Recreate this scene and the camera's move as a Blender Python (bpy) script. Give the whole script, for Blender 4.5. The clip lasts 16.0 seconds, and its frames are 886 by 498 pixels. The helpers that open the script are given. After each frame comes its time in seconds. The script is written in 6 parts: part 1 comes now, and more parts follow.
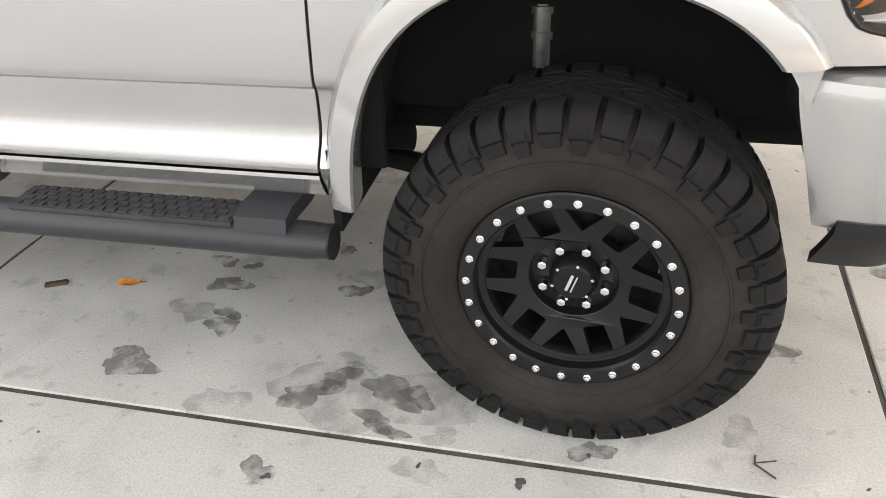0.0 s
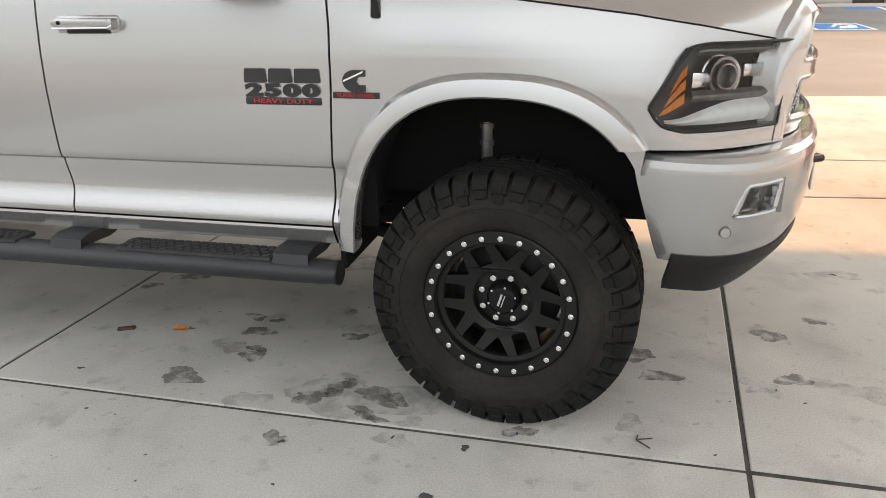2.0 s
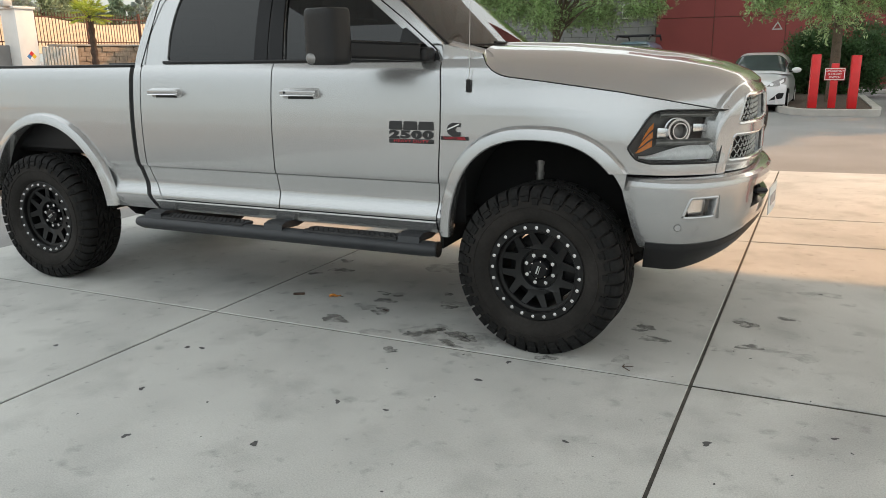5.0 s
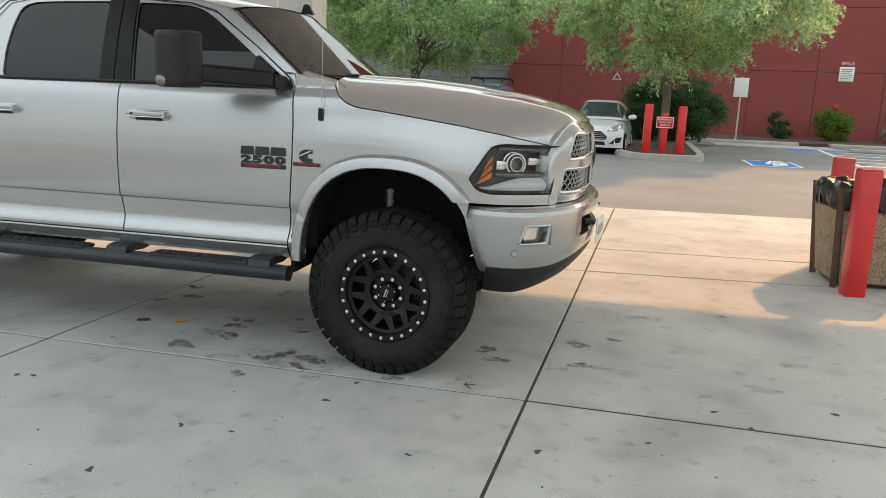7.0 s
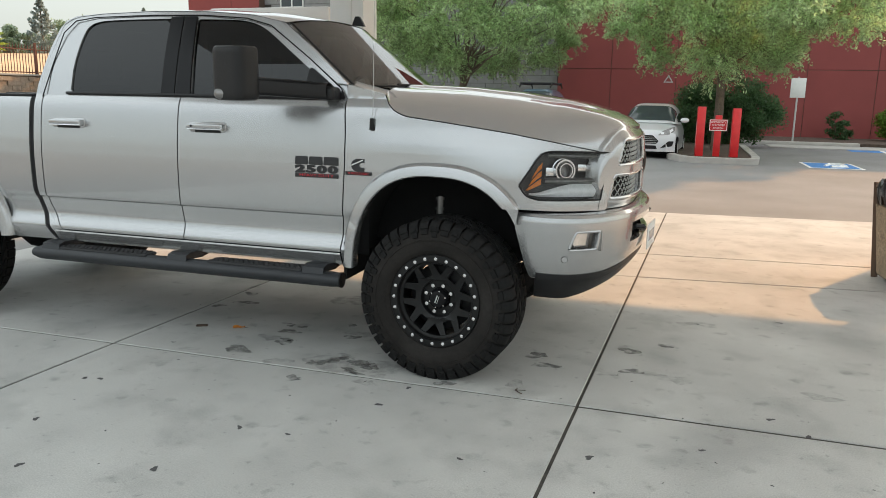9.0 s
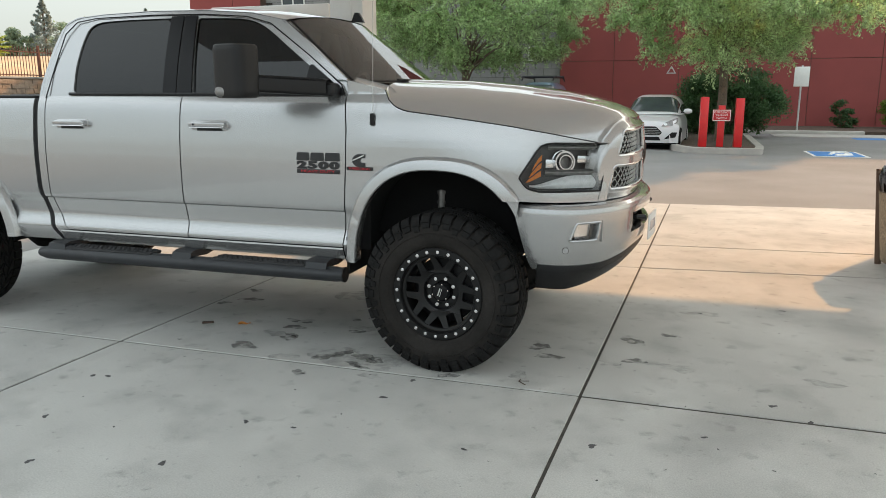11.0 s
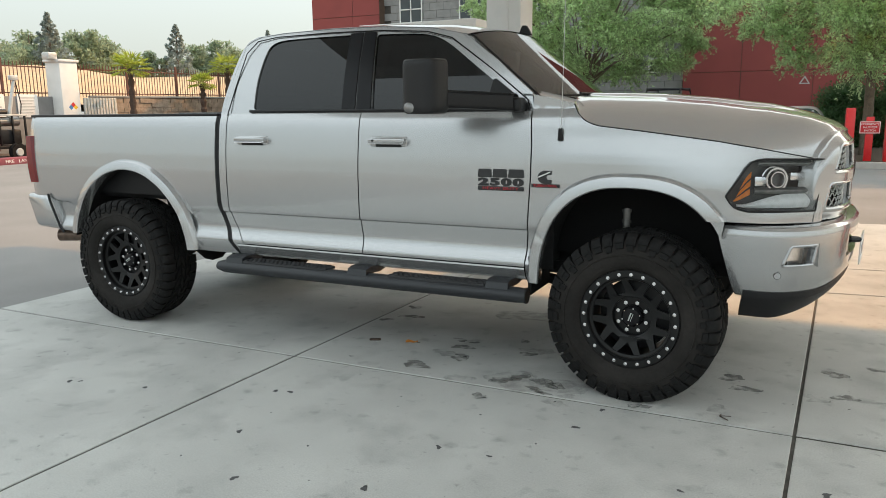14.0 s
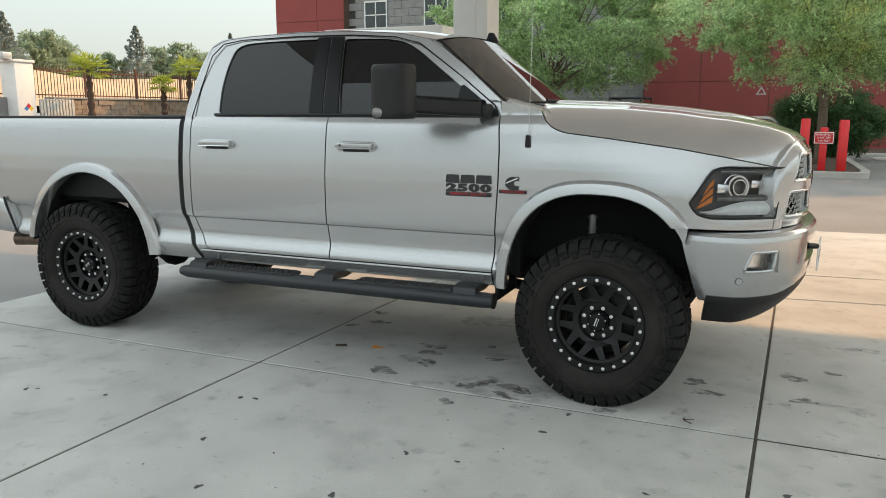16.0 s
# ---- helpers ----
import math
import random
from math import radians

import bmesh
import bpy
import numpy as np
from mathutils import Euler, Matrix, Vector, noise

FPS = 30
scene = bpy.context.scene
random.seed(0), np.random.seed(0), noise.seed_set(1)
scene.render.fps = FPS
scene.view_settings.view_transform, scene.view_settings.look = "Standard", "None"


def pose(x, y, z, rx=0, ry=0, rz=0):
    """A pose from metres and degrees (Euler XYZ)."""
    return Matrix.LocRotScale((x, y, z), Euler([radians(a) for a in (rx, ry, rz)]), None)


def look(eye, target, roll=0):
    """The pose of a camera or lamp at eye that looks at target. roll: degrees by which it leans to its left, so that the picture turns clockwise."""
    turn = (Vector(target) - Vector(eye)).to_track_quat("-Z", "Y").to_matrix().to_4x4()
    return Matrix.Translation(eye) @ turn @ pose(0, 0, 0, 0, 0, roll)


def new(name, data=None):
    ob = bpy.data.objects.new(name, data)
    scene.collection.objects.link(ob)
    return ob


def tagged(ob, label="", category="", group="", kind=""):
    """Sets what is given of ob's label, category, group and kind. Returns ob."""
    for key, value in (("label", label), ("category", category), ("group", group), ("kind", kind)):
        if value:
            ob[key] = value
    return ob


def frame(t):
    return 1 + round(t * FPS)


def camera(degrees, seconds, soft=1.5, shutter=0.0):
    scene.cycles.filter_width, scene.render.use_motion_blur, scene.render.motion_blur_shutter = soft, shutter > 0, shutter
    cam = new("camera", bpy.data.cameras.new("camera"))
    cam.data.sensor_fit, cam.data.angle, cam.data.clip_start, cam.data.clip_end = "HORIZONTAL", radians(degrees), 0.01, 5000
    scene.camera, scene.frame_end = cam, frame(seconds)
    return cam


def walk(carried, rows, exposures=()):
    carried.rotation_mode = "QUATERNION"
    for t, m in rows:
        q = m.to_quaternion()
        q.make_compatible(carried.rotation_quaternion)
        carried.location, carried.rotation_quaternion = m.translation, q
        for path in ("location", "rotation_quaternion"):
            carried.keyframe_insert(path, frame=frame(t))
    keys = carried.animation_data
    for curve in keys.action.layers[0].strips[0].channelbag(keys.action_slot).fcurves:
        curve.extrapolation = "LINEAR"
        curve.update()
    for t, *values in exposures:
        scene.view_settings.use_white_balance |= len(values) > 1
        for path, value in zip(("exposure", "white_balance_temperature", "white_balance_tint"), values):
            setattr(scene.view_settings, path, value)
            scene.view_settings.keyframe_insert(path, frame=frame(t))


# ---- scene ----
cam = camera(61.0, 16.0, 0.75)
PATH = [
    (0, (0.047, -1.509, 1.541), (-0.348, 0.122, 0.453), -2.7),
    (0.5, (0.043, -1.654, 1.56), (-0.533, 0.029, 0.646), -3.4),
    (1, (-0.002, -1.911, 1.575), (-0.52, -0.169, 0.739), -3.0),
    (1.5, (0.178, -2.156, 1.555), (-0.25, -0.369, 0.764), -1.4),
    (2, (0.389, -2.396, 1.578), (-0.065, -0.58, 0.873), -1.4),
    (2.5, (0.482, -2.75, 1.574), (-0.03, -0.909, 0.984), -0.8),
    (3, (0.612, -3.004, 1.597), (-0.006, -1.173, 1.082), 0.1),
    (3.5, (0.834, -3.199, 1.638), (0.074, -1.418, 1.137), -0.7),
    (3.7, (0.907, -3.279, 1.661), (0.092, -1.519, 1.173), -1.2),
    (5.8, (1.246, -3.999, 1.612), (0.525, -2.209, 1.084), 0.1),
    (6, (1.27, -3.995, 1.614), (0.659, -2.163, 1.092), 0.4),
    (6.5, (1.278, -3.972, 1.612), (0.846, -2.072, 1.158), 1.6),
    (7, (1.256, -3.976, 1.611), (0.808, -2.07, 1.2), 2.1),
    (7.5, (1.254, -3.987, 1.615), (0.735, -2.096, 1.222), 2.0),
    (8, (1.259, -4.007, 1.622), (0.697, -2.125, 1.248), 1.8),
    (8.5, (1.261, -4.019, 1.623), (0.677, -2.142, 1.251), 1.4),
    (9, (1.264, -4.021, 1.622), (0.688, -2.147, 1.224), 1.0),
    (9.2, (1.267, -4.02, 1.622), (0.703, -2.146, 1.207), 0.8),
    (11.3, (1.295, -4.054, 1.611), (0.69, -2.191, 1.205), -0.5),
    (11.5, (1.284, -4.059, 1.606), (0.639, -2.205, 1.225), -0.9),
    (12, (1.277, -4.045, 1.62), (0.498, -2.241, 1.248), -1.8),
    (12.5, (1.246, -4.039, 1.616), (0.412, -2.267, 1.208), -1.7),
    (13, (1.172, -4.035, 1.612), (0.316, -2.281, 1.176), -1.4),
    (13.5, (0.984, -4.034, 1.623), (0.107, -2.284, 1.211), -1.5),
    (14, (0.794, -4.047, 1.616), (-0.054, -2.274, 1.245), -0.7),
    (14.5, (0.751, -4.058, 1.621), (-0.077, -2.269, 1.282), 0.3),
    (15, (0.772, -4.063, 1.619), (-0.038, -2.262, 1.3), 0.0),
    (15.5, (0.779, -4.057, 1.62), (-0.008, -2.252, 1.27), 0.1),
    (16, (0.774, -4.058, 1.613), (0.013, -2.243, 1.257), 0.0),
]
EXPOSURES = [(0.0, 2.28, 6750, 12), (1.0, 1.90, 6750, 12), (2.0, 1.52, 6700, 10), (3.5, 1.30, 6550, 7), (6.0, 1.10, 6300, 3), (9.0, 1.10, 6250, 3), (12.0, 1.10, 6200, 2), (16.0, 1.10, 6200, 1)]
walk(cam, [(t, look(eye, target, roll)) for t, eye, target, roll in PATH], EXPOSURES)

# ---- world and light ----
SUN_TO = Vector((0.50, 0.84, 0.70)).normalized()      # towards the sun, over the far side of the canopy
world = bpy.data.worlds.new("hazy_sky")
scene.world = world
world.use_nodes = True
wn = world.node_tree.nodes
wl = world.node_tree.links
sky = wn.new("ShaderNodeTexSky")
sky.sky_type = "NISHITA"
sky.sun_disc = False
sky.sun_elevation = math.asin(SUN_TO.z)
sky.sun_rotation = math.atan2(SUN_TO.x, SUN_TO.y)
sky.air_density, sky.dust_density, sky.ozone_density = 1.0, 6.0, 1.0
bg = wn["Background"]
bg.inputs["Strength"].default_value = 0.15
way = wn.new("ShaderNodeTexCoord")
axes = wn.new("ShaderNodeSeparateXYZ")
wl.new(way.outputs["Generated"], axes.inputs[0])
height = wn.new("ShaderNodeMapRange")      # smoke haze: warm white low down, bluer overhead
height.interpolation_type = "SMOOTHSTEP"
height.inputs["From Min"].default_value, height.inputs["From Max"].default_value = 0.04, 0.60
wl.new(axes.outputs["Z"], height.inputs[0])
smoke = wn.new("ShaderNodeMix")
smoke.data_type = "RGBA"
smoke.inputs["A"].default_value = (2.72, 2.68, 2.50, 1)
smoke.inputs["B"].default_value = (5.7, 5.75, 5.7, 1)
wl.new(height.outputs[0], smoke.inputs["Factor"])
haze = wn.new("ShaderNodeMix")
haze.data_type = "RGBA"
haze.inputs["Factor"].default_value = 0.78
wl.new(sky.outputs[0], haze.inputs["A"])
wl.new(smoke.outputs["Result"], haze.inputs["B"])
wl.new(haze.outputs["Result"], bg.inputs["Color"])
sun_data = bpy.data.lights.new("sun", "SUN")
sun_data.energy, sun_data.angle, sun_data.color = 1.72, radians(0.9), (1.0, 0.47, 0.16)
sun = new("sun", sun_data)
sun.matrix_world = look(Vector((0, 0, 30)), Vector((0, 0, 30)) - SUN_TO)


# ---- materials ----
def mat(name, color, rough=0.6, metal=0.0, vary=0.12, scale=6.0, bump=0.0, bscale=60.0, coat=0.0, spec=0.5, grain=0.0, gscale=120.0):
    """A plain surface with soft variation at two scales and fine relief."""
    m = bpy.data.materials.new(name)
    m.use_nodes = True
    n, l = m.node_tree.nodes, m.node_tree.links
    b = n["Principled BSDF"]
    b.inputs["Roughness"].default_value = rough
    b.inputs["Metallic"].default_value = metal
    b.inputs["Coat Weight"].default_value = coat
    b.inputs["Coat Roughness"].default_value = 0.03
    b.inputs["Specular IOR Level"].default_value = spec
    b.inputs["Base Color"].default_value = (*color, 1)
    tc = n.new("ShaderNodeTexCoord")
    if vary or grain:
        no = n.new("ShaderNodeTexNoise")
        no.inputs["Scale"].default_value, no.inputs["Detail"].default_value = scale, 6
        l.new(tc.outputs["Object"], no.inputs["Vector"])
        rm = n.new("ShaderNodeMapRange")
        rm.inputs["From Min"].default_value, rm.inputs["From Max"].default_value = 0.3, 0.7
        rm.inputs["To Min"].default_value, rm.inputs["To Max"].default_value = 1 - vary, 1 + vary
        l.new(no.outputs[0], rm.inputs[0])
        g = n.new("ShaderNodeTexNoise")
        g.inputs["Scale"].default_value, g.inputs["Detail"].default_value = gscale, 3
        l.new(tc.outputs["Object"], g.inputs["Vector"])
        gm = n.new("ShaderNodeMapRange")
        gm.inputs["From Min"].default_value, gm.inputs["From Max"].default_value = 0.3, 0.7
        gm.inputs["To Min"].default_value, gm.inputs["To Max"].default_value = 1 - grain, 1 + grain
        l.new(g.outputs[0], gm.inputs[0])
        mu = n.new("ShaderNodeMath")
        mu.operation = "MULTIPLY"
        l.new(rm.outputs[0], mu.inputs[0])
        l.new(gm.outputs[0], mu.inputs[1])
        mx = n.new("ShaderNodeVectorMath")
        mx.operation = "SCALE"
        mx.inputs[0].default_value = color
        l.new(mu.outputs[0], mx.inputs["Scale"])
        l.new(mx.outputs[0], b.inputs["Base Color"])
    if bump:
        bn = n.new("ShaderNodeTexNoise")
        bn.inputs["Scale"].default_value, bn.inputs["Detail"].default_value = bscale, 4
        l.new(tc.outputs["Object"], bn.inputs["Vector"])
        bp = n.new("ShaderNodeBump")
        bp.inputs["Strength"].default_value, bp.inputs["Distance"].default_value = bump, 0.004
        l.new(bn.outputs[0], bp.inputs["Height"])
        l.new(bp.outputs[0], b.inputs["Normal"])
    return m


def glass(name, color, rough=0.0, ior=1.5):
    """A thin tinted pane: clear through its tint, with a glossy face."""
    m = bpy.data.materials.new(name)
    m.use_nodes = True
    n, l = m.node_tree.nodes, m.node_tree.links
    n.remove(n["Principled BSDF"])
    tr = n.new("ShaderNodeBsdfTransparent")
    tr.inputs[0].default_value = (*color, 1)
    gl = n.new("ShaderNodeBsdfGlossy")
    gl.inputs["Roughness"].default_value = rough
    fr = n.new("ShaderNodeFresnel")
    fr.inputs[0].default_value = ior
    mx = n.new("ShaderNodeMixShader")
    l.new(fr.outputs[0], mx.inputs[0])
    l.new(tr.outputs[0], mx.inputs[1])
    l.new(gl.outputs[0], mx.inputs[2])
    l.new(mx.outputs[0], n["Material Output"].inputs[0])
    return m


def concrete_material():
    """Pale broom-finished concrete with pores, blotches and dark oily patches."""
    m = mat("concrete", (0.49, 0.488, 0.466), 0.80, vary=0.13, scale=1.1, grain=0.13, gscale=140, bump=0.3, bscale=220)
    n, l = m.node_tree.nodes, m.node_tree.links
    b = n["Principled BSDF"]
    src = b.inputs["Base Color"].links[0].from_socket
    tc = n.new("ShaderNodeTexCoord")
    for sc, lo, hi, dark in ((0.9, 0.50, 0.72, 0.74), (2.7, 0.53, 0.70, 0.82), (7.0, 0.61, 0.74, 0.72), (18.0, 0.64, 0.74, 0.72), (45.0, 0.68, 0.76, 0.60)):
        no = n.new("ShaderNodeTexNoise")
        no.inputs["Scale"].default_value, no.inputs["Detail"].default_value = sc, 5
        l.new(tc.outputs["Object"], no.inputs["Vector"])
        mr = n.new("ShaderNodeMapRange")
        mr.inputs["From Min"].default_value, mr.inputs["From Max"].default_value = lo, hi
        mr.inputs["To Min"].default_value, mr.inputs["To Max"].default_value = 1.0, dark
        l.new(no.outputs[0], mr.inputs[0])
        vm = n.new("ShaderNodeVectorMath")
        vm.operation = "SCALE"
        l.new(src, vm.inputs[0])
        l.new(mr.outputs[0], vm.inputs["Scale"])
        src = vm.outputs[0]
    l.new(src, b.inputs["Base Color"])
    return m


CONCRETE = concrete_material()
JOINT = mat("joint_sealant", (0.065, 0.06, 0.052), 0.9, vary=0.35, scale=14, bump=0.5, bscale=150)
ASPHALT = mat("asphalt", (0.205, 0.20, 0.195), 0.9, vary=0.12, scale=0.6, grain=0.25, gscale=90, bump=0.6, bscale=160)
KERB = mat("kerb_concrete", (0.40, 0.38, 0.35), 0.85, vary=0.12, scale=3, grain=0.1, bump=0.3, bscale=120)
STAIN = mat("oil_stain", (0.17, 0.165, 0.155), 0.7, vary=0.25, scale=18, bump=0.2, bscale=200)
def patchy(m, scale, lo, hi, most):
    """Lets a thin stain fade out raggedly."""
    n, l = m.node_tree.nodes, m.node_tree.links
    tc = n.new("ShaderNodeTexCoord")
    no = n.new("ShaderNodeTexNoise")
    no.inputs["Scale"].default_value, no.inputs["Detail"].default_value = scale, 5
    l.new(tc.outputs["Object"], no.inputs["Vector"])
    mr = n.new("ShaderNodeMapRange")
    mr.inputs["From Min"].default_value, mr.inputs["From Max"].default_value = lo, hi
    mr.inputs["To Max"].default_value = most
    l.new(no.outputs[0], mr.inputs[0])
    l.new(mr.outputs[0], n["Principled BSDF"].inputs["Alpha"])
    return m


FAINT = patchy(mat("faint_stain", (0.20, 0.19, 0.175), 0.75, vary=0.2, scale=18), 13, 0.36, 0.60, 0.26)
STAIN = patchy(STAIN, 16, 0.34, 0.54, 0.55)
GUM = mat("old_gum", (0.07, 0.07, 0.07), 0.8, vary=0.2, scale=30)
PAINT = mat("silver_paint", (0.455, 0.457, 0.460), 0.27, metal=0.72, vary=0.012, scale=2, coat=1.0, grain=0.02, gscale=900)
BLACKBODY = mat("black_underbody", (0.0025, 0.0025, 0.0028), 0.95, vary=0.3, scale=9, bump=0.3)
BLACKPLASTIC = mat("black_plastic", (0.010, 0.010, 0.011), 0.42, spec=0.35, vary=0.12, scale=8, bump=0.35, bscale=400)
GLOSSBLACK = mat("gloss_black", (0.009, 0.009, 0.010), 0.25, vary=0.05, scale=8, spec=0.2)
STEPBLACK = mat("powder_coated_step", (0.018, 0.020, 0.024), 0.42, vary=0.15, scale=6, bump=0.25, bscale=500)
TREADPAD = mat("step_pad", (0.028, 0.028, 0.03), 0.75, vary=0.2, scale=12, bump=0.4, bscale=300)
RUBBER = mat("tyre_rubber", (0.0105, 0.0103, 0.0103), 0.78, spec=0.2, vary=0.25, scale=7, grain=0.15, gscale=80, bump=0.25, bscale=160)
DUSTRUBBER = mat("dusty_sidewall", (0.0215, 0.0195, 0.0180), 0.82, spec=0.2, vary=0.38, scale=5, grain=0.14, gscale=60, bump=0.2, bscale=130)
RIM = mat("matt_black_rim", (0.0060, 0.0061, 0.0066), 0.38, spec=0.35, vary=0.15, scale=9)
STEEL = mat("zinc_bolt", (0.78, 0.78, 0.78), 0.25, metal=1.0, vary=0.1, scale=60)
CHROME = mat("chrome", (0.75, 0.75, 0.76), 0.16, metal=1.0, vary=0.03, scale=20)
GREYMETAL = mat("shock_metal", (0.25, 0.245, 0.24), 0.4, metal=0.8, vary=0.2, scale=30)
SIDEGLASS = glass("tinted_side_glass", (0.018, 0.022, 0.026), 0.0, 1.58)
SCREENGLASS = glass("windscreen_glass", (0.66, 0.70, 0.60), 0.0, 2.1)
CLEARGLASS = glass("clear_lens", (0.92, 0.93, 0.93))
AMBER = mat("amber_reflector", (0.75, 0.22, 0.02), 0.3, vary=0.15, scale=90, coat=0.6)
REDLENS = mat("red_lamp_lens", (0.16, 0.004, 0.006), 0.25, vary=0.1, scale=30, coat=0.3)
LAMPBOWL = mat("lamp_bowl", (0.07, 0.07, 0.073), 0.3, metal=0.5, vary=0.1, scale=30)
LIGHTBAR = mat("frosted_light_bar", (0.85, 0.86, 0.87), 0.35, vary=0.08, scale=40)
SEAT = mat("dark_cloth", (0.05, 0.048, 0.045), 0.9, vary=0.15, scale=20)
DASH = mat("tan_dash", (0.36, 0.34, 0.27), 0.8, vary=0.1, scale=10)
REDWALL = mat("red_painted_panel", (0.235, 0.050, 0.046), 0.75, vary=0.07, scale=0.8, grain=0.05, gscale=40, bump=0.2, bscale=60)
BLOCK = mat("grey_block", (0.25, 0.25, 0.245), 0.9, vary=0.12, scale=3, grain=0.12, gscale=50, bump=0.5, bscale=70)
TANBLOCK = mat("tan_split_block", (0.33, 0.26, 0.20), 0.95, vary=0.25, scale=4, grain=0.2, gscale=30, bump=1.0, bscale=25)
GREYWALL = mat("grey_low_wall", (0.22, 0.215, 0.21), 0.9, vary=0.12, scale=2, grain=0.1, bump=0.4, bscale=60)
WHITEPAINT = mat("white_paint", (0.74, 0.74, 0.72), 0.5, vary=0.04, scale=3, grain=0.02)
SOFFIT = mat("canopy_soffit", (0.80, 0.84, 0.87), 0.5, vary=0.04, scale=2)
REDPAINT = mat("red_gloss_paint", (0.60, 0.018, 0.022), 0.35, vary=0.10, scale=5, grain=0.05, coat=0.3)
SIGNRED = mat("sign_red", (0.50, 0.02, 0.025), 0.45, vary=0.05, scale=10)
SIGNWHITE = mat("sign_white", (0.78, 0.78, 0.76), 0.5, vary=0.04, scale=10)
BLUEPAINT = mat("blue_road_paint", (0.06, 0.20, 0.48), 0.8, vary=0.25, scale=6, grain=0.2)
ROADWHITE = mat("white_road_paint", (0.66, 0.65, 0.62), 0.8, vary=0.2, scale=5, grain=0.2)
YELLOW = mat("yellow_plastic", (0.70, 0.48, 0.03), 0.45, vary=0.1, scale=5)
PEBBLE = mat("exposed_pebble", (0.30, 0.24, 0.17), 0.9, vary=0.2, scale=10, grain=0.55, gscale=70, bump=1.2, bscale=80)
BROWNFRAME = mat("brown_frame", (0.10, 0.065, 0.045), 0.7, vary=0.15, scale=8)
BAG = mat("black_bin_bag", (0.014, 0.014, 0.015), 0.25, vary=0.2, scale=9, bump=0.9, bscale=22)
BARK = mat("bark", (0.15, 0.115, 0.085), 0.95, vary=0.25, scale=8, grain=0.25, gscale=40, bump=1.0, bscale=40)
DARKBARK = mat("dark_palm_bark", (0.075, 0.05, 0.038), 0.95, vary=0.3, scale=12, grain=0.3, bump=1.0, bscale=40)
MULCH = mat("mulch", (0.085, 0.06, 0.045), 0.95, vary=0.3, scale=9, grain=0.4, gscale=50, bump=1.2, bscale=60)
IRON = mat("rust_brown_iron", (0.13, 0.055, 0.04), 0.7, vary=0.2, scale=9)
DRYHILL = mat("dry_grass_hill", (0.46, 0.33, 0.20), 0.95, vary=0.18, scale=0.12, grain=0.15, gscale=3)
PALEMETAL = mat("pale_galvanised", (0.52, 0.53, 0.52), 0.5, metal=0.3, vary=0.1, scale=5)
CARWHITE = mat("white_car_paint", (0.72, 0.73, 0.74), 0.3, vary=0.02, scale=3, coat=0.8)
CARBLUE = mat("blue_grey_car_paint", (0.10, 0.16, 0.24), 0.3, vary=0.03, scale=3, coat=0.8)


def leaf_material(name, color, spread):
    m = bpy.data.materials.new(name)
    m.use_nodes = True
    n, l = m.node_tree.nodes, m.node_tree.links
    b = n["Principled BSDF"]
    b.inputs["Roughness"].default_value = 0.55
    ge = n.new("ShaderNodeNewGeometry")
    mr = n.new("ShaderNodeMapRange")
    mr.inputs["To Min"].default_value, mr.inputs["To Max"].default_value = 1 - spread, 1 + spread
    l.new(ge.outputs["Random Per Island"], mr.inputs[0])
    vm = n.new("ShaderNodeVectorMath")
    vm.operation = "SCALE"
    vm.inputs[0].default_value = color
    l.new(mr.outputs[0], vm.inputs["Scale"])
    l.new(vm.outputs[0], b.inputs["Base Color"])
    tl = n.new("ShaderNodeBsdfTranslucent")
    l.new(vm.outputs[0], tl.inputs[0])
    mx = n.new("ShaderNodeMixShader")
    mx.inputs[0].default_value = 0.6
    l.new(b.outputs[0], mx.inputs[1])
    l.new(tl.outputs[0], mx.inputs[2])
    l.new(mx.outputs[0], n["Material Output"].inputs[0])
    return m


LEAF = leaf_material("feathery_leaf", (0.45, 0.58, 0.30), 0.5)
# distance haze is painted into the next two leaf colours, hence so pale
HAZEDLEAF = leaf_material("distant_leaf", (0.30, 0.37, 0.25), 0.35)
HAZEDFIR = leaf_material("distant_needle", (0.29, 0.34, 0.32), 0.3)
SHRUBLEAF = leaf_material("shrub_leaf", (0.085, 0.16, 0.065), 0.35)
LIMELEAF = leaf_material("lime_leaf", (0.16, 0.26, 0.04), 0.35)
PALMLEAF = leaf_material("palm_leaf", (0.36, 0.42, 0.07), 0.35)

# ---- mesh helpers ----

def thing(name, loc, label, category, group="", turn=0.0, kind=""):
    """A top-level thing: an Empty at its base, whose parts are built in its own space."""
    ob = new(name)
    ob.empty_display_size = 0.2
    m = pose(*loc, 0, 0, turn)
    ob.matrix_basis = m
    return tagged(ob, label, category, group, kind)


def part(name, bm, material, parent=None, label="", smooth=30, m=None):
    """Links a bmesh as one mesh object under a thing or a part."""
    me = bpy.data.meshes.new(name)
    bmesh.ops.recalc_face_normals(bm, faces=bm.faces)
    bm.to_mesh(me)
    bm.free()
    me.materials.append(material)
    if smooth:
        me.polygons.foreach_set("use_smooth", [True] * len(me.polygons))
        me.set_sharp_from_angle(angle=radians(smooth))
    ob = new(name, me)
    ob.parent = parent
    if m is not None:
        ob.matrix_basis = m
    if label:
        ob["label"] = label
    return ob


def again(ob, m, parent=None):
    """Another object on the same mesh: alike pieces."""
    o = new(ob.name.split(".")[0], ob.data)
    o.parent = parent or ob.parent
    o.matrix_basis = m
    for key in ("label", "category", "group", "kind"):
        if key in ob:
            o[key] = ob[key]
    return o


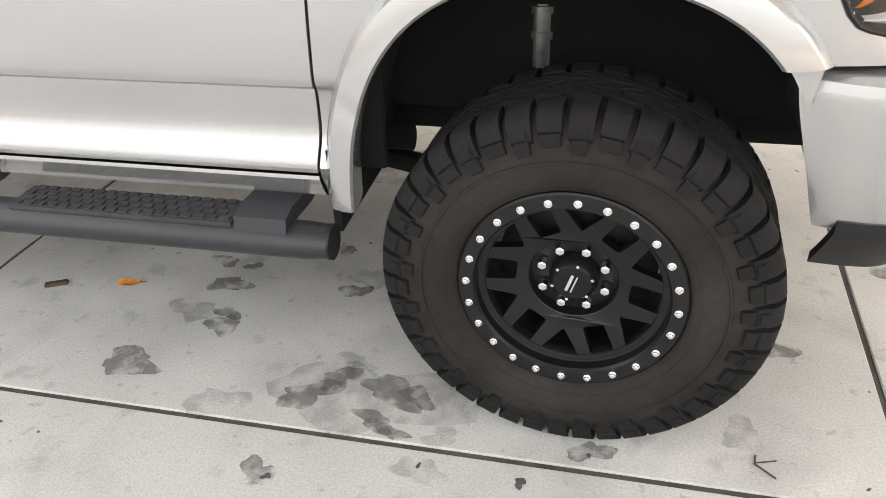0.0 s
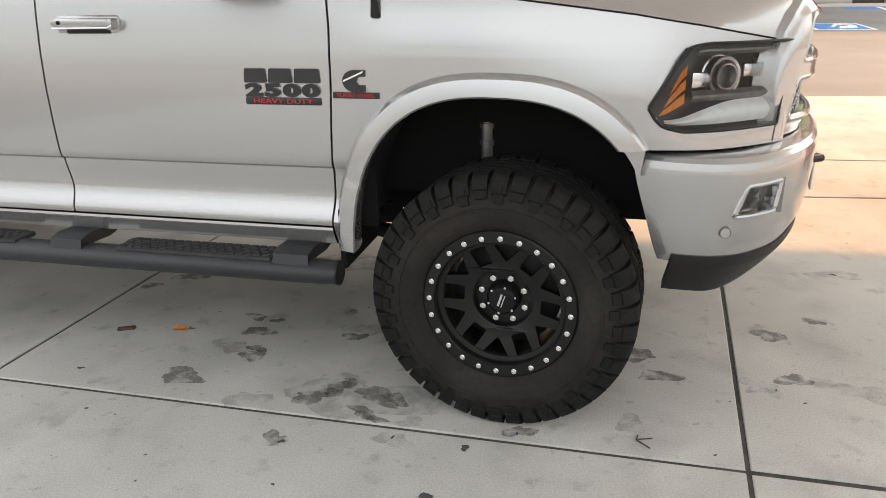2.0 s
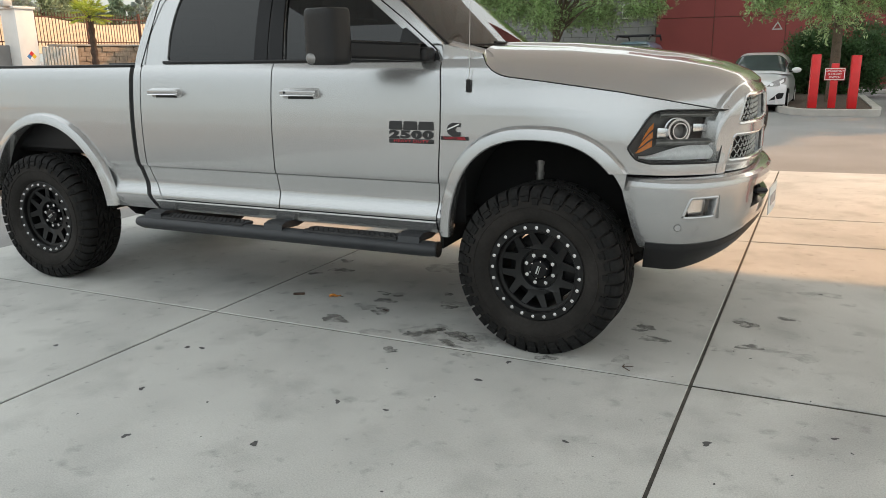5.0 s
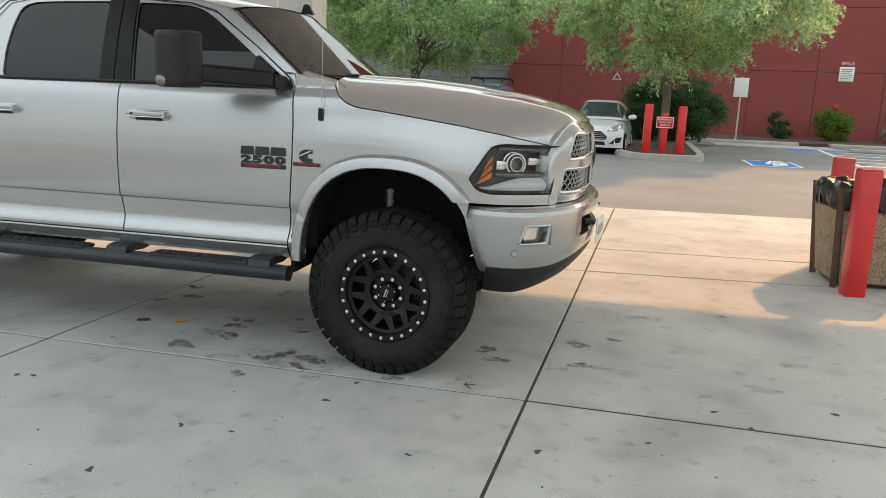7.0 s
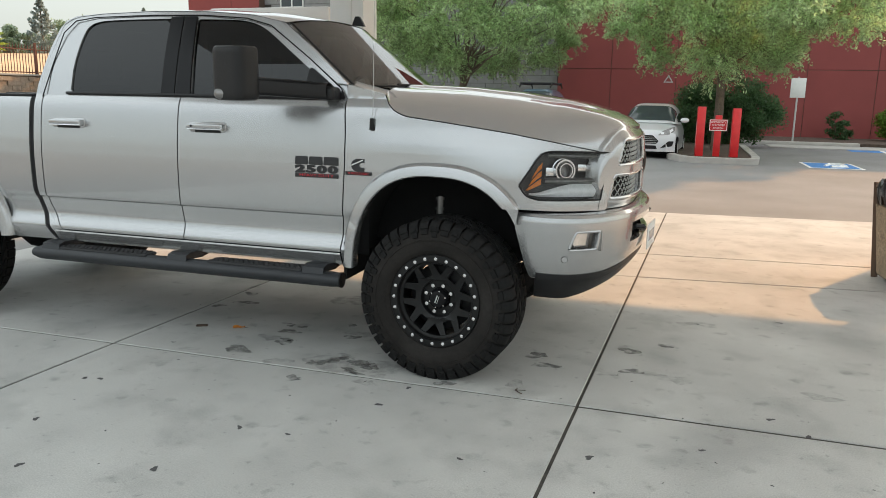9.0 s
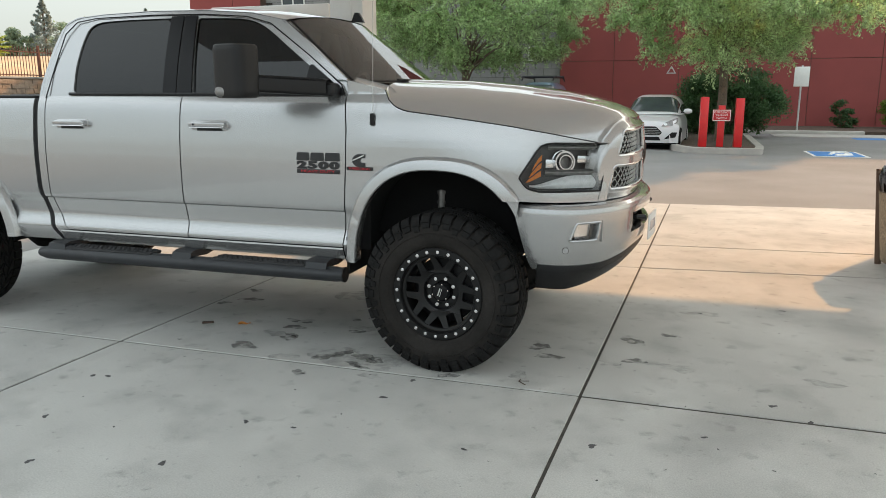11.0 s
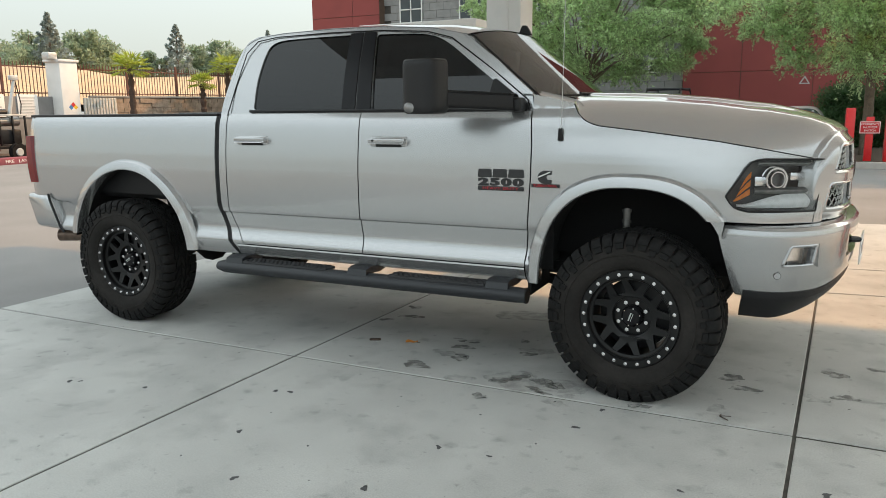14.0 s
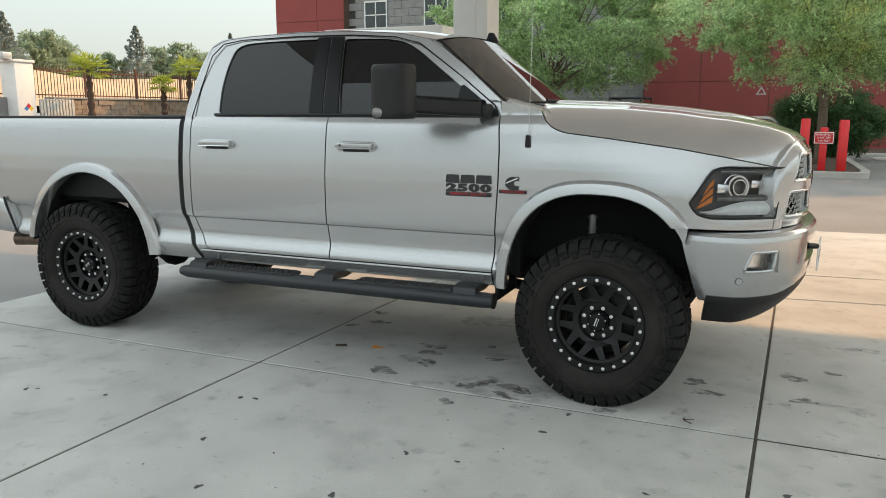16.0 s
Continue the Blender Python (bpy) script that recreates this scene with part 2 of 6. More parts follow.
def structure(name, bm, material, label, category, smooth=30):
    return tagged(part(name, bm, material, None, "", smooth), label, category, "", "structure")


def box(x0, x1, y0, y1, z0, z1, bevel=0.0, bm=None, seg=2):
    own = bmesh.new()
    bmesh.ops.create_cube(own, size=1, matrix=Matrix.Translation(((x0 + x1) / 2, (y0 + y1) / 2, (z0 + z1) / 2)) @ Matrix.Diagonal((x1 - x0, y1 - y0, z1 - z0, 1)))
    if bevel:
        bmesh.ops.bevel(own, geom=own.edges[:], offset=bevel, segments=seg, affect="EDGES", profile=0.5)
    return merge(bm, own)


def merge(bm, own):
    if bm is None:
        return own
    me = bpy.data.meshes.new("tmp")
    own.to_mesh(me)
    own.free()
    bm.from_mesh(me)
    bpy.data.meshes.remove(me)
    return bm


def moved(bm, m):
    bmesh.ops.transform(bm, matrix=m, verts=bm.verts)
    return bm


def cyl(r0, r1, h, seg=24, m=None, bm=None, bevel=0.0):
    """A cylinder or cone along z from 0 to h."""
    own = bmesh.new()
    bmesh.ops.create_cone(own, cap_ends=True, segments=seg, radius1=r0, radius2=r1, depth=h, matrix=Matrix.Translation((0, 0, h / 2)))
    if bevel:
        rim = [e for e in own.edges if abs(e.verts[0].co.z - e.verts[1].co.z) < 1e-5]
        bmesh.ops.bevel(own, geom=rim, offset=bevel, segments=2, affect="EDGES")
    if m is not None:
        moved(own, m)
    return merge(bm, own)


def ball(r, m=None, bm=None, sub=2):
    own = bmesh.new()
    bmesh.ops.create_icosphere(own, subdivisions=sub, radius=r)
    if m is not None:
        moved(own, m)
    return merge(bm, own)


def tube(points, r, seg=8, bm=None, taper=None, close=False):
    """A round bar along a line of points."""
    own = bmesh.new()
    pts = [Vector(p) for p in points]
    rings = []
    for i, p in enumerate(pts):
        if close:
            d = (pts[(i + 1) % len(pts)] - pts[i - 1]).normalized()
        else:
            d = (pts[min(i + 1, len(pts) - 1)] - pts[max(i - 1, 0)]).normalized()
        a = d.cross(Vector((0, 0, 1)) if abs(d.z) < 0.95 else Vector((1, 0, 0))).normalized()
        b = d.cross(a)
        rr = r if taper is None else r * (1 + (taper - 1) * i / (len(pts) - 1))
        rings.append([own.verts.new(p + (a * math.cos(k * math.tau / seg) + b * math.sin(k * math.tau / seg)) * rr) for k in range(seg)])
    n = len(rings)
    for i in range(n if close else n - 1):
        for k in range(seg):
            own.faces.new((rings[i][k], rings[i][(k + 1) % seg], rings[(i + 1) % n][(k + 1) % seg], rings[(i + 1) % n][k]))
    if not close:
        own.faces.new(rings[0])
        own.faces.new(rings[-1])
    return merge(bm, own)


def grid(nu, nv, f, skip=None, bm=None, wrap=False):
    """A sheet of quads through the points f(u, v)."""
    own = bmesh.new()
    vs = [[own.verts.new(f(i / nu, j / nv)) for j in range(nv + 1)] for i in range(nu + (0 if wrap else 1))]
    for i in range(nu):
        for j in range(nv):
            if skip and skip((i + 0.5) / nu, (j + 0.5) / nv):
                continue
            q = (vs[i][j], vs[(i + 1) % len(vs)][j], vs[(i + 1) % len(vs)][j + 1], vs[i][j + 1])
            own.faces.new(q)
    loose = [v for v in own.verts if not v.link_faces]
    bmesh.ops.delete(own, geom=loose, context="VERTS")
    return merge(bm, own)


def fold(bm, shift):
    """Turns the open edges of a sheet inwards, so that it reads as thick."""
    rim = [e for e in bm.edges if len(e.link_faces) == 1]
    got = bmesh.ops.extrude_edge_only(bm, edges=rim)
    bmesh.ops.translate(bm, verts=[v for v in got["geom"] if isinstance(v, bmesh.types.BMVert)], vec=shift)
    return bm


def inside(poly, x, z):
    hit = False
    for (a, b), (c, d) in zip(poly, poly[1:] + poly[:1]):
        if (b > z) != (d > z) and x < (c - a) * (z - b) / (d - b) + a:
            hit = not hit
    return hit


def plate(outline, holes, f, depth, bm=None):
    """A flat shape with holes, drawn in two coordinates and laid out by f(a, b), as thick as the vector depth."""
    own = bmesh.new()
    edges, flat = [], {}
    for loop in (outline, *holes):
        vs = [own.verts.new(f(a, b)) for a, b in loop]
        flat.update(zip(vs, loop))
        edges += [own.edges.new((vs[i], vs[(i + 1) % len(vs)])) for i in range(len(vs))]
    bmesh.ops.triangle_fill(own, use_beauty=True, edges=edges)
    wrong = []
    for face in own.faces:
        a = sum(flat[v][0] for v in face.verts) / len(face.verts)
        b = sum(flat[v][1] for v in face.verts) / len(face.verts)
        if any(inside(h, a, b) for h in holes):
            wrong.append(face)
    if wrong:
        bmesh.ops.delete(own, geom=wrong, context="FACES")
    got = bmesh.ops.extrude_face_region(own, geom=own.faces[:])
    bmesh.ops.translate(own, verts=[v for v in got["geom"] if isinstance(v, bmesh.types.BMVert)], vec=depth)
    return merge(bm, own)


def rounded(points, r, n=4):
    """A polygon with its corners rounded."""
    out = []
    k = len(points)
    for i in range(k):
        p, a, b = Vector(points[i]), Vector(points[i - 1]), Vector(points[(i + 1) % k])
        rr = r[i] if isinstance(r, (list, tuple)) else r
        ra = min(rr, (a - p).length * 0.45)
        rb = min(rr, (b - p).length * 0.45)
        s, e = p + (a - p).normalized() * ra, p + (b - p).normalized() * rb
        for j in range(n + 1):
            t = j / n
            out.append(tuple(s * (1 - t) ** 2 + p * 2 * t * (1 - t) + e * t * t))
    return out


def dense(loop, step=0.03):
    """The same outline with more points along it, so that it can follow a curve."""
    out = []
    for (a, b), (c, d) in zip(loop, loop[1:] + loop[:1]):
        n = max(1, round(math.hypot(c - a, d - b) / step))
        out += [(lerp(a, c, k / n), lerp(b, d, k / n)) for k in range(n)]
    return out


def lerp(a, b, t):
    return a + (b - a) * t


def curve(table, x):
    """Smooth reading of a short table of (x, value)."""
    if x <= table[0][0]:
        return table[0][1]
    for (a, p), (b, q) in zip(table, table[1:]):
        if x <= b:
            return lerp(p, q, (x - a) / (b - a))
    return table[-1][1]


def smooth(a, b, x):
    t = min(1, max(0, (x - a) / (b - a)))
    return t * t * (3 - 2 * t)


def words(text, size, material, name, parent, m, extrude=0.004, label="", wide=1.0, bold=0.0):
    """Raised lettering in the built-in font, turned into a mesh."""
    cu = bpy.data.curves.new(name, "FONT")
    cu.body, cu.size, cu.extrude, cu.align_x, cu.align_y = text, size, extrude, "CENTER", "CENTER"
    cu.resolution_u, cu.offset = 3, bold
    tmp = bpy.data.objects.new("tmp", cu)
    scene.collection.objects.link(tmp)
    dg = bpy.context.evaluated_depsgraph_get()
    me = bpy.data.meshes.new_from_object(tmp.evaluated_get(dg))
    bpy.data.objects.remove(tmp)
    me.transform(Matrix.Diagonal((wide, 1, 1, 1)))
    me.materials.clear()
    me.materials.append(material)
    ob = new(name, me)
    ob.parent = parent
    ob.matrix_basis = m
    if label:
        ob["label"] = label
    return ob

# ---- ground, pavement and canopy ----
ground = structure("ground", grid(60, 60, lambda u, v: (lerp(-600, 600, u), lerp(-600, 600, v), -0.012)), ASPHALT, "worn grey asphalt forecourt and car park", "asphalt")


def cross_x(base, y):
    """The cross joints lean a little against the long ones."""
    return base + 0.043 * (y + 0.17)


LONG = [(-9.4, 0.0), (-6.3, 0.0), (-3.24, 0.0), (-0.166, -0.006), (2.96, 0.10), (4.12, 0.07), (7.30, 0.10)]
CROSS = [-5.22, -2.175, 0.85, 3.88, 6.9, 9.9, 12.9]
pavement_base = bmesh.new()
plate([(cross_x(CROSS[0], LONG[0][0]), LONG[0][0]), (cross_x(CROSS[-1], -9.4), -9.4), (cross_x(CROSS[-1], 8.6), 8.5), (cross_x(CROSS[0], 6.8), 6.77)], [], lambda a, b: (a, b, -0.010), Vector((0, 0, 0.003)), pavement_base)
pavement = structure("pavement", pavement_base, JOINT, "pale concrete slabs with dark sealed joints under the canopy", "concrete paving")
GAP = 0.0085
for i in range(len(CROSS) - 1):
    for j in range(len(LONG) - 1):
        corner = []
        for ci, lj in ((i, j), (i + 1, j), (i + 1, j + 1), (i, j + 1)):
            y = LONG[lj][0]
            x = cross_x(CROSS[ci], y)
            y += LONG[lj][1] * x
            wide = 0.013 if i >= 2 else GAP      # the sealant is wider past the middle cross joint
            corner.append((cross_x(CROSS[ci], y) + (GAP if ci == i else -GAP), y + (wide if lj == j else -wide)))
        slab = plate(corner, [], lambda a, b: (a, b, -0.006), Vector((0, 0, 0.006)))
        bmesh.ops.bevel(slab, geom=[e for e in slab.edges if e.verts[0].co.z > -0.001 and e.verts[1].co.z > -0.001 and len(e.link_faces) == 2 and e.calc_face_angle(0) > 1], offset=0.004, segments=1, affect="EDGES")
        part("slab", slab, CONCRETE, pavement)

# canopy over the pumps: white soffit, red and white fascia, square white columns
canopy = thing("fuel_canopy", (-1.8, 2.9, 0), "tall white fuel station canopy with a red fascia band on a square white column", "canopy", kind="structure")
part("roof", box(-2.6, 9.5, -6.2, 4.82, 4.75, 5.5), SOFFIT, canopy)
for a, b, c, d in ((-2.65, 9.55, 4.82, 4.87), (-2.65, 9.55, -6.25, -6.2), (-2.65, -2.6, -6.2, 4.82), (9.5, 9.55, -6.2, 4.82)):
    part("fascia", box(a, b, c, d, 4.85, 5.45), REDPAINT, canopy)
column = box(-0.17, 0.17, -0.17, 0.17, 0, 4.75, 0.01)
box(-0.055, 0.055, -0.18, 0.18, 0.2, 4.75, 0.004, column)
part("column", column, WHITEPAINT, canopy)

# ---- the pickup truck ----
truck = thing("pickup_truck", (0, 0, 0), "lifted silver crew-cab pickup truck on large black off-road wheels", "pickup truck")
YC = 1.0      # middle line of the truck


def far(bm):
    """The same panel for the other flank."""
    bmesh.ops.transform(bm, matrix=Matrix.Translation((0, 2 * YC, 0)) @ Matrix.Diagonal((1, -1, 1, 1)), verts=bm.verts)
    return bm


FLANK = [(0.58, 0.125), (0.62, 0.10), (0.66, 0.078), (0.70, 0.063), (0.73, 0.076), (0.76, 0.092), (0.79, 0.100), (0.82, 0.099), (0.86, 0.095), (0.898, 0.091), (0.908, 0.078), (0.93, 0.072), (1.05, 0.068), (1.18, 0.068), (1.30, 0.075), (1.42, 0.089), (1.50, 0.101), (1.55, 0.114), (1.58, 0.131), (1.60, 0.15)]


def flank(z):
    return curve(FLANK, z)


def nose(x):
    """How far the front wing swells out over the wheel and then turns in towards the grille."""
    return -0.062 * smooth(-0.55, 0.30, x) + 0.30 * max(0.0, (x - 0.40) / 0.49) ** 1.7


def wing(x, z):
    return flank(z) + 0.012 * smooth(1.33, 1.46, z) * smooth(-0.68, -0.30, x) + nose(x) - 0.03 * smooth(0.45, 0.7, x) * smooth(1.2, 1.0, z)


ARCHES = {"front": (-0.030, 0.555, 0.520, 0.62), "rear": (-3.815, 0.555, 0.580, 0.625)}
POWERS = {"front": 2.5, "rear": 2.0}


def arch_z(which, x, grow=0.0):
    cx, cz, rx, rz = ARCHES[which]
    d = abs(x - cx) / (rx + grow)
    return cz + (rz + grow) * (1 - d ** POWERS[which]) ** (1 / POWERS[which]) if d < 1 else 0.0


def arch_point(which, a, grow=0.0):
    cx, cz, rx, rz = ARCHES[which]
    c, s = math.cos(a), math.sin(a)
    return cx + (rx + grow) * math.copysign(abs(c) ** (2 / POWERS[which]), c), cz + (rz + grow) * abs(s) ** (2 / POWERS[which])


def bed_gap(z):
    return -2.935 + 0.135 * (max(0.0, 0.98 - z) / 0.38) ** 1.5


def hood_line(x):
    """Height of the cut between bonnet and wing."""
    return curve([(-0.66, 1.69), (-0.385, 1.625), (-0.36, 1.575), (-0.31, 1.53), (-0.24, 1.505), (0.0, 1.478), (0.2, 1.452), (0.4, 1.425), (0.6, 1.388), (0.77, 1.35), (0.92, 1.315)], x)


ROWS_Z = [z for z, _ in FLANK]


def flat_panel(xl, xr, bottom, top, nx=24):
    zs = [bottom] + [z for z in ROWS_Z if bottom + 0.01 < z < top - 0.01] + [top]
    fine = []
    for a, b in zip(zs, zs[1:]):
        fine += [lerp(a, b, k / 3) for k in range(3)]
    fine.append(top)
    n = len(fine) - 1
    return fold(grid(nx, n, lambda u, v: (lerp(xl(fine[round(v * n)]), xr(fine[round(v * n)]), u), soft_flank(fine[round(v * n)]), fine[round(v * n)])), Vector((0, 0.03, 0)))


def soft_flank(z):
    """The flank's section with its bends rounded, but for the sharp crease."""
    if 0.895 < z < 0.925:
        return flank(z)
    return (flank(z - 0.015) + 2 * flank(z) + flank(z + 0.015)) / 4


DOOR_Z = 0.685
BELT = 1.588
both = lambda name, make, material, label="": (part(name, make(), material, truck, label), part(name, far(make()), material, truck, label))

# doors
REAR_L = lambda z: -2.852 + 0.13 * (max(0.0, 0.95 - z) / 0.27) ** 1.8
MID = lambda z: -1.772 + 0.018 * smooth(0.9, 0.7, z)
FRONT_R = lambda z: curve([(0.66, -0.646), (0.9, -0.632), (1.2, -0.613), (1.4, -0.613), (1.6, -0.628)], z)
front_door = part("front_door", flat_panel(lambda z: MID(z) + 0.004, lambda z: FRONT_R(z) - 0.004, DOOR_Z, BELT), PAINT, truck)
rear_door = part("rear_door", flat_panel(lambda z: REAR_L(z) + 0.004, lambda z: MID(z) - 0.004, DOOR_Z, BELT), PAINT, truck)
part("front_door", far(flat_panel(lambda z: MID(z) + 0.004, lambda z: FRONT_R(z) - 0.004, DOOR_Z, BELT)), PAINT, truck)
part("rear_door", far(flat_panel(lambda z: REAR_L(z) + 0.004, lambda z: MID(z) - 0.004, DOOR_Z, BELT)), PAINT, truck)
both("cab_corner", lambda: flat_panel(lambda z: bed_gap(z) + 0.02, lambda z: REAR_L(z) - 0.004, 0.60, BELT, 4), PAINT)
# sill under the doors
SILL = [(0.678, 0.066), (0.668, 0.064), (0.655, 0.072), (0.63, 0.082), (0.605, 0.10), (0.592, 0.13), (0.60, 0.20)]
both("sill", lambda: grid(20, 6, lambda u, v: (lerp(-2.79, -0.645, u), SILL[round(v * 6)][1], SILL[round(v * 6)][0])), PAINT)
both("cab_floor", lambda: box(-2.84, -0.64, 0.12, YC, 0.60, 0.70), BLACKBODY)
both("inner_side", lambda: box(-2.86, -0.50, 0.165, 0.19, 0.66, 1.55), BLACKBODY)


# box of the bed
def bed_side():
    def f(u, v):
        top = 1.572
        xs = u
        x = lerp(-4.925, -2.945, xs)
        lo = max(arch_z("rear", x, 0.01), curve([(-4.93, 0.70), (-4.4, 0.665), (-4.3, 0.64), (-3.25, 0.60), (-2.9, 0.60)], x))
        z = lerp(lo, top, v)
        if u > 0.9:
            x = lerp(x, bed_gap(z) - 0.02, (u - 0.9) / 0.1)
        return (x, soft_flank(z) + 0.03 * smooth(-4.80, -4.93, x) ** 2, z)
    return fold(grid(72, 60, f), Vector((0, 0.035, 0)))


both("bed_side", bed_side, PAINT)
both("bed_rail_cap", lambda: box(-4.92, -2.96, 0.135, 0.24, 1.572, 1.592, 0.006), BLACKPLASTIC)
both("bed_gap_seal", lambda: grid(3, 24, lambda u, v: (bed_gap(lerp(0.585, 1.575, v)) + lerp(-0.022, 0.022, u), soft_flank(max(0.6, lerp(0.585, 1.575, v))) + 0.012, lerp(0.585, 1.575, v))), BLACKPLASTIC)
part("tailgate", box(-4.945, -4.90, 0.20, 1.80, 0.86, 1.572, 0.015), PAINT, truck)
part("bed_floor", box(-4.90, -2.98, 0.20, 1.80, 0.95, 0.98), BLACKPLASTIC, truck)
part("bed_front_wall", box(-2.99, -2.96, 0.18, 1.82, 0.70, 1.56), PAINT, truck)
both("bed_inner_wall", lambda: box(-4.90, -2.98, 0.20, 0.235, 0.95, 1.565), BLACKPLASTIC)


# front wings, with the cut for the lamp
LAMP = [(0.452, 1.152), (0.500, 1.088), (0.56, 1.072), (0.865, 1.066), (0.892, 1.326), (0.62, 1.338), (0.555, 1.322)]


def wing_point(u, v):
    x = lerp(-0.625, 0.895, u)
    lo = arch_z("front", x, 0.01) if x < 0.44 else curve([(0.44, 1.02), (0.9, 1.004)], x)
    if x < ARCHES["front"][0] - 0.5:
        lo = max(lo, 0.60)
    if lo < 0.6:
        lo = 0.6
    z = lerp(lo, hood_line(x), v)
    x += (FRONT_R(z) + 0.004 + 0.625) * (1 - u) ** 8
    y = wing(x, z)
    y += 0.05 * smooth(0.25, 0.0, hood_line(x) - z) * smooth(-0.2, 0.4, x) * 0.6
    return (x, y, z)


def front_wing():
    def skip(u, v):
        p = wing_point(u, v)
        return inside(LAMP, p[0], p[2])
    return fold(grid(110, 64, wing_point, skip), Vector((0, 0.02, 0)))


both("front_wing", front_wing, PAINT)
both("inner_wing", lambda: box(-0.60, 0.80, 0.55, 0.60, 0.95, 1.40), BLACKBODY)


# wheel arch flares: a swept lip that stands proud of the side
def flare(which, z0, z1):
    sec = [(0.080, 0.008), (0.075, -0.010), (0.060, -0.030), (0.032, -0.040), (0.006, -0.044), (0.0, -0.038), (0.002, 0.02), (0.012, 0.07)]
    cx, cz, rx, rz = ARCHES[which]

    def f(u, v):
        g, o = sec[round(v * 7)]
        a0 = math.asin(((z0 - cz) / (rz + g)) ** (POWERS[which] / 2))
        a1 = math.pi - math.asin(((z1 - cz) / (rz + g)) ** (POWERS[which] / 2))
        a = lerp(a0, a1, u)
        x, z = arch_point(which, a, g)
        edge = arch_point(which, a, 0.080)
        base = wing(edge[0], edge[1]) if which == "front" else soft_flank(edge[1])
        base = lerp(base, 0.072, smooth(1.0, 0.85, edge[1]))
        return (x, min(base, 0.085) + o, z)
    return grid(80, 7, f)


both("front_wheel_flare", lambda: flare("front", 1.022, 0.60), PAINT)
both("rear_wheel_flare", lambda: flare("rear", 0.61, 0.665), PAINT)


def liner(which, a0, a1):
    return grid(40, 3, lambda u, v: (lambda p: (p[0], lerp(0.045, 0.62, v), p[1]))(arch_point(which, lerp(a0, a1, u), 0.02)))


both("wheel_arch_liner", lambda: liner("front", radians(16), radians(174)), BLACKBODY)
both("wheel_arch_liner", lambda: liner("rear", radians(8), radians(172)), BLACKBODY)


# bonnet
def bonnet(u, v):
    t = lerp(-1, 1, v)
    x0 = lerp(-0.385, 0.905, u)
    side = abs(t)
    edge_y = wing(x0, hood_line(x0)) + 0.05 * smooth(-0.2, 0.4, x0) * 0.6 + 0.004
    y = lerp(edge_y, YC, (1 - side)) if t < 0 else 2 * YC - lerp(edge_y, YC, (1 - side))
    mid = curve([(-0.385, 1.682), (0.0, 1.668), (0.3, 1.641), (0.55, 1.600), (0.75, 1.546), (0.85, 1.506), (0.905, 1.462)], x0)
    z0 = hood_line(x0) + 0.004
    rise = 1 - side ** lerp(3.2, 8.5, smooth(0.45, 0.9, x0))
    z = lerp(z0, mid, rise) + 0.015 * smooth(0.43, 0.31, side) * smooth(0.86, 0.6, x0)
    x = x0 + 0.115 * (1 - side ** 2) * smooth(0.2, 0.905, x0)
    if u < 0.12 and side < 1:
        x -= 0.10 * (1 - side ** 2) * (0.12 - u) / 0.12
    return (x, y, z)


part("bonnet", fold(grid(48, 56, bonnet), Vector((0, 0, -0.02))), PAINT, truck)
both("bonnet_seam", lambda: tube([(lambda p: (p[0], p[1] - 0.003, p[2] - 0.004))(bonnet(k / 40, 0)) for k in range(41)], 0.0032, 6), BLACKBODY)
part("engine_bay", box(-0.60, 0.80, 0.45, 1.55, 0.72, 1.30), BLACKBODY, truck)


# greenhouse: pillars and roof rails around the side windows
def lean(x, z):
    """The cabin's sides lean in towards the roof."""
    d = z - 1.595
    return 0.150 + 0.25 * d + 0.22 * d * d


side_frame = [(-2.935, 1.572), (-2.925, 1.66), (-2.87, 1.90), (-2.83, 2.03), (-2.79, 2.085), (-2.72, 2.115), (-2.5, 2.132), (-2.1, 2.142), (-1.7, 2.135), (-1.35, 2.108), (-1.12, 2.058), (-0.90, 1.90), (-0.64, 1.69), (-0.62, 1.585)]
rear_pane = rounded([(-2.648, 1.608), (-2.652, 1.78), (-2.630, 1.95), (-2.585, 2.075), (-2.30, 2.086), (-1.925, 2.088), (-1.89, 1.608)], [0.03, 0.05, 0.08, 0.13, 0.10, 0.02, 0.01])
front_pane = rounded([(-1.708, 1.608), (-1.752, 2.082), (-1.40, 2.074), (-1.25, 2.028), (-0.70, 1.63), (-0.668, 1.608)], [0.01, 0.03, 0.16, 0.12, 0.02, 0.01])
on_side = lambda a, b: (a, lean(a, b), b)
both("side_frame", lambda: plate(dense(side_frame), [dense(rear_pane), dense(front_pane)], on_side, Vector((0, 0.03, 0))), PAINT)
both("door_post_trim", lambda: plate(dense([(-1.925, 1.592), (-1.945, 2.098), (-1.851, 2.10), (-1.827, 1.592)]), [], lambda a, b: (a, lean(a, b) - 0.012, b), Vector((0, 0.014, 0))), GLOSSBLACK)
both("door_post_trim", lambda: plate(dense([(-1.815, 1.592), (-1.840, 2.10), (-1.752, 2.098), (-1.708, 1.592)]), [], lambda a, b: (a, lean(a, b) - 0.012, b), Vector((0, 0.014, 0))), GLOSSBLACK)


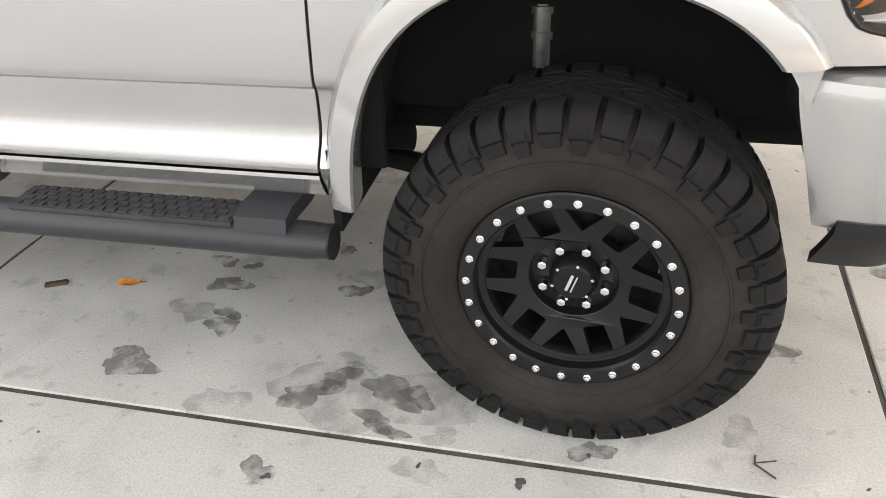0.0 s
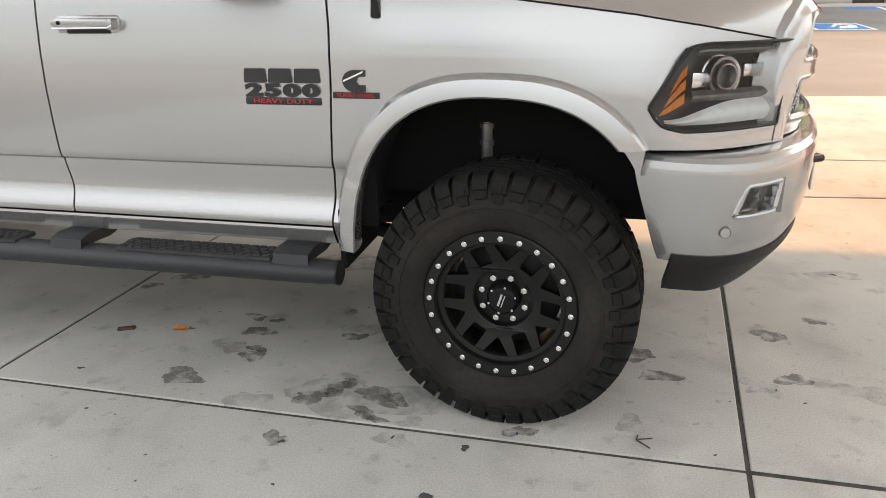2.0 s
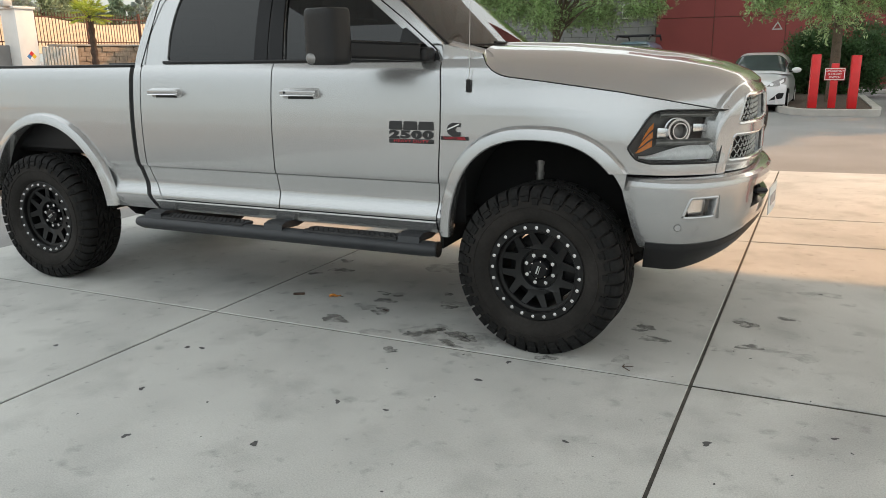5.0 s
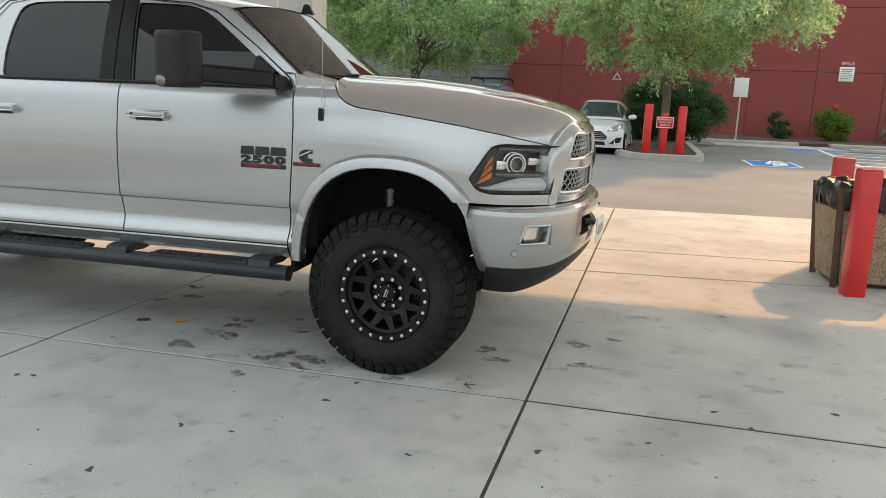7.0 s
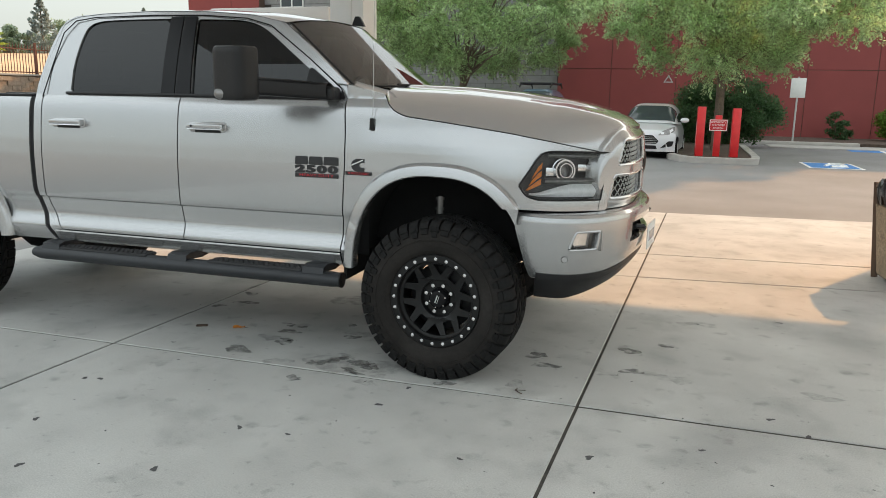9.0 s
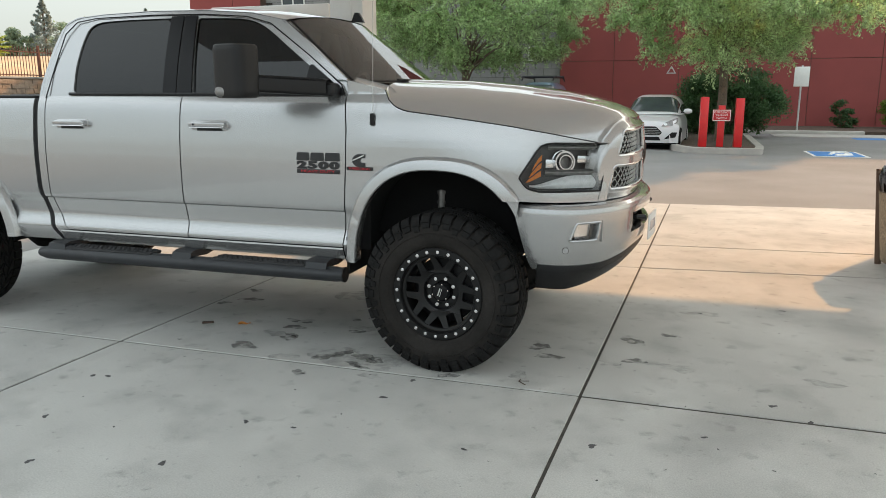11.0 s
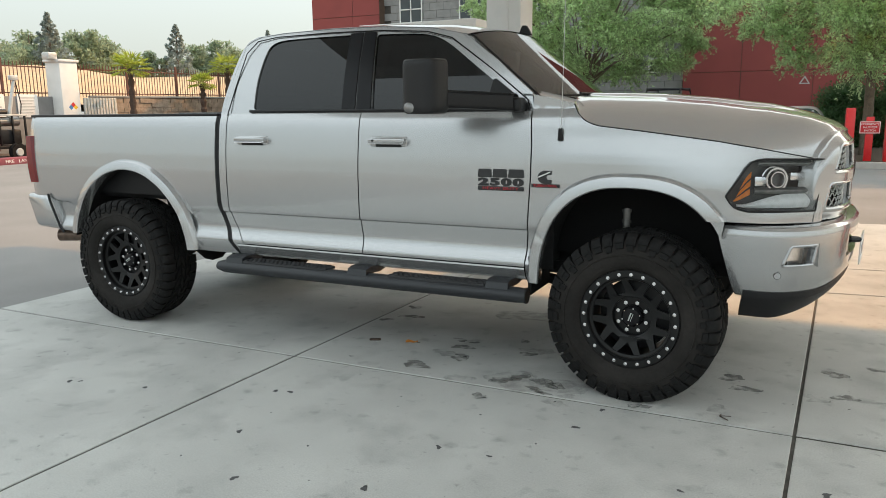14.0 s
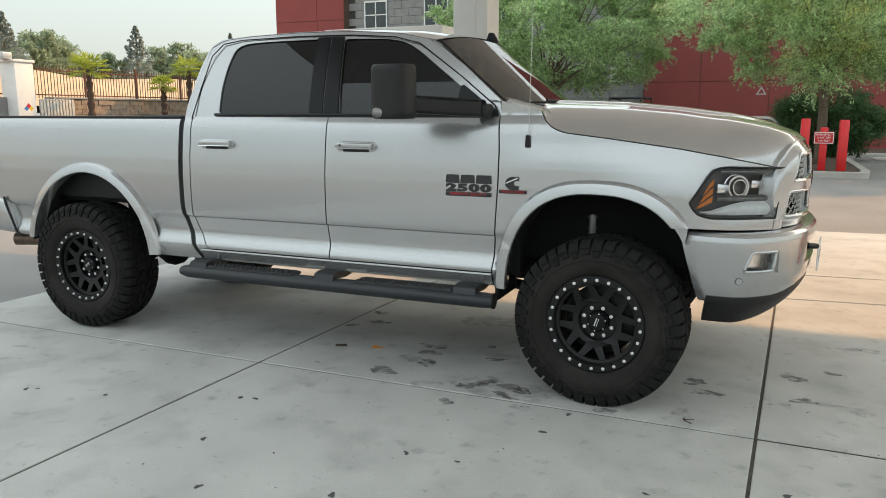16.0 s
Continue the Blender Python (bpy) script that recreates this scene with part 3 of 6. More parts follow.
def pane(loop):
    """A curved pane whose edges run into the frame round the opening."""
    xs, zs = [a for a, _ in loop], [b for _, b in loop]
    cx, cz = (min(xs) + max(xs)) / 2, (min(zs) + max(zs)) / 2
    x0, x1, z0, z1 = min(xs) - 0.015, max(xs) + 0.015, min(zs) - 0.012, max(zs) + 0.012
    at = lambda u, v: (lerp(x0, x1, u), lerp(z0, z1, v))
    out = lambda u, v: not inside(loop, cx + (at(u, v)[0] - cx) / 1.03, cz + (at(u, v)[1] - cz) / 1.05)
    return grid(110, 60, lambda u, v: (at(u, v)[0], lean(*at(u, v)) + 0.012, at(u, v)[1]), out)


both("rear_door_glass", lambda: pane(rear_pane), SIDEGLASS)
both("front_door_glass", lambda: pane(front_pane), SIDEGLASS)
both("belt_seal", lambda: tube([(-2.67, 0.142, 1.602), (-1.78, 0.142, 1.600), (-0.66, 0.142, 1.598)], 0.011, 6), BLACKPLASTIC)
both("door_line", lambda: tube([(-2.86, 0.128, 1.575), (-2.825, 0.20, 1.78), (-2.77, 0.268, 2.0), (-2.70, 0.31, 2.08), (-2.55, 0.325, 2.103), (-2.1, 0.332, 2.112), (-1.7, 0.33, 2.106), (-1.38, 0.312, 2.082), (-1.2, 0.29, 2.035), (-0.9, 0.222, 1.83), (-0.66, 0.146, 1.655), (-0.632, 0.125, 1.60)], 0.0038, 6), BLACKBODY)


def roof(u, v):
    x = lerp(-2.80, -1.10, u)
    t = lerp(-1, 1, v)
    top = curve([(-2.80, 2.07), (-2.72, 2.125), (-2.5, 2.165), (-2.1, 2.185), (-1.7, 2.182), (-1.35, 2.158), (-1.10, 2.105)], x)
    rim = curve([(-2.80, 2.06), (-2.72, 2.108), (-2.5, 2.128), (-2.1, 2.139), (-1.7, 2.132), (-1.35, 2.105), (-1.10, 2.054)], x)
    edge = lean(x, rim) - 0.004
    y = lerp(edge, YC, 1 - abs(t)) if t < 0 else 2 * YC - lerp(edge, YC, 1 - abs(t))
    return (x + 0.10 * (1 - t * t) * smooth(-1.5, -1.1, x), y, lerp(rim, top, 1 - abs(t) ** 2.6))


part("roof", grid(30, 28, roof), PAINT, truck)
part("cab_back", grid(12, 8, lambda u, v: (lerp(-2.93, -2.80, v), lerp(lean(0, lerp(1.57, 2.06, v)), 2 * YC - lean(0, lerp(1.57, 2.06, v)), u), lerp(1.57, 2.065, v))), PAINT, truck)


def screen(u, v):
    t = lerp(-1, 1, u)
    x = lerp(-0.60, -1.105, v) + 0.16 * (1 - abs(t) ** 2.8) * lerp(1.0, 0.62, v)
    z = lerp(1.655, 2.058, v) + 0.045 * (1 - t * t) * v
    e = lean(x, lerp(1.69, 2.058, v)) + 0.028
    return (x, lerp(e, 2 * YC - e, u), z)


windscreen = part("windscreen", grid(28, 14, screen), SCREENGLASS, truck, "clear raked windscreen")
windscreen.visible_shadow = False
both("screen_pillar", lambda: grid(1, 14, lambda u, v: (lambda p: (p[0] - 0.035 * u, p[1] - 0.028 * u - 0.004 + 0.02 * (1 - u), p[2] + 0.004))(screen(0, v))), PAINT)
both("screen_seal", lambda: tube([screen(0.012, k / 12) for k in range(13)], 0.007, 6), BLACKPLASTIC)
part("cowl", grid(24, 4, lambda u, v: (lambda p: (p[0] - 0.02 + 0.26 * v, p[1], p[2] - 0.010 - 0.075 * v * v))(screen(u, 0))), BLACKPLASTIC, truck)


def wing_shoulder(u, v):
    """The painted corner between the pillar's foot and the bonnet's rear edge."""
    x = lerp(-0.70, -0.30, u)
    z = hood_line(x)
    a = v * math.pi / 2
    return (x + 0.03 * v, wing(x, z) + 0.004 + 0.13 * math.sin(a) * lerp(1.0, 0.75, u), z - 0.004 + 0.018 * (1 - math.cos(a)) * smooth(-0.36, -0.45, x) - 0.02 * v * smooth(-0.42, -0.36, x))


both("wing_shoulder", lambda: grid(20, 8, wing_shoulder), PAINT)
for s in (0.40, 0.80):
    at = lambda a, b, dx, dz: (lambda p: (p[0] + dx, p[1], p[2] + dz))(screen(a, b))
    wiper = part("wiper", tube([at(s, 0, 0.05, -0.005), at(s - 0.03, 0.02, 0.04, 0.022), at(s - 0.16, 0.035, 0.012, 0.020)], 0.009, 6), BLACKPLASTIC, truck)
    part("wiper_blade", tube([at(s - 0.02, 0.02, 0.012, 0.012), at(s - 0.17, 0.028, 0.010, 0.012), at(s - 0.33, 0.03, 0.008, 0.010)], 0.007, 6), BLACKPLASTIC, wiper)
# cabin
part("dashboard", box(-0.95, -0.45, 0.22, 1.78, 1.35, 1.60, 0.05), DASH, truck)
part("steering_wheel", tube([(-1.12 + 0.05 * math.sin(a), 1.42 + 0.19 * math.cos(a), 1.58 + 0.18 * math.sin(a)) for a in [k * math.tau / 20 for k in range(20)]], 0.016, 6, close=True), BLACKPLASTIC, truck)
for x in (-1.55, -2.45):
    for y in (0.58, 1.42):
        seat = box(x - 0.30, x + 0.25, y - 0.26, y + 0.26, 0.85, 1.15, 0.06)
        box(x - 0.32, x - 0.16, y - 0.26, y + 0.26, 1.10, 1.66, 0.05, seat)
        box(x - 0.34, x - 0.22, y - 0.13, y + 0.13, 1.70, 1.90, 0.04, seat)
        part("seat", seat, SEAT, truck)


# wheels
BIG = 1.012


def lathe(profile, seg=72, bm=None):
    """A turned shape about the y axis from (radius, y) points."""
    return grid(seg, len(profile) - 1, lambda u, v: (lambda p: (BIG * p[0] * math.cos(u * math.tau), p[1], BIG * p[0] * math.sin(u * math.tau)))(profile[round(v * (len(profile) - 1))]), None, bm, True)


def lug(a0, a1, sec, deep, bm):
    """One tread block: a band of the section between two angles, with side walls."""
    top, low = [], []
    for a in (a0, a1):
        top.append([bm.verts.new((BIG * r * math.cos(a), y, BIG * r * math.sin(a))) for r, y in sec])
        low.append([bm.verts.new((BIG * (r - deep) * math.cos(a), y + (0.012 if y < 0 else -0.012 if y > 0.25 else 0), BIG * (r - deep) * math.sin(a))) for r, y in sec])
    n = len(sec)
    for i in range(n - 1):
        bm.faces.new((top[0][i], top[0][i + 1], top[1][i + 1], top[1][i]))
        bm.faces.new((top[0][i], low[0][i], low[0][i + 1], top[0][i + 1]))
        bm.faces.new((top[1][i], top[1][i + 1], low[1][i + 1], low[1][i]))
    for e in (0, n - 1):
        bm.faces.new((top[0][e], top[1][e], low[1][e], low[0][e]))


def wheel():
    rim = lathe([(0.232, 0.005), (0.228, 0.012), (0.222, 0.04), (0.218, 0.10), (0.210, 0.22), (0.225, 0.25), (0.222, 0.255)])
    w = part("wheel", rim, RIM, truck, "matt black off-road wheel with a bolted ring")
    # face: an outer band, a hub band and six pairs of spokes
    part("face_band", lathe([(0.232, 0.030), (0.232, 0.016), (0.224, 0.016), (0.212, 0.020), (0.209, 0.026), (0.209, 0.045)], 96), RIM, w)
    part("hub_band", lathe([(0.106, 0.082), (0.108, 0.050), (0.112, 0.047), (0.126, 0.046), (0.129, 0.050), (0.129, 0.070)], 72), RIM, w)
    windows = []
    for k in range(6):
        for turn, shape in ((84.5, [(0.146, 0.0), (0.212, -0.050), (0.212, 0.050)]), (114.5, [(0.138, -0.027), (0.211, -0.031), (0.211, 0.031), (0.138, 0.027)])):
            a = radians(turn + 60 * k)
            windows.append([(r * math.cos(a) - t * math.sin(a), r * math.sin(a) + t * math.cos(a)) for r, t in rounded(shape, 0.008, 3)])
    ring = lambda r, n: [(r * math.cos(k * math.tau / n), r * math.sin(k * math.tau / n)) for k in range(n)]
    part("spoke_face", plate(ring(0.217, 96), [ring(0.112, 48)] + [dense(h, 0.012) for h in windows], lambda a, b: (a, lerp(0.047, 0.024, (math.hypot(a, b) - 0.11) / 0.10), b), Vector((0, 0.026, 0))), RIM, w, "matt black face with twelve windows between its spokes", 40)
    part("hub", lathe([(0.113, 0.048), (0.108, 0.054), (0.106, 0.082), (0.06, 0.082), (0.0, 0.082)], 48), RIM, w)
    # bolted ring
    part("clamp_ring", lathe([(0.2270, 0.022), (0.2280, -0.012), (0.2330, -0.020), (0.2670, -0.020), (0.2720, -0.016), (0.2730, 0.0)], 96), RIM, w)
    bolt_mesh = cyl(0.0078, 0.0070, 0.011, 6, pose(0, 0, 0, 90), None, 0.0015)
    cyl(0.0098, 0.0098, 0.003, 14, pose(0, 0.0, 0, 90), bolt_mesh)
    first = None
    for k in range(24):
        a = radians(88.4 + 15 * k)
        m = Matrix.Translation((0.2515 * math.cos(a), -0.020, 0.2515 * math.sin(a)))
        first = part("ring_bolt", bolt_mesh, STEEL, w, "bright zinc bolt", 30, m) if first is None else again(first, m)
    first = None
    nut = cyl(0.0125, 0.0115, 0.03, 6, pose(0, 0, 0, 90), None, 0.003)
    for k in range(8):
        a = radians(26 + 45 * k)
        m = Matrix.Translation((0.0826 * math.cos(a), 0.080, 0.0826 * math.sin(a)))
        first = part("lug_nut", nut, STEEL, w, "bright wheel nut", 30, m) if first is None else again(first, m)
    part("centre_cap", lathe([(0.0, 0.03), (0.034, 0.03), (0.046, 0.033), (0.055, 0.042), (0.060, 0.06), (0.062, 0.082)], 40), GLOSSBLACK, w)
    for k in range(2):
        part("cap_mark", box(-0.024, 0.024, 0.0275, 0.031, 0.003 - 0.010 * k, 0.0105 - 0.014 * k, 0.001), PALEMETAL, w, "", 0, pose(0, 0, 0, 0, -72, 0))
    first = None
    screw = cyl(0.0042, 0.0042, 0.004, 8, pose(0, 0, 0, 90))
    for k in range(6):
        a = 0.3 + k * math.tau / 6
        m = Matrix.Translation((0.050 * math.cos(a), 0.036, 0.050 * math.sin(a)))
        first = part("cap_screw", screw, STEEL, w, "", 30, m) if first is None else again(first, m)
    part("brake_drum", lathe([(0.196, 0.115), (0.196, 0.20), (0.06, 0.20), (0.06, 0.10), (0.165, 0.105), (0.196, 0.115)], 40), BLACKPLASTIC, w)
    # tyre
    side = [(0.215, 0.02), (0.268, -0.004), (0.280, -0.022), (0.300, -0.036), (0.340, -0.044), (0.375, -0.042), (0.410, -0.034), (0.432, -0.022), (0.446, 0.000), (0.450, 0.05)]
    prof = side + [(0.452, 0.125)] + [(r, 0.25 - y) for r, y in reversed(side)]
    part("tyre", lathe(prof, 96), DUSTRUBBER, w, "dusty black all-terrain tyre")
    rings = bmesh.new()
    for r, y in ((0.296, -0.0335), (0.352, -0.0455)):
        lathe([(r, y + 0.002), (r + 0.002, y - 0.0022), (r + 0.006, y - 0.0022), (r + 0.008, y + 0.002)], 96, rings)
    part("sidewall_rib", rings, DUSTRUBBER, w)
    tread = bmesh.new()
    n = 42
    for k in range(n):
        p = math.tau / n
        a = k * p
        long = k % 2 == 0
        sec = [(0.468, 0.050 if long else 0.042), (0.4695, 0.025), (0.4685, 0.0), (0.464, -0.016), (0.452, -0.032), (0.438, -0.040), (0.412 if long else 0.426, -0.045 if long else -0.043)]
        lug(a + 0.02 * p, a + 0.80 * p, sec, 0.018, tread)
        back = [(r, 0.25 - y) for r, y in sec]
        lug(a + 0.42 * p, a + 1.20 * p, back[::-1], 0.018, tread)
        # lower pads on the sidewall
        if long:
            lug(a + 0.16 * p, a + 0.68 * p, [(0.408, -0.044), (0.398, -0.049), (0.378, -0.0495)], 0.006, tread)
            lug(a + 0.22 * p, a + 0.62 * p, [(0.436, -0.0425), (0.428, -0.0465), (0.416, -0.048)], 0.004, tread)
        else:
            lug(a + 0.06 * p, a + 0.76 * p, [(0.420, -0.042), (0.406, -0.047), (0.394, -0.048)], 0.006, tread)
    m = 34
    for k in range(m):
        p = math.tau / m
        for row, (y0, y1, sh) in enumerate(((0.058, 0.098, 0.10), (0.106, 0.144, 0.95), (0.152, 0.192, 0.35))):
            a = (k + sh) * p
            sk = (0.80 if row != 1 else -0.80) * p
            vs = []
            for r, cut in ((0.469, 0.0), (0.448, -0.03)):
                for yy, aa in ((y0, a), (y1, a + sk), (y1 + (0.006 if row == 0 else -0.004), a + sk + (0.70 + cut) * p), (y0 + 0.004, a + (0.70 + cut) * p)):
                    vs.append(tread.verts.new((BIG * r * math.cos(aa), yy, BIG * r * math.sin(aa))))
            for q in ((0, 1, 2, 3), (0, 4, 5, 1), (1, 5, 6, 2), (2, 6, 7, 3), (3, 7, 4, 0)):
                tread.faces.new([vs[i] for i in q])
    part("tread", tread, RUBBER, w, "chunky open tread blocks", 25)
    return w


HUB = 0.467
front_wheel = wheel()
STEER = -4.0
front_wheel.matrix_basis = pose(-0.003, -0.034, HUB, 0, 0, STEER)
for m in (pose(-3.893, 0.045, HUB + 0.008, 0, 40, 0), pose(-0.003, 2 * YC + 0.034, HUB, 0, 0, 180 + STEER), pose(-3.893, 2 * YC - 0.045, HUB + 0.008, 0, 0, 180)):
    w = again(front_wheel, m, truck)
    for c in front_wheel.children:
        again(c, c.matrix_basis.copy(), w)

# ---- the truck's front ----
def lamp_point(u, v, o=0.0):
    lo = [(0.452, 1.150), (0.478, 1.108), (0.50, 1.090), (0.56, 1.074), (0.90, 1.066)]
    hi = [(0.452, 1.154), (0.555, 1.318), (0.58, 1.332), (0.62, 1.338), (0.90, 1.328)]
    x = lerp(0.452, 0.868 + 0.026 * v, u)
    z = lerp(curve(lo, x), curve(hi, x), v)
    x0 = min(x, 0.875)
    d = Vector((1, (wing(x0 + 0.01, z) - wing(x0, z)) / 0.01, 0)).normalized()
    nrm = Vector((d.y, -d.x, 0))
    return Vector((x, wing(x, z), z)) + nrm * o


def lamp_frame(u, v, o):
    """A pose on the lamp's face whose z axis looks out of it."""
    p, a, b = lamp_point(u, v, o), lamp_point(u + 0.01, v, o), lamp_point(u, v + 0.01, o)
    xa = (a - p).normalized()
    za = xa.cross((b - p).normalized()).normalized()
    ya = za.cross(xa)
    return Matrix.Translation(p) @ Matrix((xa, ya, za)).transposed().to_4x4()


def headlamp(flip):
    side = far if flip else (lambda b: b)
    hub = part("headlamp", side(fold(grid(20, 10, lambda u, v: lamp_point(u, v, -0.075 - 0.02 * u)), Vector((0.0, 0, 0)))), LAMPBOWL, truck, "clear headlamp with an amber reflector and a round projector")
    wall = bmesh.new()
    edge = [(k / 20, 0) for k in range(21)] + [(1, k / 8) for k in range(1, 9)] + [(1 - k / 20, 1) for k in range(1, 21)]
    for (a, b), (c, d) in zip(edge, edge[1:] + edge[:1]):
        wall.faces.new([wall.verts.new(p) for p in (lamp_point(a, b), lamp_point(c, d), lamp_point(c, d, -0.09), lamp_point(a, b, -0.09))])
    part("housing", side(wall), BLACKPLASTIC, hub)
    lens = part("lens", side(grid(30, 14, lambda u, v: lamp_point(u, v, 0.004))), CLEARGLASS, hub)
    lens.visible_shadow = False
    part("rim_seal", side(tube([lamp_point(a, b, 0.002) for a, b in edge], 0.0055, 6, close=True)), BLACKPLASTIC, hub)
    ring = bmesh.new()
    m = lamp_frame(0.56, 0.60, -0.055)
    for r, h0, h1, t in ((0.052, 0.0, 0.035, 0.010), (0.036, 0.0, 0.045, 0.006)):
        grid(32, 4, lambda u, v, r=r, h0=h0, h1=h1, t=t: m @ Vector(((r + (0, 0, t, t, t + 0.004)[round(v * 4)]) * math.cos(u * math.tau), (r + (0, 0, t, t, t + 0.004)[round(v * 4)]) * math.sin(u * math.tau), (h0, h1, h1, h0, h0)[round(v * 4)])), None, ring, True)
    part("projector_ring", side(ring), CHROME, hub)
    part("projector", side(ball(0.034, m @ Matrix.Diagonal((1, 1, 0.6, 1)), None, 3)), CLEARGLASS, hub)
    part("projector_bowl", side(cyl(0.045, 0.05, 0.01, 24, m @ Matrix.Translation((0, 0, -0.008)))), GREYMETAL, hub)
    block = box(-0.045, 0.045, -0.022, 0.022, 0.0, 0.03, 0.006)
    part("inner_reflector", side(moved(block, lamp_frame(0.78, 0.66, -0.05))), CHROME, hub)
    part("inner_reflector", side(moved(box(-0.030, 0.030, -0.026, 0.026, 0.0, 0.02, 0.006), lamp_frame(0.40, 0.56, -0.055))), CHROME, hub)
    for k in range(3):
        v0 = 0.27 + 0.17 * k
        seg = grid(6, 3, lambda u, v: lamp_point(lerp(lerp(0.085, 0.19, (k + v) / 3), 0.285, u), lerp(v0, v0 + 0.125, v) + 0.10 * (u - 0.5), -0.018 - 0.012 * u))
        part("amber_reflector", side(seg), AMBER, hub, "amber reflector bar")
    part("light_bar", side(grid(24, 5, lambda u, v: lamp_point(lerp(0.13, 0.95, u), lerp(0.06, 0.06 + 0.20 * smooth(0.0, 0.7, u) + 0.07, v), -0.022 + 0.014 * math.sin(v * math.pi)))), LIGHTBAR, hub, "frosted daytime light bar")
    part("smoked_trim", side(grid(20, 5, lambda u, v: lamp_point(lerp(0.32, 0.97, u), lerp(0.33, 0.46, v), -0.024 + 0.014 * math.sin(v * math.pi)))), GREYMETAL, hub)
    part("upper_trim", side(grid(20, 5, lambda u, v: lamp_point(lerp(0.34, 0.97, u), lerp(0.86, 0.97, v), -0.03 + 0.014 * math.sin(v * math.pi)))), GREYMETAL, hub)
    return hub


headlamp(False)
headlamp(True)
both("lamp_edge", lambda: grid(6, 24, lambda u, v: (lambda z: (lambda x: (x, wing(x, z) - 0.004 + 0.012 * u * u, z))(0.868 + 0.026 * (z - 1.066) / 0.262 + 0.040 * u))(lerp(1.008, 1.345, v))), PAINT)


# grille: a heavy silver cross frame round four dark mesh openings
def front_x(y):
    t = abs(y - YC)
    return 1.062 - 0.02 * (t / 0.4) ** 2 - 0.060 * max(0.0, (t - 0.30) / 0.40) ** 2 - 0.052 * max(0.0, (t - 0.50) / 0.22) ** 1.8


def mirror(loop):
    return [(2 * YC - a, b) for a, b in reversed(loop)]


up = rounded([(0.368, 1.252), (0.935, 1.258), (0.935, 1.404), (0.430, 1.398)], 0.022, 3)
low = rounded([(0.322, 1.066), (0.935, 1.058), (0.935, 1.206), (0.352, 1.200)], 0.022, 3)
tilt = lambda z: -0.10 * max(0.0, z - 1.30) - 0.22 * max(0.0, z - 1.40)
face = lambda a, b: Vector((front_x(a) + tilt(b), a, b))
CROWN = [(0.258, 1.19), (0.264, 1.25), (0.278, 1.30), (0.31, 1.36), (0.36, 1.41), (0.43, 1.448), (0.52, 1.466), (1.0, 1.470)]
OPENINGS = (up, low, mirror(up), mirror(low))


def surround(u, v):
    t = 2 * u - 1
    y = YC + 0.742 * (0.55 * t + 0.45 * math.sin(t * math.pi / 2))
    z = lerp(1.008, curve(CROWN, YC - abs(y - YC)), v)
    roll = 0.030 * smooth(0.10, 0.0, min(v, 1 - v) * 0.45) ** 2
    return face(y, z) - Vector((roll, 0, 0))


def in_opening(u, v):
    p = surround(u, v)
    return any(inside(h, p.y, p.z) for h in OPENINGS)


cross = fold(grid(170, 64, surround, in_opening), Vector((-0.05, 0, 0)))
grille = part("grille", cross, PAINT, truck, "silver cross-bar grille with black honeycomb mesh")
for loop in OPENINGS:
    part("opening_lip", tube([face(a, b) + Vector((-0.012, 0, 0)) for a, b in dense(loop)], 0.013, 8, close=True), PAINT, grille)
    ys, zs = [a for a, _ in loop], [b for _, b in loop]
    y0, y1, z0, z1 = min(ys), max(ys), min(zs), max(zs)
    mesh = bmesh.new()
    rows = 6
    for k in range(rows + 1):
        z = lerp(z0 - 0.005, z1 + 0.005, k / rows)
        pts = []
        n = int((y1 - y0) / 0.014)
        for i in range(n + 1):
            y = lerp(y0 - 0.01, y1 + 0.01, i / n)
            pts.append(face(y, z) + Vector((-0.045, 0, (0.0085 if (i // 2 + k) % 2 else -0.0085))))
        tube(pts, 0.0035, 4, mesh)
    part("grille_mesh", mesh, PALEMETAL, grille, "black honeycomb mesh")
part("grille_back", grid(20, 2, lambda u, v: face(lerp(0.33, 1.67, u), lerp(1.03, 1.42, v)) + Vector((-0.10, 0, 0))), BLACKBODY, grille)
part("grille_badge", moved(ball(1, Matrix.Diagonal((0.022, 0.075, 0.085, 1))), Matrix.Translation((1.055, 1.0, 1.235))), GLOSSBLACK, grille, "dark oval badge")
part("front_panel", grid(16, 1, lambda u, v: (front_x(lerp(0.30, 1.70, u)) - 0.12, lerp(0.30, 1.70, u), lerp(0.98, 1.44, v))), BLACKBODY, truck)

# bumper
PLAN = [(0.450, 0.040), (0.51, 0.016), (0.58, 0.003), (0.65, 0.0), (0.72, 0.012), (0.79, 0.045), (0.86, 0.105), (0.925, 0.185), (0.985, 0.29), (1.04, 0.43), (1.08, 0.60), (1.108, 0.80), (1.118, 1.0)]
PLAN = PLAN + [(x, 2 * YC - y) for x, y in reversed(PLAN[:-1])]


def plan(s):
    f = s * (len(PLAN) - 1)
    i = min(int(f), len(PLAN) - 2)
    t = f - i
    p = [Vector(PLAN[max(0, min(len(PLAN) - 1, i + k))]) for k in (-1, 0, 1, 2)]
    return 0.5 * ((2 * p[1]) + (p[2] - p[0]) * t + (2 * p[0] - 5 * p[1] + 4 * p[2] - p[3]) * t * t + (3 * p[1] - p[0] - 3 * p[2] + p[3]) * t ** 3)


SECTION = [(1.000, 0.115), (1.004, 0.06), (0.998, 0.022), (0.982, 0.006), (0.955, 0.0), (0.90, 0.002), (0.85, 0.006), (0.80, 0.010), (0.75, 0.016), (0.70, 0.026), (0.66, 0.040), (0.632, 0.058), (0.622, 0.085)]


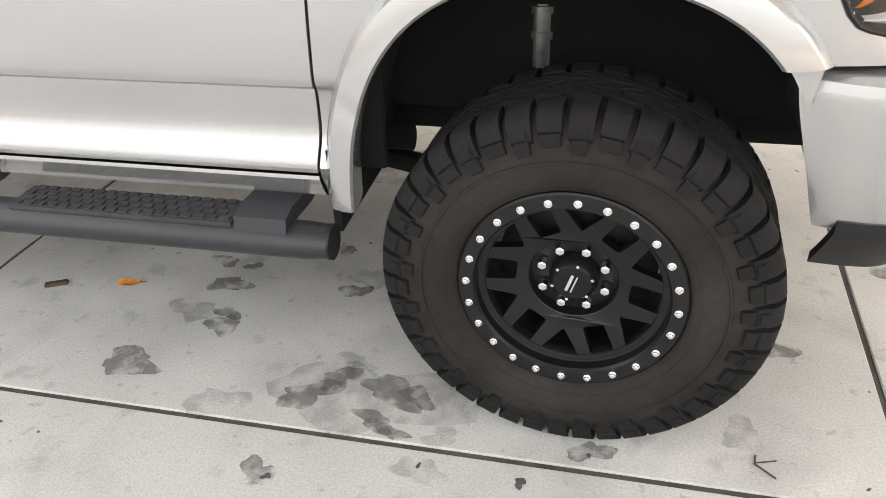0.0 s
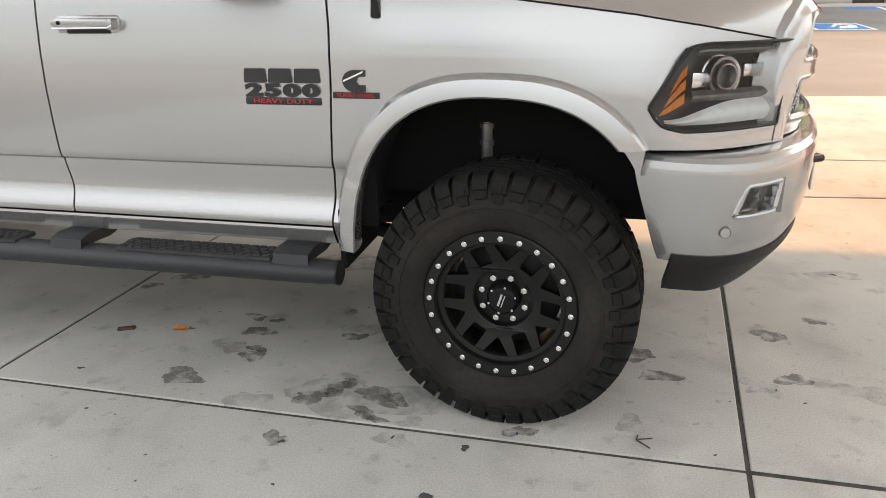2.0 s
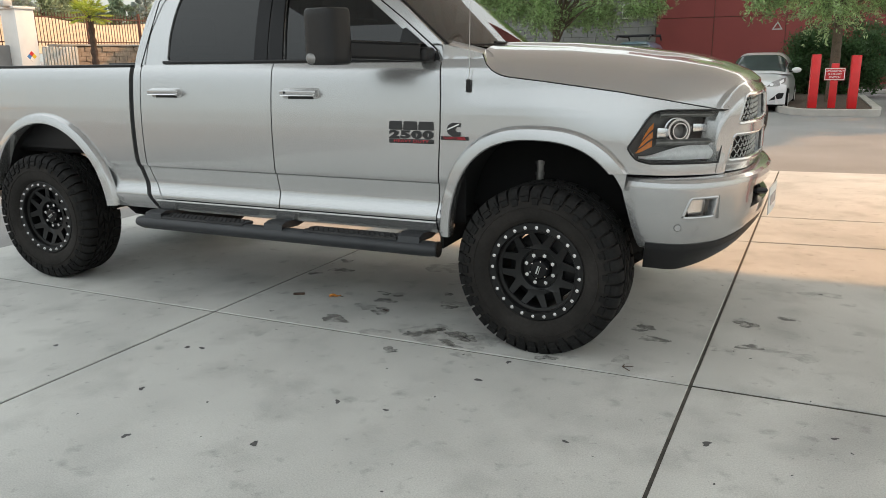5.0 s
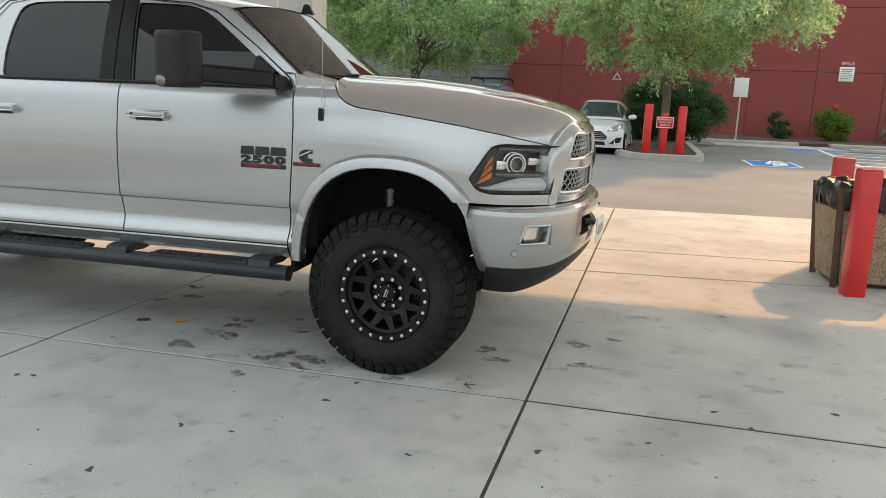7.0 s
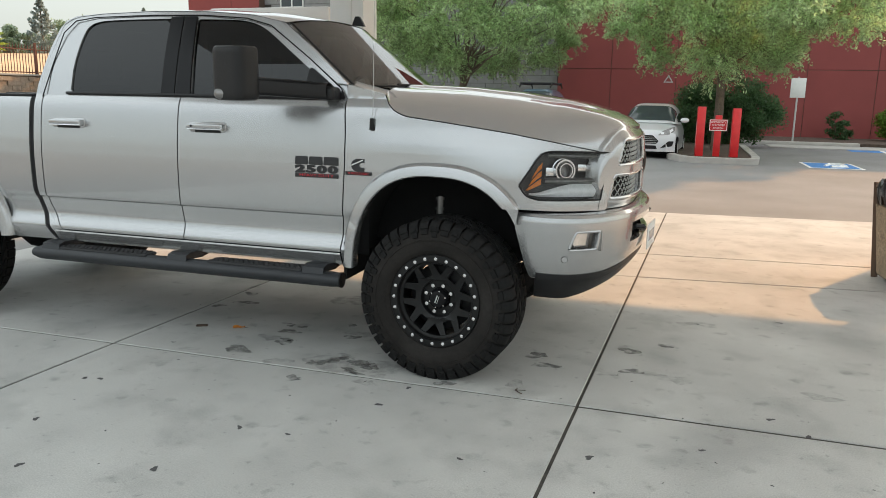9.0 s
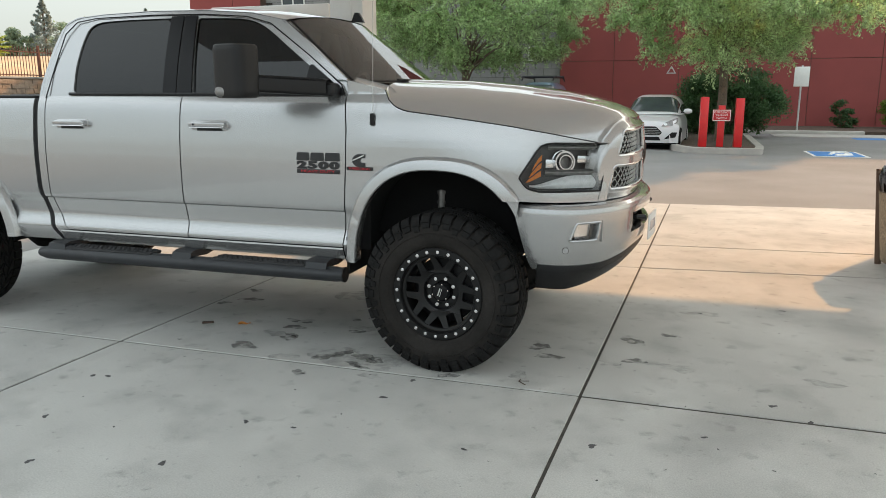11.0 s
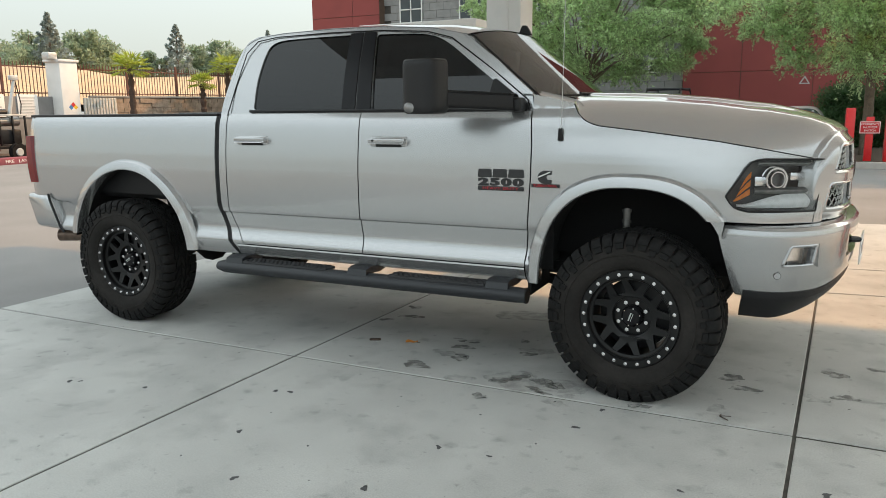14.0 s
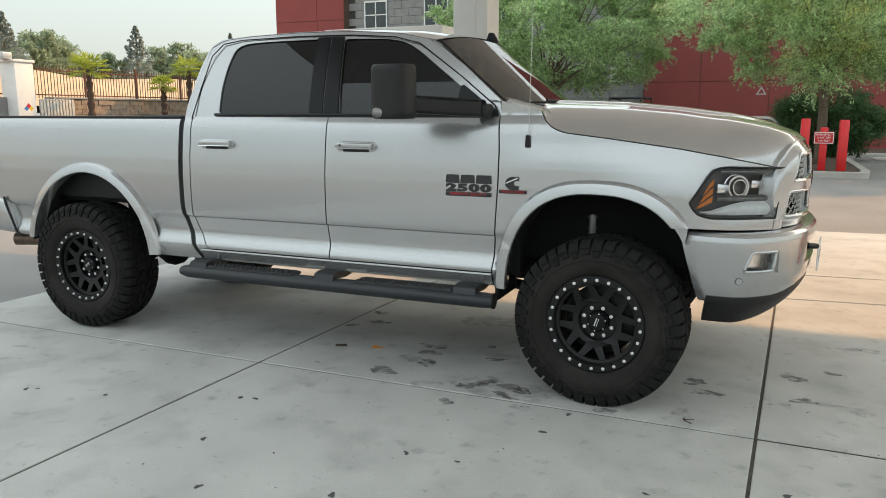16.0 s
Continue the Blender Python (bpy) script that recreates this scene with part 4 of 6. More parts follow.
def around(s, z, inset):
    cut = 0.135 * (1.0 - z) / 0.38
    e = 0.5 - abs(s - 0.5)
    e = lerp(cut * 0.47, 0.5, e / 0.5)
    s = e if s < 0.5 else 1 - e
    p, d = plan(s), (plan(min(1, s + 0.004)) - plan(max(0, s - 0.004))).normalized()
    return Vector((p.x - d.y * inset, p.y + d.x * inset, z))


def bumper_point(u, v):
    f = v * (len(SECTION) - 1)
    i = min(int(f), len(SECTION) - 2)
    z, inset = lerp(SECTION[i][0], SECTION[i + 1][0], f - i), lerp(SECTION[i][1], SECTION[i + 1][1], f - i)
    e = 0.5 - abs(u - 0.5)
    z += 0.055 * smooth(0.25, 0.45, e) * smooth(0.75, 0.62, z)
    return around(u, z, inset)


def bumper_open(u, v):
    p = bumper_point(u, v)
    y = min(p.y, 2 * YC - p.y)
    fog = 0.735 + 0.35 * (p.z - 0.808) < p.x < 0.872 + 0.16 * (p.z - 0.808) and 0.808 < p.z < 0.908 and y < 0.25
    middle = y > 0.46 and 0.80 < p.z < 0.925
    return fog or middle


def bumper_at(x, z):
    """The point of the near bumper corner's skin at a given length and height."""
    lo, hi = 0.02, 0.45
    for _ in range(30):
        s = (lo + hi) / 2
        lo, hi = (s, hi) if around(s, z, 0.006).x < x else (lo, s)
    return around(s, z, 0.006)


bumper = part("front_bumper", fold(grid(220, 52, bumper_point, bumper_open), Vector((-0.035, 0.012, 0))), PAINT, truck, "silver front bumper with fog lamps")
for flip in (False, True):
    side = far if flip else (lambda b: b)
    part("fog_pocket", side(box(0.72, 0.90, 0.15, 0.20, 0.795, 0.915)), GREYMETAL, bumper)
    pocket = grid(10, 6, lambda u, v: around(lerp(0.185, 0.262, u), lerp(0.80, 0.91, v), 0.050))
    part("fog_lamp", side(pocket), CHROME, bumper, "clear fog lamp in a recess")
    part("fog_lens", side(grid(8, 6, lambda u, v: around(lerp(0.195, 0.252, u), lerp(0.815, 0.90, v), 0.022))), CLEARGLASS, bumper)
    rim = [(0.737, 0.808), (0.873, 0.808), (0.889, 0.908), (0.772, 0.908)]
    rim_pts = [bumper_at(x, z) for x, z in dense(rounded(rim, 0.012, 3))]
    part("fog_bezel", side(tube(rim_pts, 0.0085, 8, close=True)), PAINT, bumper)
    p = around(0.138, 0.757, 0.013)
    disc = cyl(0.016, 0.015, 0.006, 20, Matrix.Translation(p) @ pose(0, 0, 0, 90, 0, 8))
    part("parking_sensor", side(disc), PAINT, bumper)
    ringm = tube([p + Vector((0.0175 * math.cos(k * math.tau / 16), -0.005, 0.0175 * math.sin(k * math.tau / 16))) for k in range(16)], 0.0018, 5, close=True)
    part("sensor_ring", side(ringm), GREYMETAL, bumper)
    hook = tube([(0.95, 0.56, 0.86), (1.06, 0.56, 0.88), (1.10, 0.60, 0.875), (1.06, 0.64, 0.87), (0.95, 0.64, 0.86)], 0.016, 8)
    part("tow_hook", side(hook), GLOSSBLACK, bumper)
part("bumper_recess", grid(20, 2, lambda u, v: around(lerp(0.37, 0.63, u), lerp(0.78, 0.94, v), 0.09)), BLACKBODY, bumper)


def valance_point(u, v):
    e = 0.5 - abs(u - 0.5)
    lift = 0.075 * smooth(0.10, 0.45, e)
    z = lerp(0.634 + 0.05 * smooth(0.25, 0.45, e), 0.512 + lift, v)
    q = around(lerp(0.012, 0.988, u), 0.66, 0.035 + 0.05 * v + 0.02 * v * v)
    return Vector((q.x - 0.03 * v * smooth(0.1, 0.0, e), q.y, z))


part("chin_valance", fold(grid(70, 8, valance_point), Vector((0, 0, 0.03))), BLACKPLASTIC, truck, "black plastic chin valance")
TILTED = pose(1.135, 0.93, 0.0, 0, 0, -6)
number_plate = part("number_plate", box(0.0, 0.008, -0.15, 0.15, 0.70, 0.86, 0.003), SIGNWHITE, bumper, "", 30, TILTED)
for k in range(6):
    part("plate_bar", box(0.008, 0.010, -0.115 + 0.04 * k, -0.088 + 0.04 * k, 0.75, 0.81), CARBLUE, bumper, "", 0, TILTED)

# ---- side details ----
def door_handle(x, keyed):
    door = front_door if keyed else rear_door
    y = flank(1.405)
    cup = box(x - 0.135, x + 0.135, y - 0.005, y + 0.02, 1.368, 1.440, 0.014, None, 3)
    h = part("door_handle", cup, PAINT, door, "silver pull handle with a chrome edge")
    bar = box(x - 0.115, x + 0.118, y - 0.045, y - 0.022, 1.398, 1.432, 0.011, None, 3)
    box(x - 0.130, x - 0.095, y - 0.042, y + 0.006, 1.400, 1.430, 0.009, bar)
    box(x + 0.100, x + 0.128, y - 0.042, y + 0.006, 1.388, 1.430, 0.009, bar)
    part("pull_bar", bar, PAINT, door)
    part("handle_edge", tube([(x - 0.12, y - 0.044, 1.396), (x + 0.11, y - 0.044, 1.396), (x + 0.128, y - 0.040, 1.405), (x + 0.128, y - 0.040, 1.425)], 0.0035, 6), CHROME, door)
    # black slab on the cup stands in for the shade under the bar
    part("handle_hollow", box(x - 0.09, x + 0.095, y - 0.0075, y + 0.0, 1.374, 1.394, 0.003), BLACKPLASTIC, door)
    if keyed:
        part("key_lock", cyl(0.007, 0.007, 0.004, 12, Matrix.Translation((x - 0.09, y - 0.044, 1.415)) @ pose(0, 0, 0, 90)), BLACKBODY, door)


door_handle(-1.552, True)
door_handle(-2.622, False)

# badges on door and wing
BADGE = mat("dark_badge", (0.020, 0.020, 0.022), 0.35, vary=0.1, scale=20)
BADGERED = mat("badge_red", (0.55, 0.02, 0.035), 0.4, vary=0.05, scale=20)
on_door = lambda x, z, o=0.003: pose(x, flank(z) - o, z, 90, 0, 0)
H = 0.049
for a, b in ((-0.938, -0.852), (-0.845, -0.755), (-0.748, -0.650)):
    part("badge_block", plate(rounded([(a, 1.207), (b, 1.207), (b - 0.004, 1.207 + H), (a + 0.004, 1.207 + H)], 0.006, 2), [], lambda x, z: (x, flank(z) - 0.006, z), Vector((0, 0.008, 0))), BADGE, front_door, "dark block badge")
for k, digit in enumerate("2500"):
    words(digit, 0.058, BADGE, "model_digit", front_door, on_door(-0.794 + 0.0725 * (k - 1.5), 1.1790), 0.004, "raised dark digit", 2.05, 0.0036)
part("badge_strip", box(-0.938, -0.650, flank(1.143) - 0.006, flank(1.143) + 0.004, 1.130, 1.156, 0.004), BADGE, front_door)
words("HEAVY DUTY", 0.0235, BADGERED, "badge_lettering", front_door, on_door(-0.794, 1.143, 0.0065), 0.001, "red lettering", 1.60)
emblem = [(-0.522 + 0.046 * math.cos(a), 1.216 + 0.038 * math.sin(a)) for a in [math.radians(d) for d in range(80, 281, 15)]] + [(-0.486, 1.180), (-0.486, 1.202), (-0.510, 1.203), (-0.518, 1.216), (-0.510, 1.230), (-0.486, 1.231), (-0.486, 1.253)]
part("wing_emblem", plate(emblem, [], lambda x, z: (x, wing(x, z) - 0.006, z), Vector((0, 0.008, 0))), BADGE, truck, "dark round emblem")
part("emblem_band", plate([(-0.566, 1.212), (-0.562, 1.220), (-0.490, 1.251), (-0.494, 1.243)], [], lambda x, z: (x, wing(x, z) - 0.0085, z), Vector((0, 0.002, 0))), SIGNWHITE, truck)
part("wing_badge_strip", plate([(-0.604, 1.157), (-0.437, 1.157), (-0.437, 1.178), (-0.604, 1.178)], [], lambda x, z: (x, wing(x, z) - 0.006, z), Vector((0, 0.008, 0))), BADGE, truck)
words("TURBO DIESEL", 0.019, BADGERED, "badge_lettering", truck, pose(-0.5205, wing(-0.5205, 1.1675) - 0.0085, 1.1675, 90, 0, -1.5), 0.001, "red lettering", 1.15)

# aerial on the wing
part("aerial", tube([(-0.445, 0.098, 1.425), (-0.445, 0.085, 1.49)], 0.019, 10, None, 0.55), BLACKPLASTIC, truck, "black rubber aerial foot")
part("aerial_whip", tube([(-0.445, 0.086, 1.485), (-0.440, 0.092, 1.52), (-0.435, 0.11, 2.20)], 0.0017, 6), PALEMETAL, truck)
part("roof_fin", plate([(-1.25, 2.155), (-1.145, 2.145), (-1.165, 2.185), (-1.190, 2.222), (-1.222, 2.222)], [], lambda a, b: (a, 1.62, b), Vector((0, 0.03, 0))), GLOSSBLACK, truck, "black shark-fin aerial")


# tow mirrors
def mirror_set(flip):
    side = far if flip else (lambda b: b)

    def shell(u, v):
        a = u * math.tau
        c, s = math.cos(a), math.sin(a)
        w = 0.119 * math.copysign(abs(c) ** 0.42, c)
        d = 0.085 * math.copysign(abs(s) ** 0.6, s)
        k = curve([(0, 0.0), (0.02, 0.80), (0.06, 0.94), (0.15, 1.0), (0.85, 1.0), (0.94, 0.95), (0.98, 0.82), (1, 0.0)], v)
        z = curve([(0, 1.578), (0.02, 1.578), (0.06, 1.585), (0.15, 1.612), (0.85, 1.845), (0.94, 1.868), (0.98, 1.876), (1, 1.876)], v)
        x, y = w * k, d * k
        ang = radians(-14)
        return (-1.100 + x * math.cos(ang) - y * math.sin(ang), -0.285 + x * math.sin(ang) + y * math.cos(ang), z)
    head = part("tow_mirror", side(grid(48, 28, shell, None, None, True)), BLACKPLASTIC, truck, "black extended towing mirror")
    arm = bmesh.new()
    for z0, z1 in ((1.612, 1.682),):
        grid(16, 12, lambda u, v: (lambda p, a: (p[0], p[1] + 0.046 * math.cos(a), p[2] + 0.050 * math.copysign(abs(math.sin(a)) ** 0.6, math.sin(a))))((lerp(-1.03, -0.70, u), lerp(-0.260, 0.060, u), lerp(1.662, 1.638, u)), v * math.tau), None, arm)
    part("mirror_arm", side(arm), BLACKPLASTIC, head)
    part("arm_ridge", side(tube([(-1.02, -0.285, 1.700), (-0.86, -0.13, 1.694), (-0.72, 0.02, 1.682)], 0.008, 6)), BLACKPLASTIC, head)
    part("mirror_foot", side(plate([(-0.92, 1.596), (-0.640, 1.596), (-0.655, 1.628), (-0.712, 1.662), (-0.872, 1.778), (-0.888, 1.772)], [], lambda a, b: (a, lean(a, b) - 0.015, b), Vector((0, 0.04, 0)))), BLACKPLASTIC, head)
    part("foot_knuckle", side(box(-0.76, -0.665, 0.03, 0.15, 1.585, 1.665, 0.02, None, 3)), BLACKPLASTIC, head)
    part("mirror_lamp", side(moved(ball(1, Matrix.Diagonal((0.050, 0.035, 0.036, 1))), Matrix.Translation((-1.160, -0.335, 1.616)))), GREYMETAL, head, "clear marker lamp")
    part("mirror_glass", side(box(-1.218, -1.212, -0.29, -0.20, 1.66, 1.84)), CHROME, head)


mirror_set(False)
mirror_set(True)


# running boards: a round tube with three tread pads on brackets
def running_board(flip):
    side = far if flip else (lambda b: b)
    bar = grid(40, 16, lambda u, v: (lambda a, k: (lerp(-2.90, -0.605, u), -0.002 + 0.058 * k * math.cos(a), 0.530 + 0.046 * k * math.sin(a)))(v * math.tau, 1 - 0.3 * smooth(0.012, 0.0, u) - 0.12 * smooth(0.992, 1.0, u)))
    body = part("running_board", side(bar), STEPBLACK, truck, "black tubular running board with tread pads")
    part("end_cap", side(cyl(0.047, 0.047, 0.012, 20, Matrix.Translation((-0.612, -0.002, 0.530)) @ pose(0, 0, 0, 0, 90, 0))), BLACKPLASTIC, body)
    for x0, x1 in ((-2.78, -1.98), (-1.52, -0.86)):
        pad = box(x0, x1, -0.035, 0.085, 0.560, 0.583, 0.010)
        base = part("step_pad", side(pad), TREADPAD, body)
        nubs = bmesh.new()
        n = int((x1 - x0) / 0.036)
        for i in range(n):
            for j in range(4):
                x = x0 + 0.025 + i * 0.036 + (0.018 if j % 2 else 0)
                if x < x1 - 0.02:
                    y = -0.018 + 0.028 * j
                    box(x - 0.013, x + 0.013, y - 0.009, y + 0.009, 0.582, 0.587, 0, nubs)
        part("pad_ribs", side(nubs), TREADPAD, body, "", 0)
    for x in (-2.74, -1.74, -0.78):
        br = grid(1, 5, lambda u, v: (lerp(x - 0.07, x + 0.07, u), (-0.045, -0.03, 0.02, 0.05, 0.12, 0.22)[round(v * 5)], (0.55, 0.60, 0.612, 0.61, 0.605, 0.62)[round(v * 5)]))
        fold(br, Vector((0, 0.02, -0.045)))
        part("board_bracket", side(br), STEPBLACK, body)


running_board(False)
running_board(True)

# tail: lamps, bumper and exhaust
def tail(flip):
    side = far if flip else (lambda b: b)
    part("tail_lamp", side(fold(grid(10, 20, lambda u, v: (lambda z: (lerp(-4.985 + 0.03 * smooth(1.2, 1.0, z), -4.872 + 0.035 * (1.42 - z) / 0.36, u), lerp(0.16, soft_flank(z) - 0.014, smooth(0, 0.55, u)), z))(lerp(1.055, 1.425, v))), Vector((0.02, 0.02, 0)))), REDLENS, truck, "dark red tail lamp")
    end = box(-5.03, -4.70, 0.045, 0.30, 0.690, 0.955, 0.035, None, 3)
    for v in end.verts:
        v.co.x += (0.10 if v.co.x > -4.9 else 0.16) * (0.955 - v.co.z) / 0.26
        v.co.y += 0.05 * smooth(-4.9, -5.03, v.co.x)
    part("rear_bumper_end", side(end), PAINT, truck, "silver rear bumper end")
    part("bumper_seam", side(tube([(-4.71, 0.058, 0.962), (-4.69, 0.054, 0.90), (-4.61, 0.060, 0.70), (-4.585, 0.075, 0.655)], 0.010, 6)), BLACKPLASTIC, truck)


tail(False)
tail(True)
part("rear_bumper", box(-5.05, -4.92, 0.28, 1.72, 0.70, 0.950, 0.03), PAINT, truck)
pipe = tube([(-4.2, 0.42, 0.58), (-4.5, 0.33, 0.60), (-4.80, 0.20, 0.60)], 0.052, 16)
part("exhaust_tip", pipe, mat("heat_stained_steel", (0.13, 0.095, 0.075), 0.4, metal=0.8, vary=0.3, scale=20), truck, "heat-stained exhaust tip")

# underside
for y in (0.56, 1.44):
    part("chassis_rail", box(-4.8, 0.75, y - 0.04, y + 0.04, 0.62, 0.78, 0.01), BLACKBODY, truck)
for x in (0.02, -3.893):
    part("axle", tube([(x, 0.22, 0.47), (x, 1.78, 0.47)], 0.055, 12), BLACKBODY, truck)
    part("differential", ball(0.17, Matrix.Translation((x, 1.25 if x > -1 else 1.0, 0.47)) @ Matrix.Diagonal((1, 0.8, 1, 1))), BLACKBODY, truck)
part("fuel_tank", box(-3.0, -1.9, 0.62, 1.0, 0.56, 0.75, 0.05), BLACKBODY, truck)
part("gearbox", box(-1.6, 0.1, 0.85, 1.15, 0.62, 0.85, 0.05), BLACKBODY, truck)
part("propshaft", tube([(-1.6, 1.0, 0.65), (-3.6, 1.0, 0.52)], 0.04, 10), BLACKBODY, truck)
part("exhaust_pipe", tube([(-0.5, 0.45, 0.62), (-2.6, 0.45, 0.60), (-3.3, 0.42, 0.72), (-4.2, 0.42, 0.58)], 0.04, 10), BLACKBODY, truck)
for fy, sgn in ((0.475, 1), (2 * YC - 0.475, -1)):
    shock = cyl(0.034, 0.034, 0.17, 20, Matrix.Translation((-0.135, fy, 0.84)), None, 0.005)
    cyl(0.038, 0.038, 0.02, 20, Matrix.Translation((-0.135, fy, 0.985)), shock)
    cyl(0.038, 0.038, 0.02, 20, Matrix.Translation((-0.135, fy, 0.92)), shock)
    cyl(0.025, 0.025, 0.4, 16, Matrix.Translation((-0.135, fy, 0.48)), shock)
    part("shock_mount", cyl(0.020, 0.026, 0.25, 12, Matrix.Translation((-0.135, fy, 1.01))), BLACKBODY, truck)
    part("arch_bracket", plate(rounded([(0.16, 1.06), (0.30, 1.06), (0.27, 0.86), (0.20, 0.82)], 0.02, 3), [], lambda a, b: (a, fy + 0.01 * sgn, b), Vector((0, 0.012 * sgn, 0))), BLACKPLASTIC, truck)
    part("brake_hose", tube([(0.32, fy - 0.02 * sgn, 1.10), (0.36, fy - 0.04 * sgn, 1.03), (0.46, fy - 0.03 * sgn, 1.00), (0.50, fy, 1.06)], 0.009, 8), BLACKPLASTIC, truck)
    part("air_duct", tube([(-0.02 + 0.03 * k, fy + 0.10 * sgn, 0.99 + 0.004 * (k % 2)) for k in range(8)], 0.055, 14), BLACKPLASTIC, truck)
    part("wiring_pipe", tube([(-0.40, fy + 0.04 * sgn, 0.86), (-0.28, fy + 0.05 * sgn, 0.97), (-0.24, fy + 0.05 * sgn, 1.10)], 0.016, 8), BLACKPLASTIC, truck)
    part("shock_absorber", shock, GREYMETAL, truck, "grey metal shock absorber")
    part("coil_spring", tube([(0.04 + 0.065 * math.cos(k * 0.5), fy + 0.12 * sgn + 0.065 * math.sin(k * 0.5), 0.62 + 0.006 * k) for k in range(90)], 0.010, 6), BLACKBODY, truck)
    part("mud_flap", box(-0.62, -0.60, fy - 0.39 * sgn - 0.02 if sgn > 0 else fy + 0.05, fy - 0.05 if sgn > 0 else fy + 0.41, 0.52, 0.75), BLACKBODY, truck)
    part("steering_link", tube([(0.16, fy, 0.52), (0.22, YC, 0.60)], 0.022, 8), BLACKBODY, truck)
    part("radius_arm", tube([(0.0, fy, 0.42), (-0.95, fy + 0.06 * sgn, 0.58)], 0.035, 8), BLACKBODY, truck)

# ---- foliage ----
def leaves(name, clumps, size, count, spread, material, parent, seed, droop=0.0, label=""):
    """Many small single leaves, gathered in clumps."""
    rng = np.random.default_rng(seed)
    c = np.array([p for p, _ in clumps])
    r = np.array([q for _, q in clumps])
    pick = rng.integers(0, len(c), count)
    off = rng.normal(size=(count, 3))
    off /= np.linalg.norm(off, axis=1)[:, None]
    off *= (rng.random(count) ** 0.45)[:, None] * r[pick][:, None] * spread
    off[:, 2] *= 0.8
    pos = c[pick] + off
    a = rng.normal(size=(count, 3))
    a[:, 2] -= droop
    a /= np.linalg.norm(a, axis=1)[:, None]
    b = np.cross(a, rng.normal(size=(count, 3)))
    b /= np.linalg.norm(b, axis=1)[:, None]
    s = size * (0.6 + 0.8 * rng.random(count))[:, None]
    quad = np.stack([pos - a * s, pos + b * s * 0.42, pos + a * s, pos - b * s * 0.42], 1).reshape(-1, 3)
    me = bpy.data.meshes.new(name)
    me.vertices.add(len(quad))
    me.vertices.foreach_set("co", quad.ravel())
    me.loops.add(len(quad))
    me.loops.foreach_set("vertex_index", np.arange(len(quad), dtype=np.int32))
    me.polygons.add(count)
    me.polygons.foreach_set("loop_start", np.arange(0, len(quad), 4, dtype=np.int32))
    me.update(calc_edges=True)
    me.materials.append(material)
    ob = new(name, me)
    ob.parent = parent
    if label:
        ob["label"] = label
    return ob


def crown_clumps(centre, radii, n, seed, r0, r1):
    rng = random.Random(seed)
    out = []
    while len(out) < n:
        v = Vector((rng.gauss(0, 1), rng.gauss(0, 1), rng.gauss(0, 1))).normalized() * (0.35 + 0.65 * rng.random() ** 0.5)
        p = Vector((centre[0] + v.x * radii[0], centre[1] + v.y * radii[1], centre[2] + v.z * radii[2]))
        out.append((p, lerp(r0, r1, rng.random())))
    return out


def sprays(name, boughs, size, count, material, parent, seed):
    """Feathery foliage: leaves strung along short twigs that hang out of each bough."""
    rng = np.random.default_rng(seed)
    c = np.array([p for p, _ in boughs])
    r = np.array([q for _, q in boughs])
    twigs = count // 26
    pick = rng.integers(0, len(c), twigs)
    off = rng.normal(size=(twigs, 3))
    off /= np.linalg.norm(off, axis=1)[:, None]
    root = c[pick] + off * (rng.random(twigs) ** 0.6 * r[pick])[:, None] * [1, 1, 0.7]
    way = off * [1, 1, 0.5] + rng.normal(size=(twigs, 3)) * 0.45
    way[:, 2] -= 0.15
    way /= np.linalg.norm(way, axis=1)[:, None]
    long = r[pick] * (0.35 + 0.45 * rng.random(twigs))
    t = np.tile(np.linspace(0.05, 1, 26), (twigs, 1)).ravel()
    which = np.repeat(np.arange(twigs), 26)
    pos = root[which] + way[which] * (long[which] * t)[:, None]
    pos[:, 2] -= 0.28 * long[which] * t * t
    n = len(pos)
    a = way[which] * 0.6 + rng.normal(size=(n, 3))
    a /= np.linalg.norm(a, axis=1)[:, None]
    pos += rng.normal(size=(n, 3)) * 0.035 + a * size * 0.5
    b = np.cross(a, rng.normal(size=(n, 3)))
    b /= np.linalg.norm(b, axis=1)[:, None]
    s = size * (0.6 + 0.8 * rng.random(n))[:, None]
    quad = np.stack([pos - a * s, pos + b * s * 0.36, pos + a * s, pos - b * s * 0.36], 1).reshape(-1, 3)
    me = bpy.data.meshes.new(name)
    me.vertices.add(len(quad))
    me.vertices.foreach_set("co", quad.ravel())
    me.loops.add(len(quad))
    me.loops.foreach_set("vertex_index", np.arange(len(quad), dtype=np.int32))
    me.polygons.add(n)
    me.polygons.foreach_set("loop_start", np.arange(0, len(quad), 4, dtype=np.int32))
    me.update(calc_edges=True)
    me.materials.append(material)
    ob = new(name, me)
    ob.parent = parent
    return ob


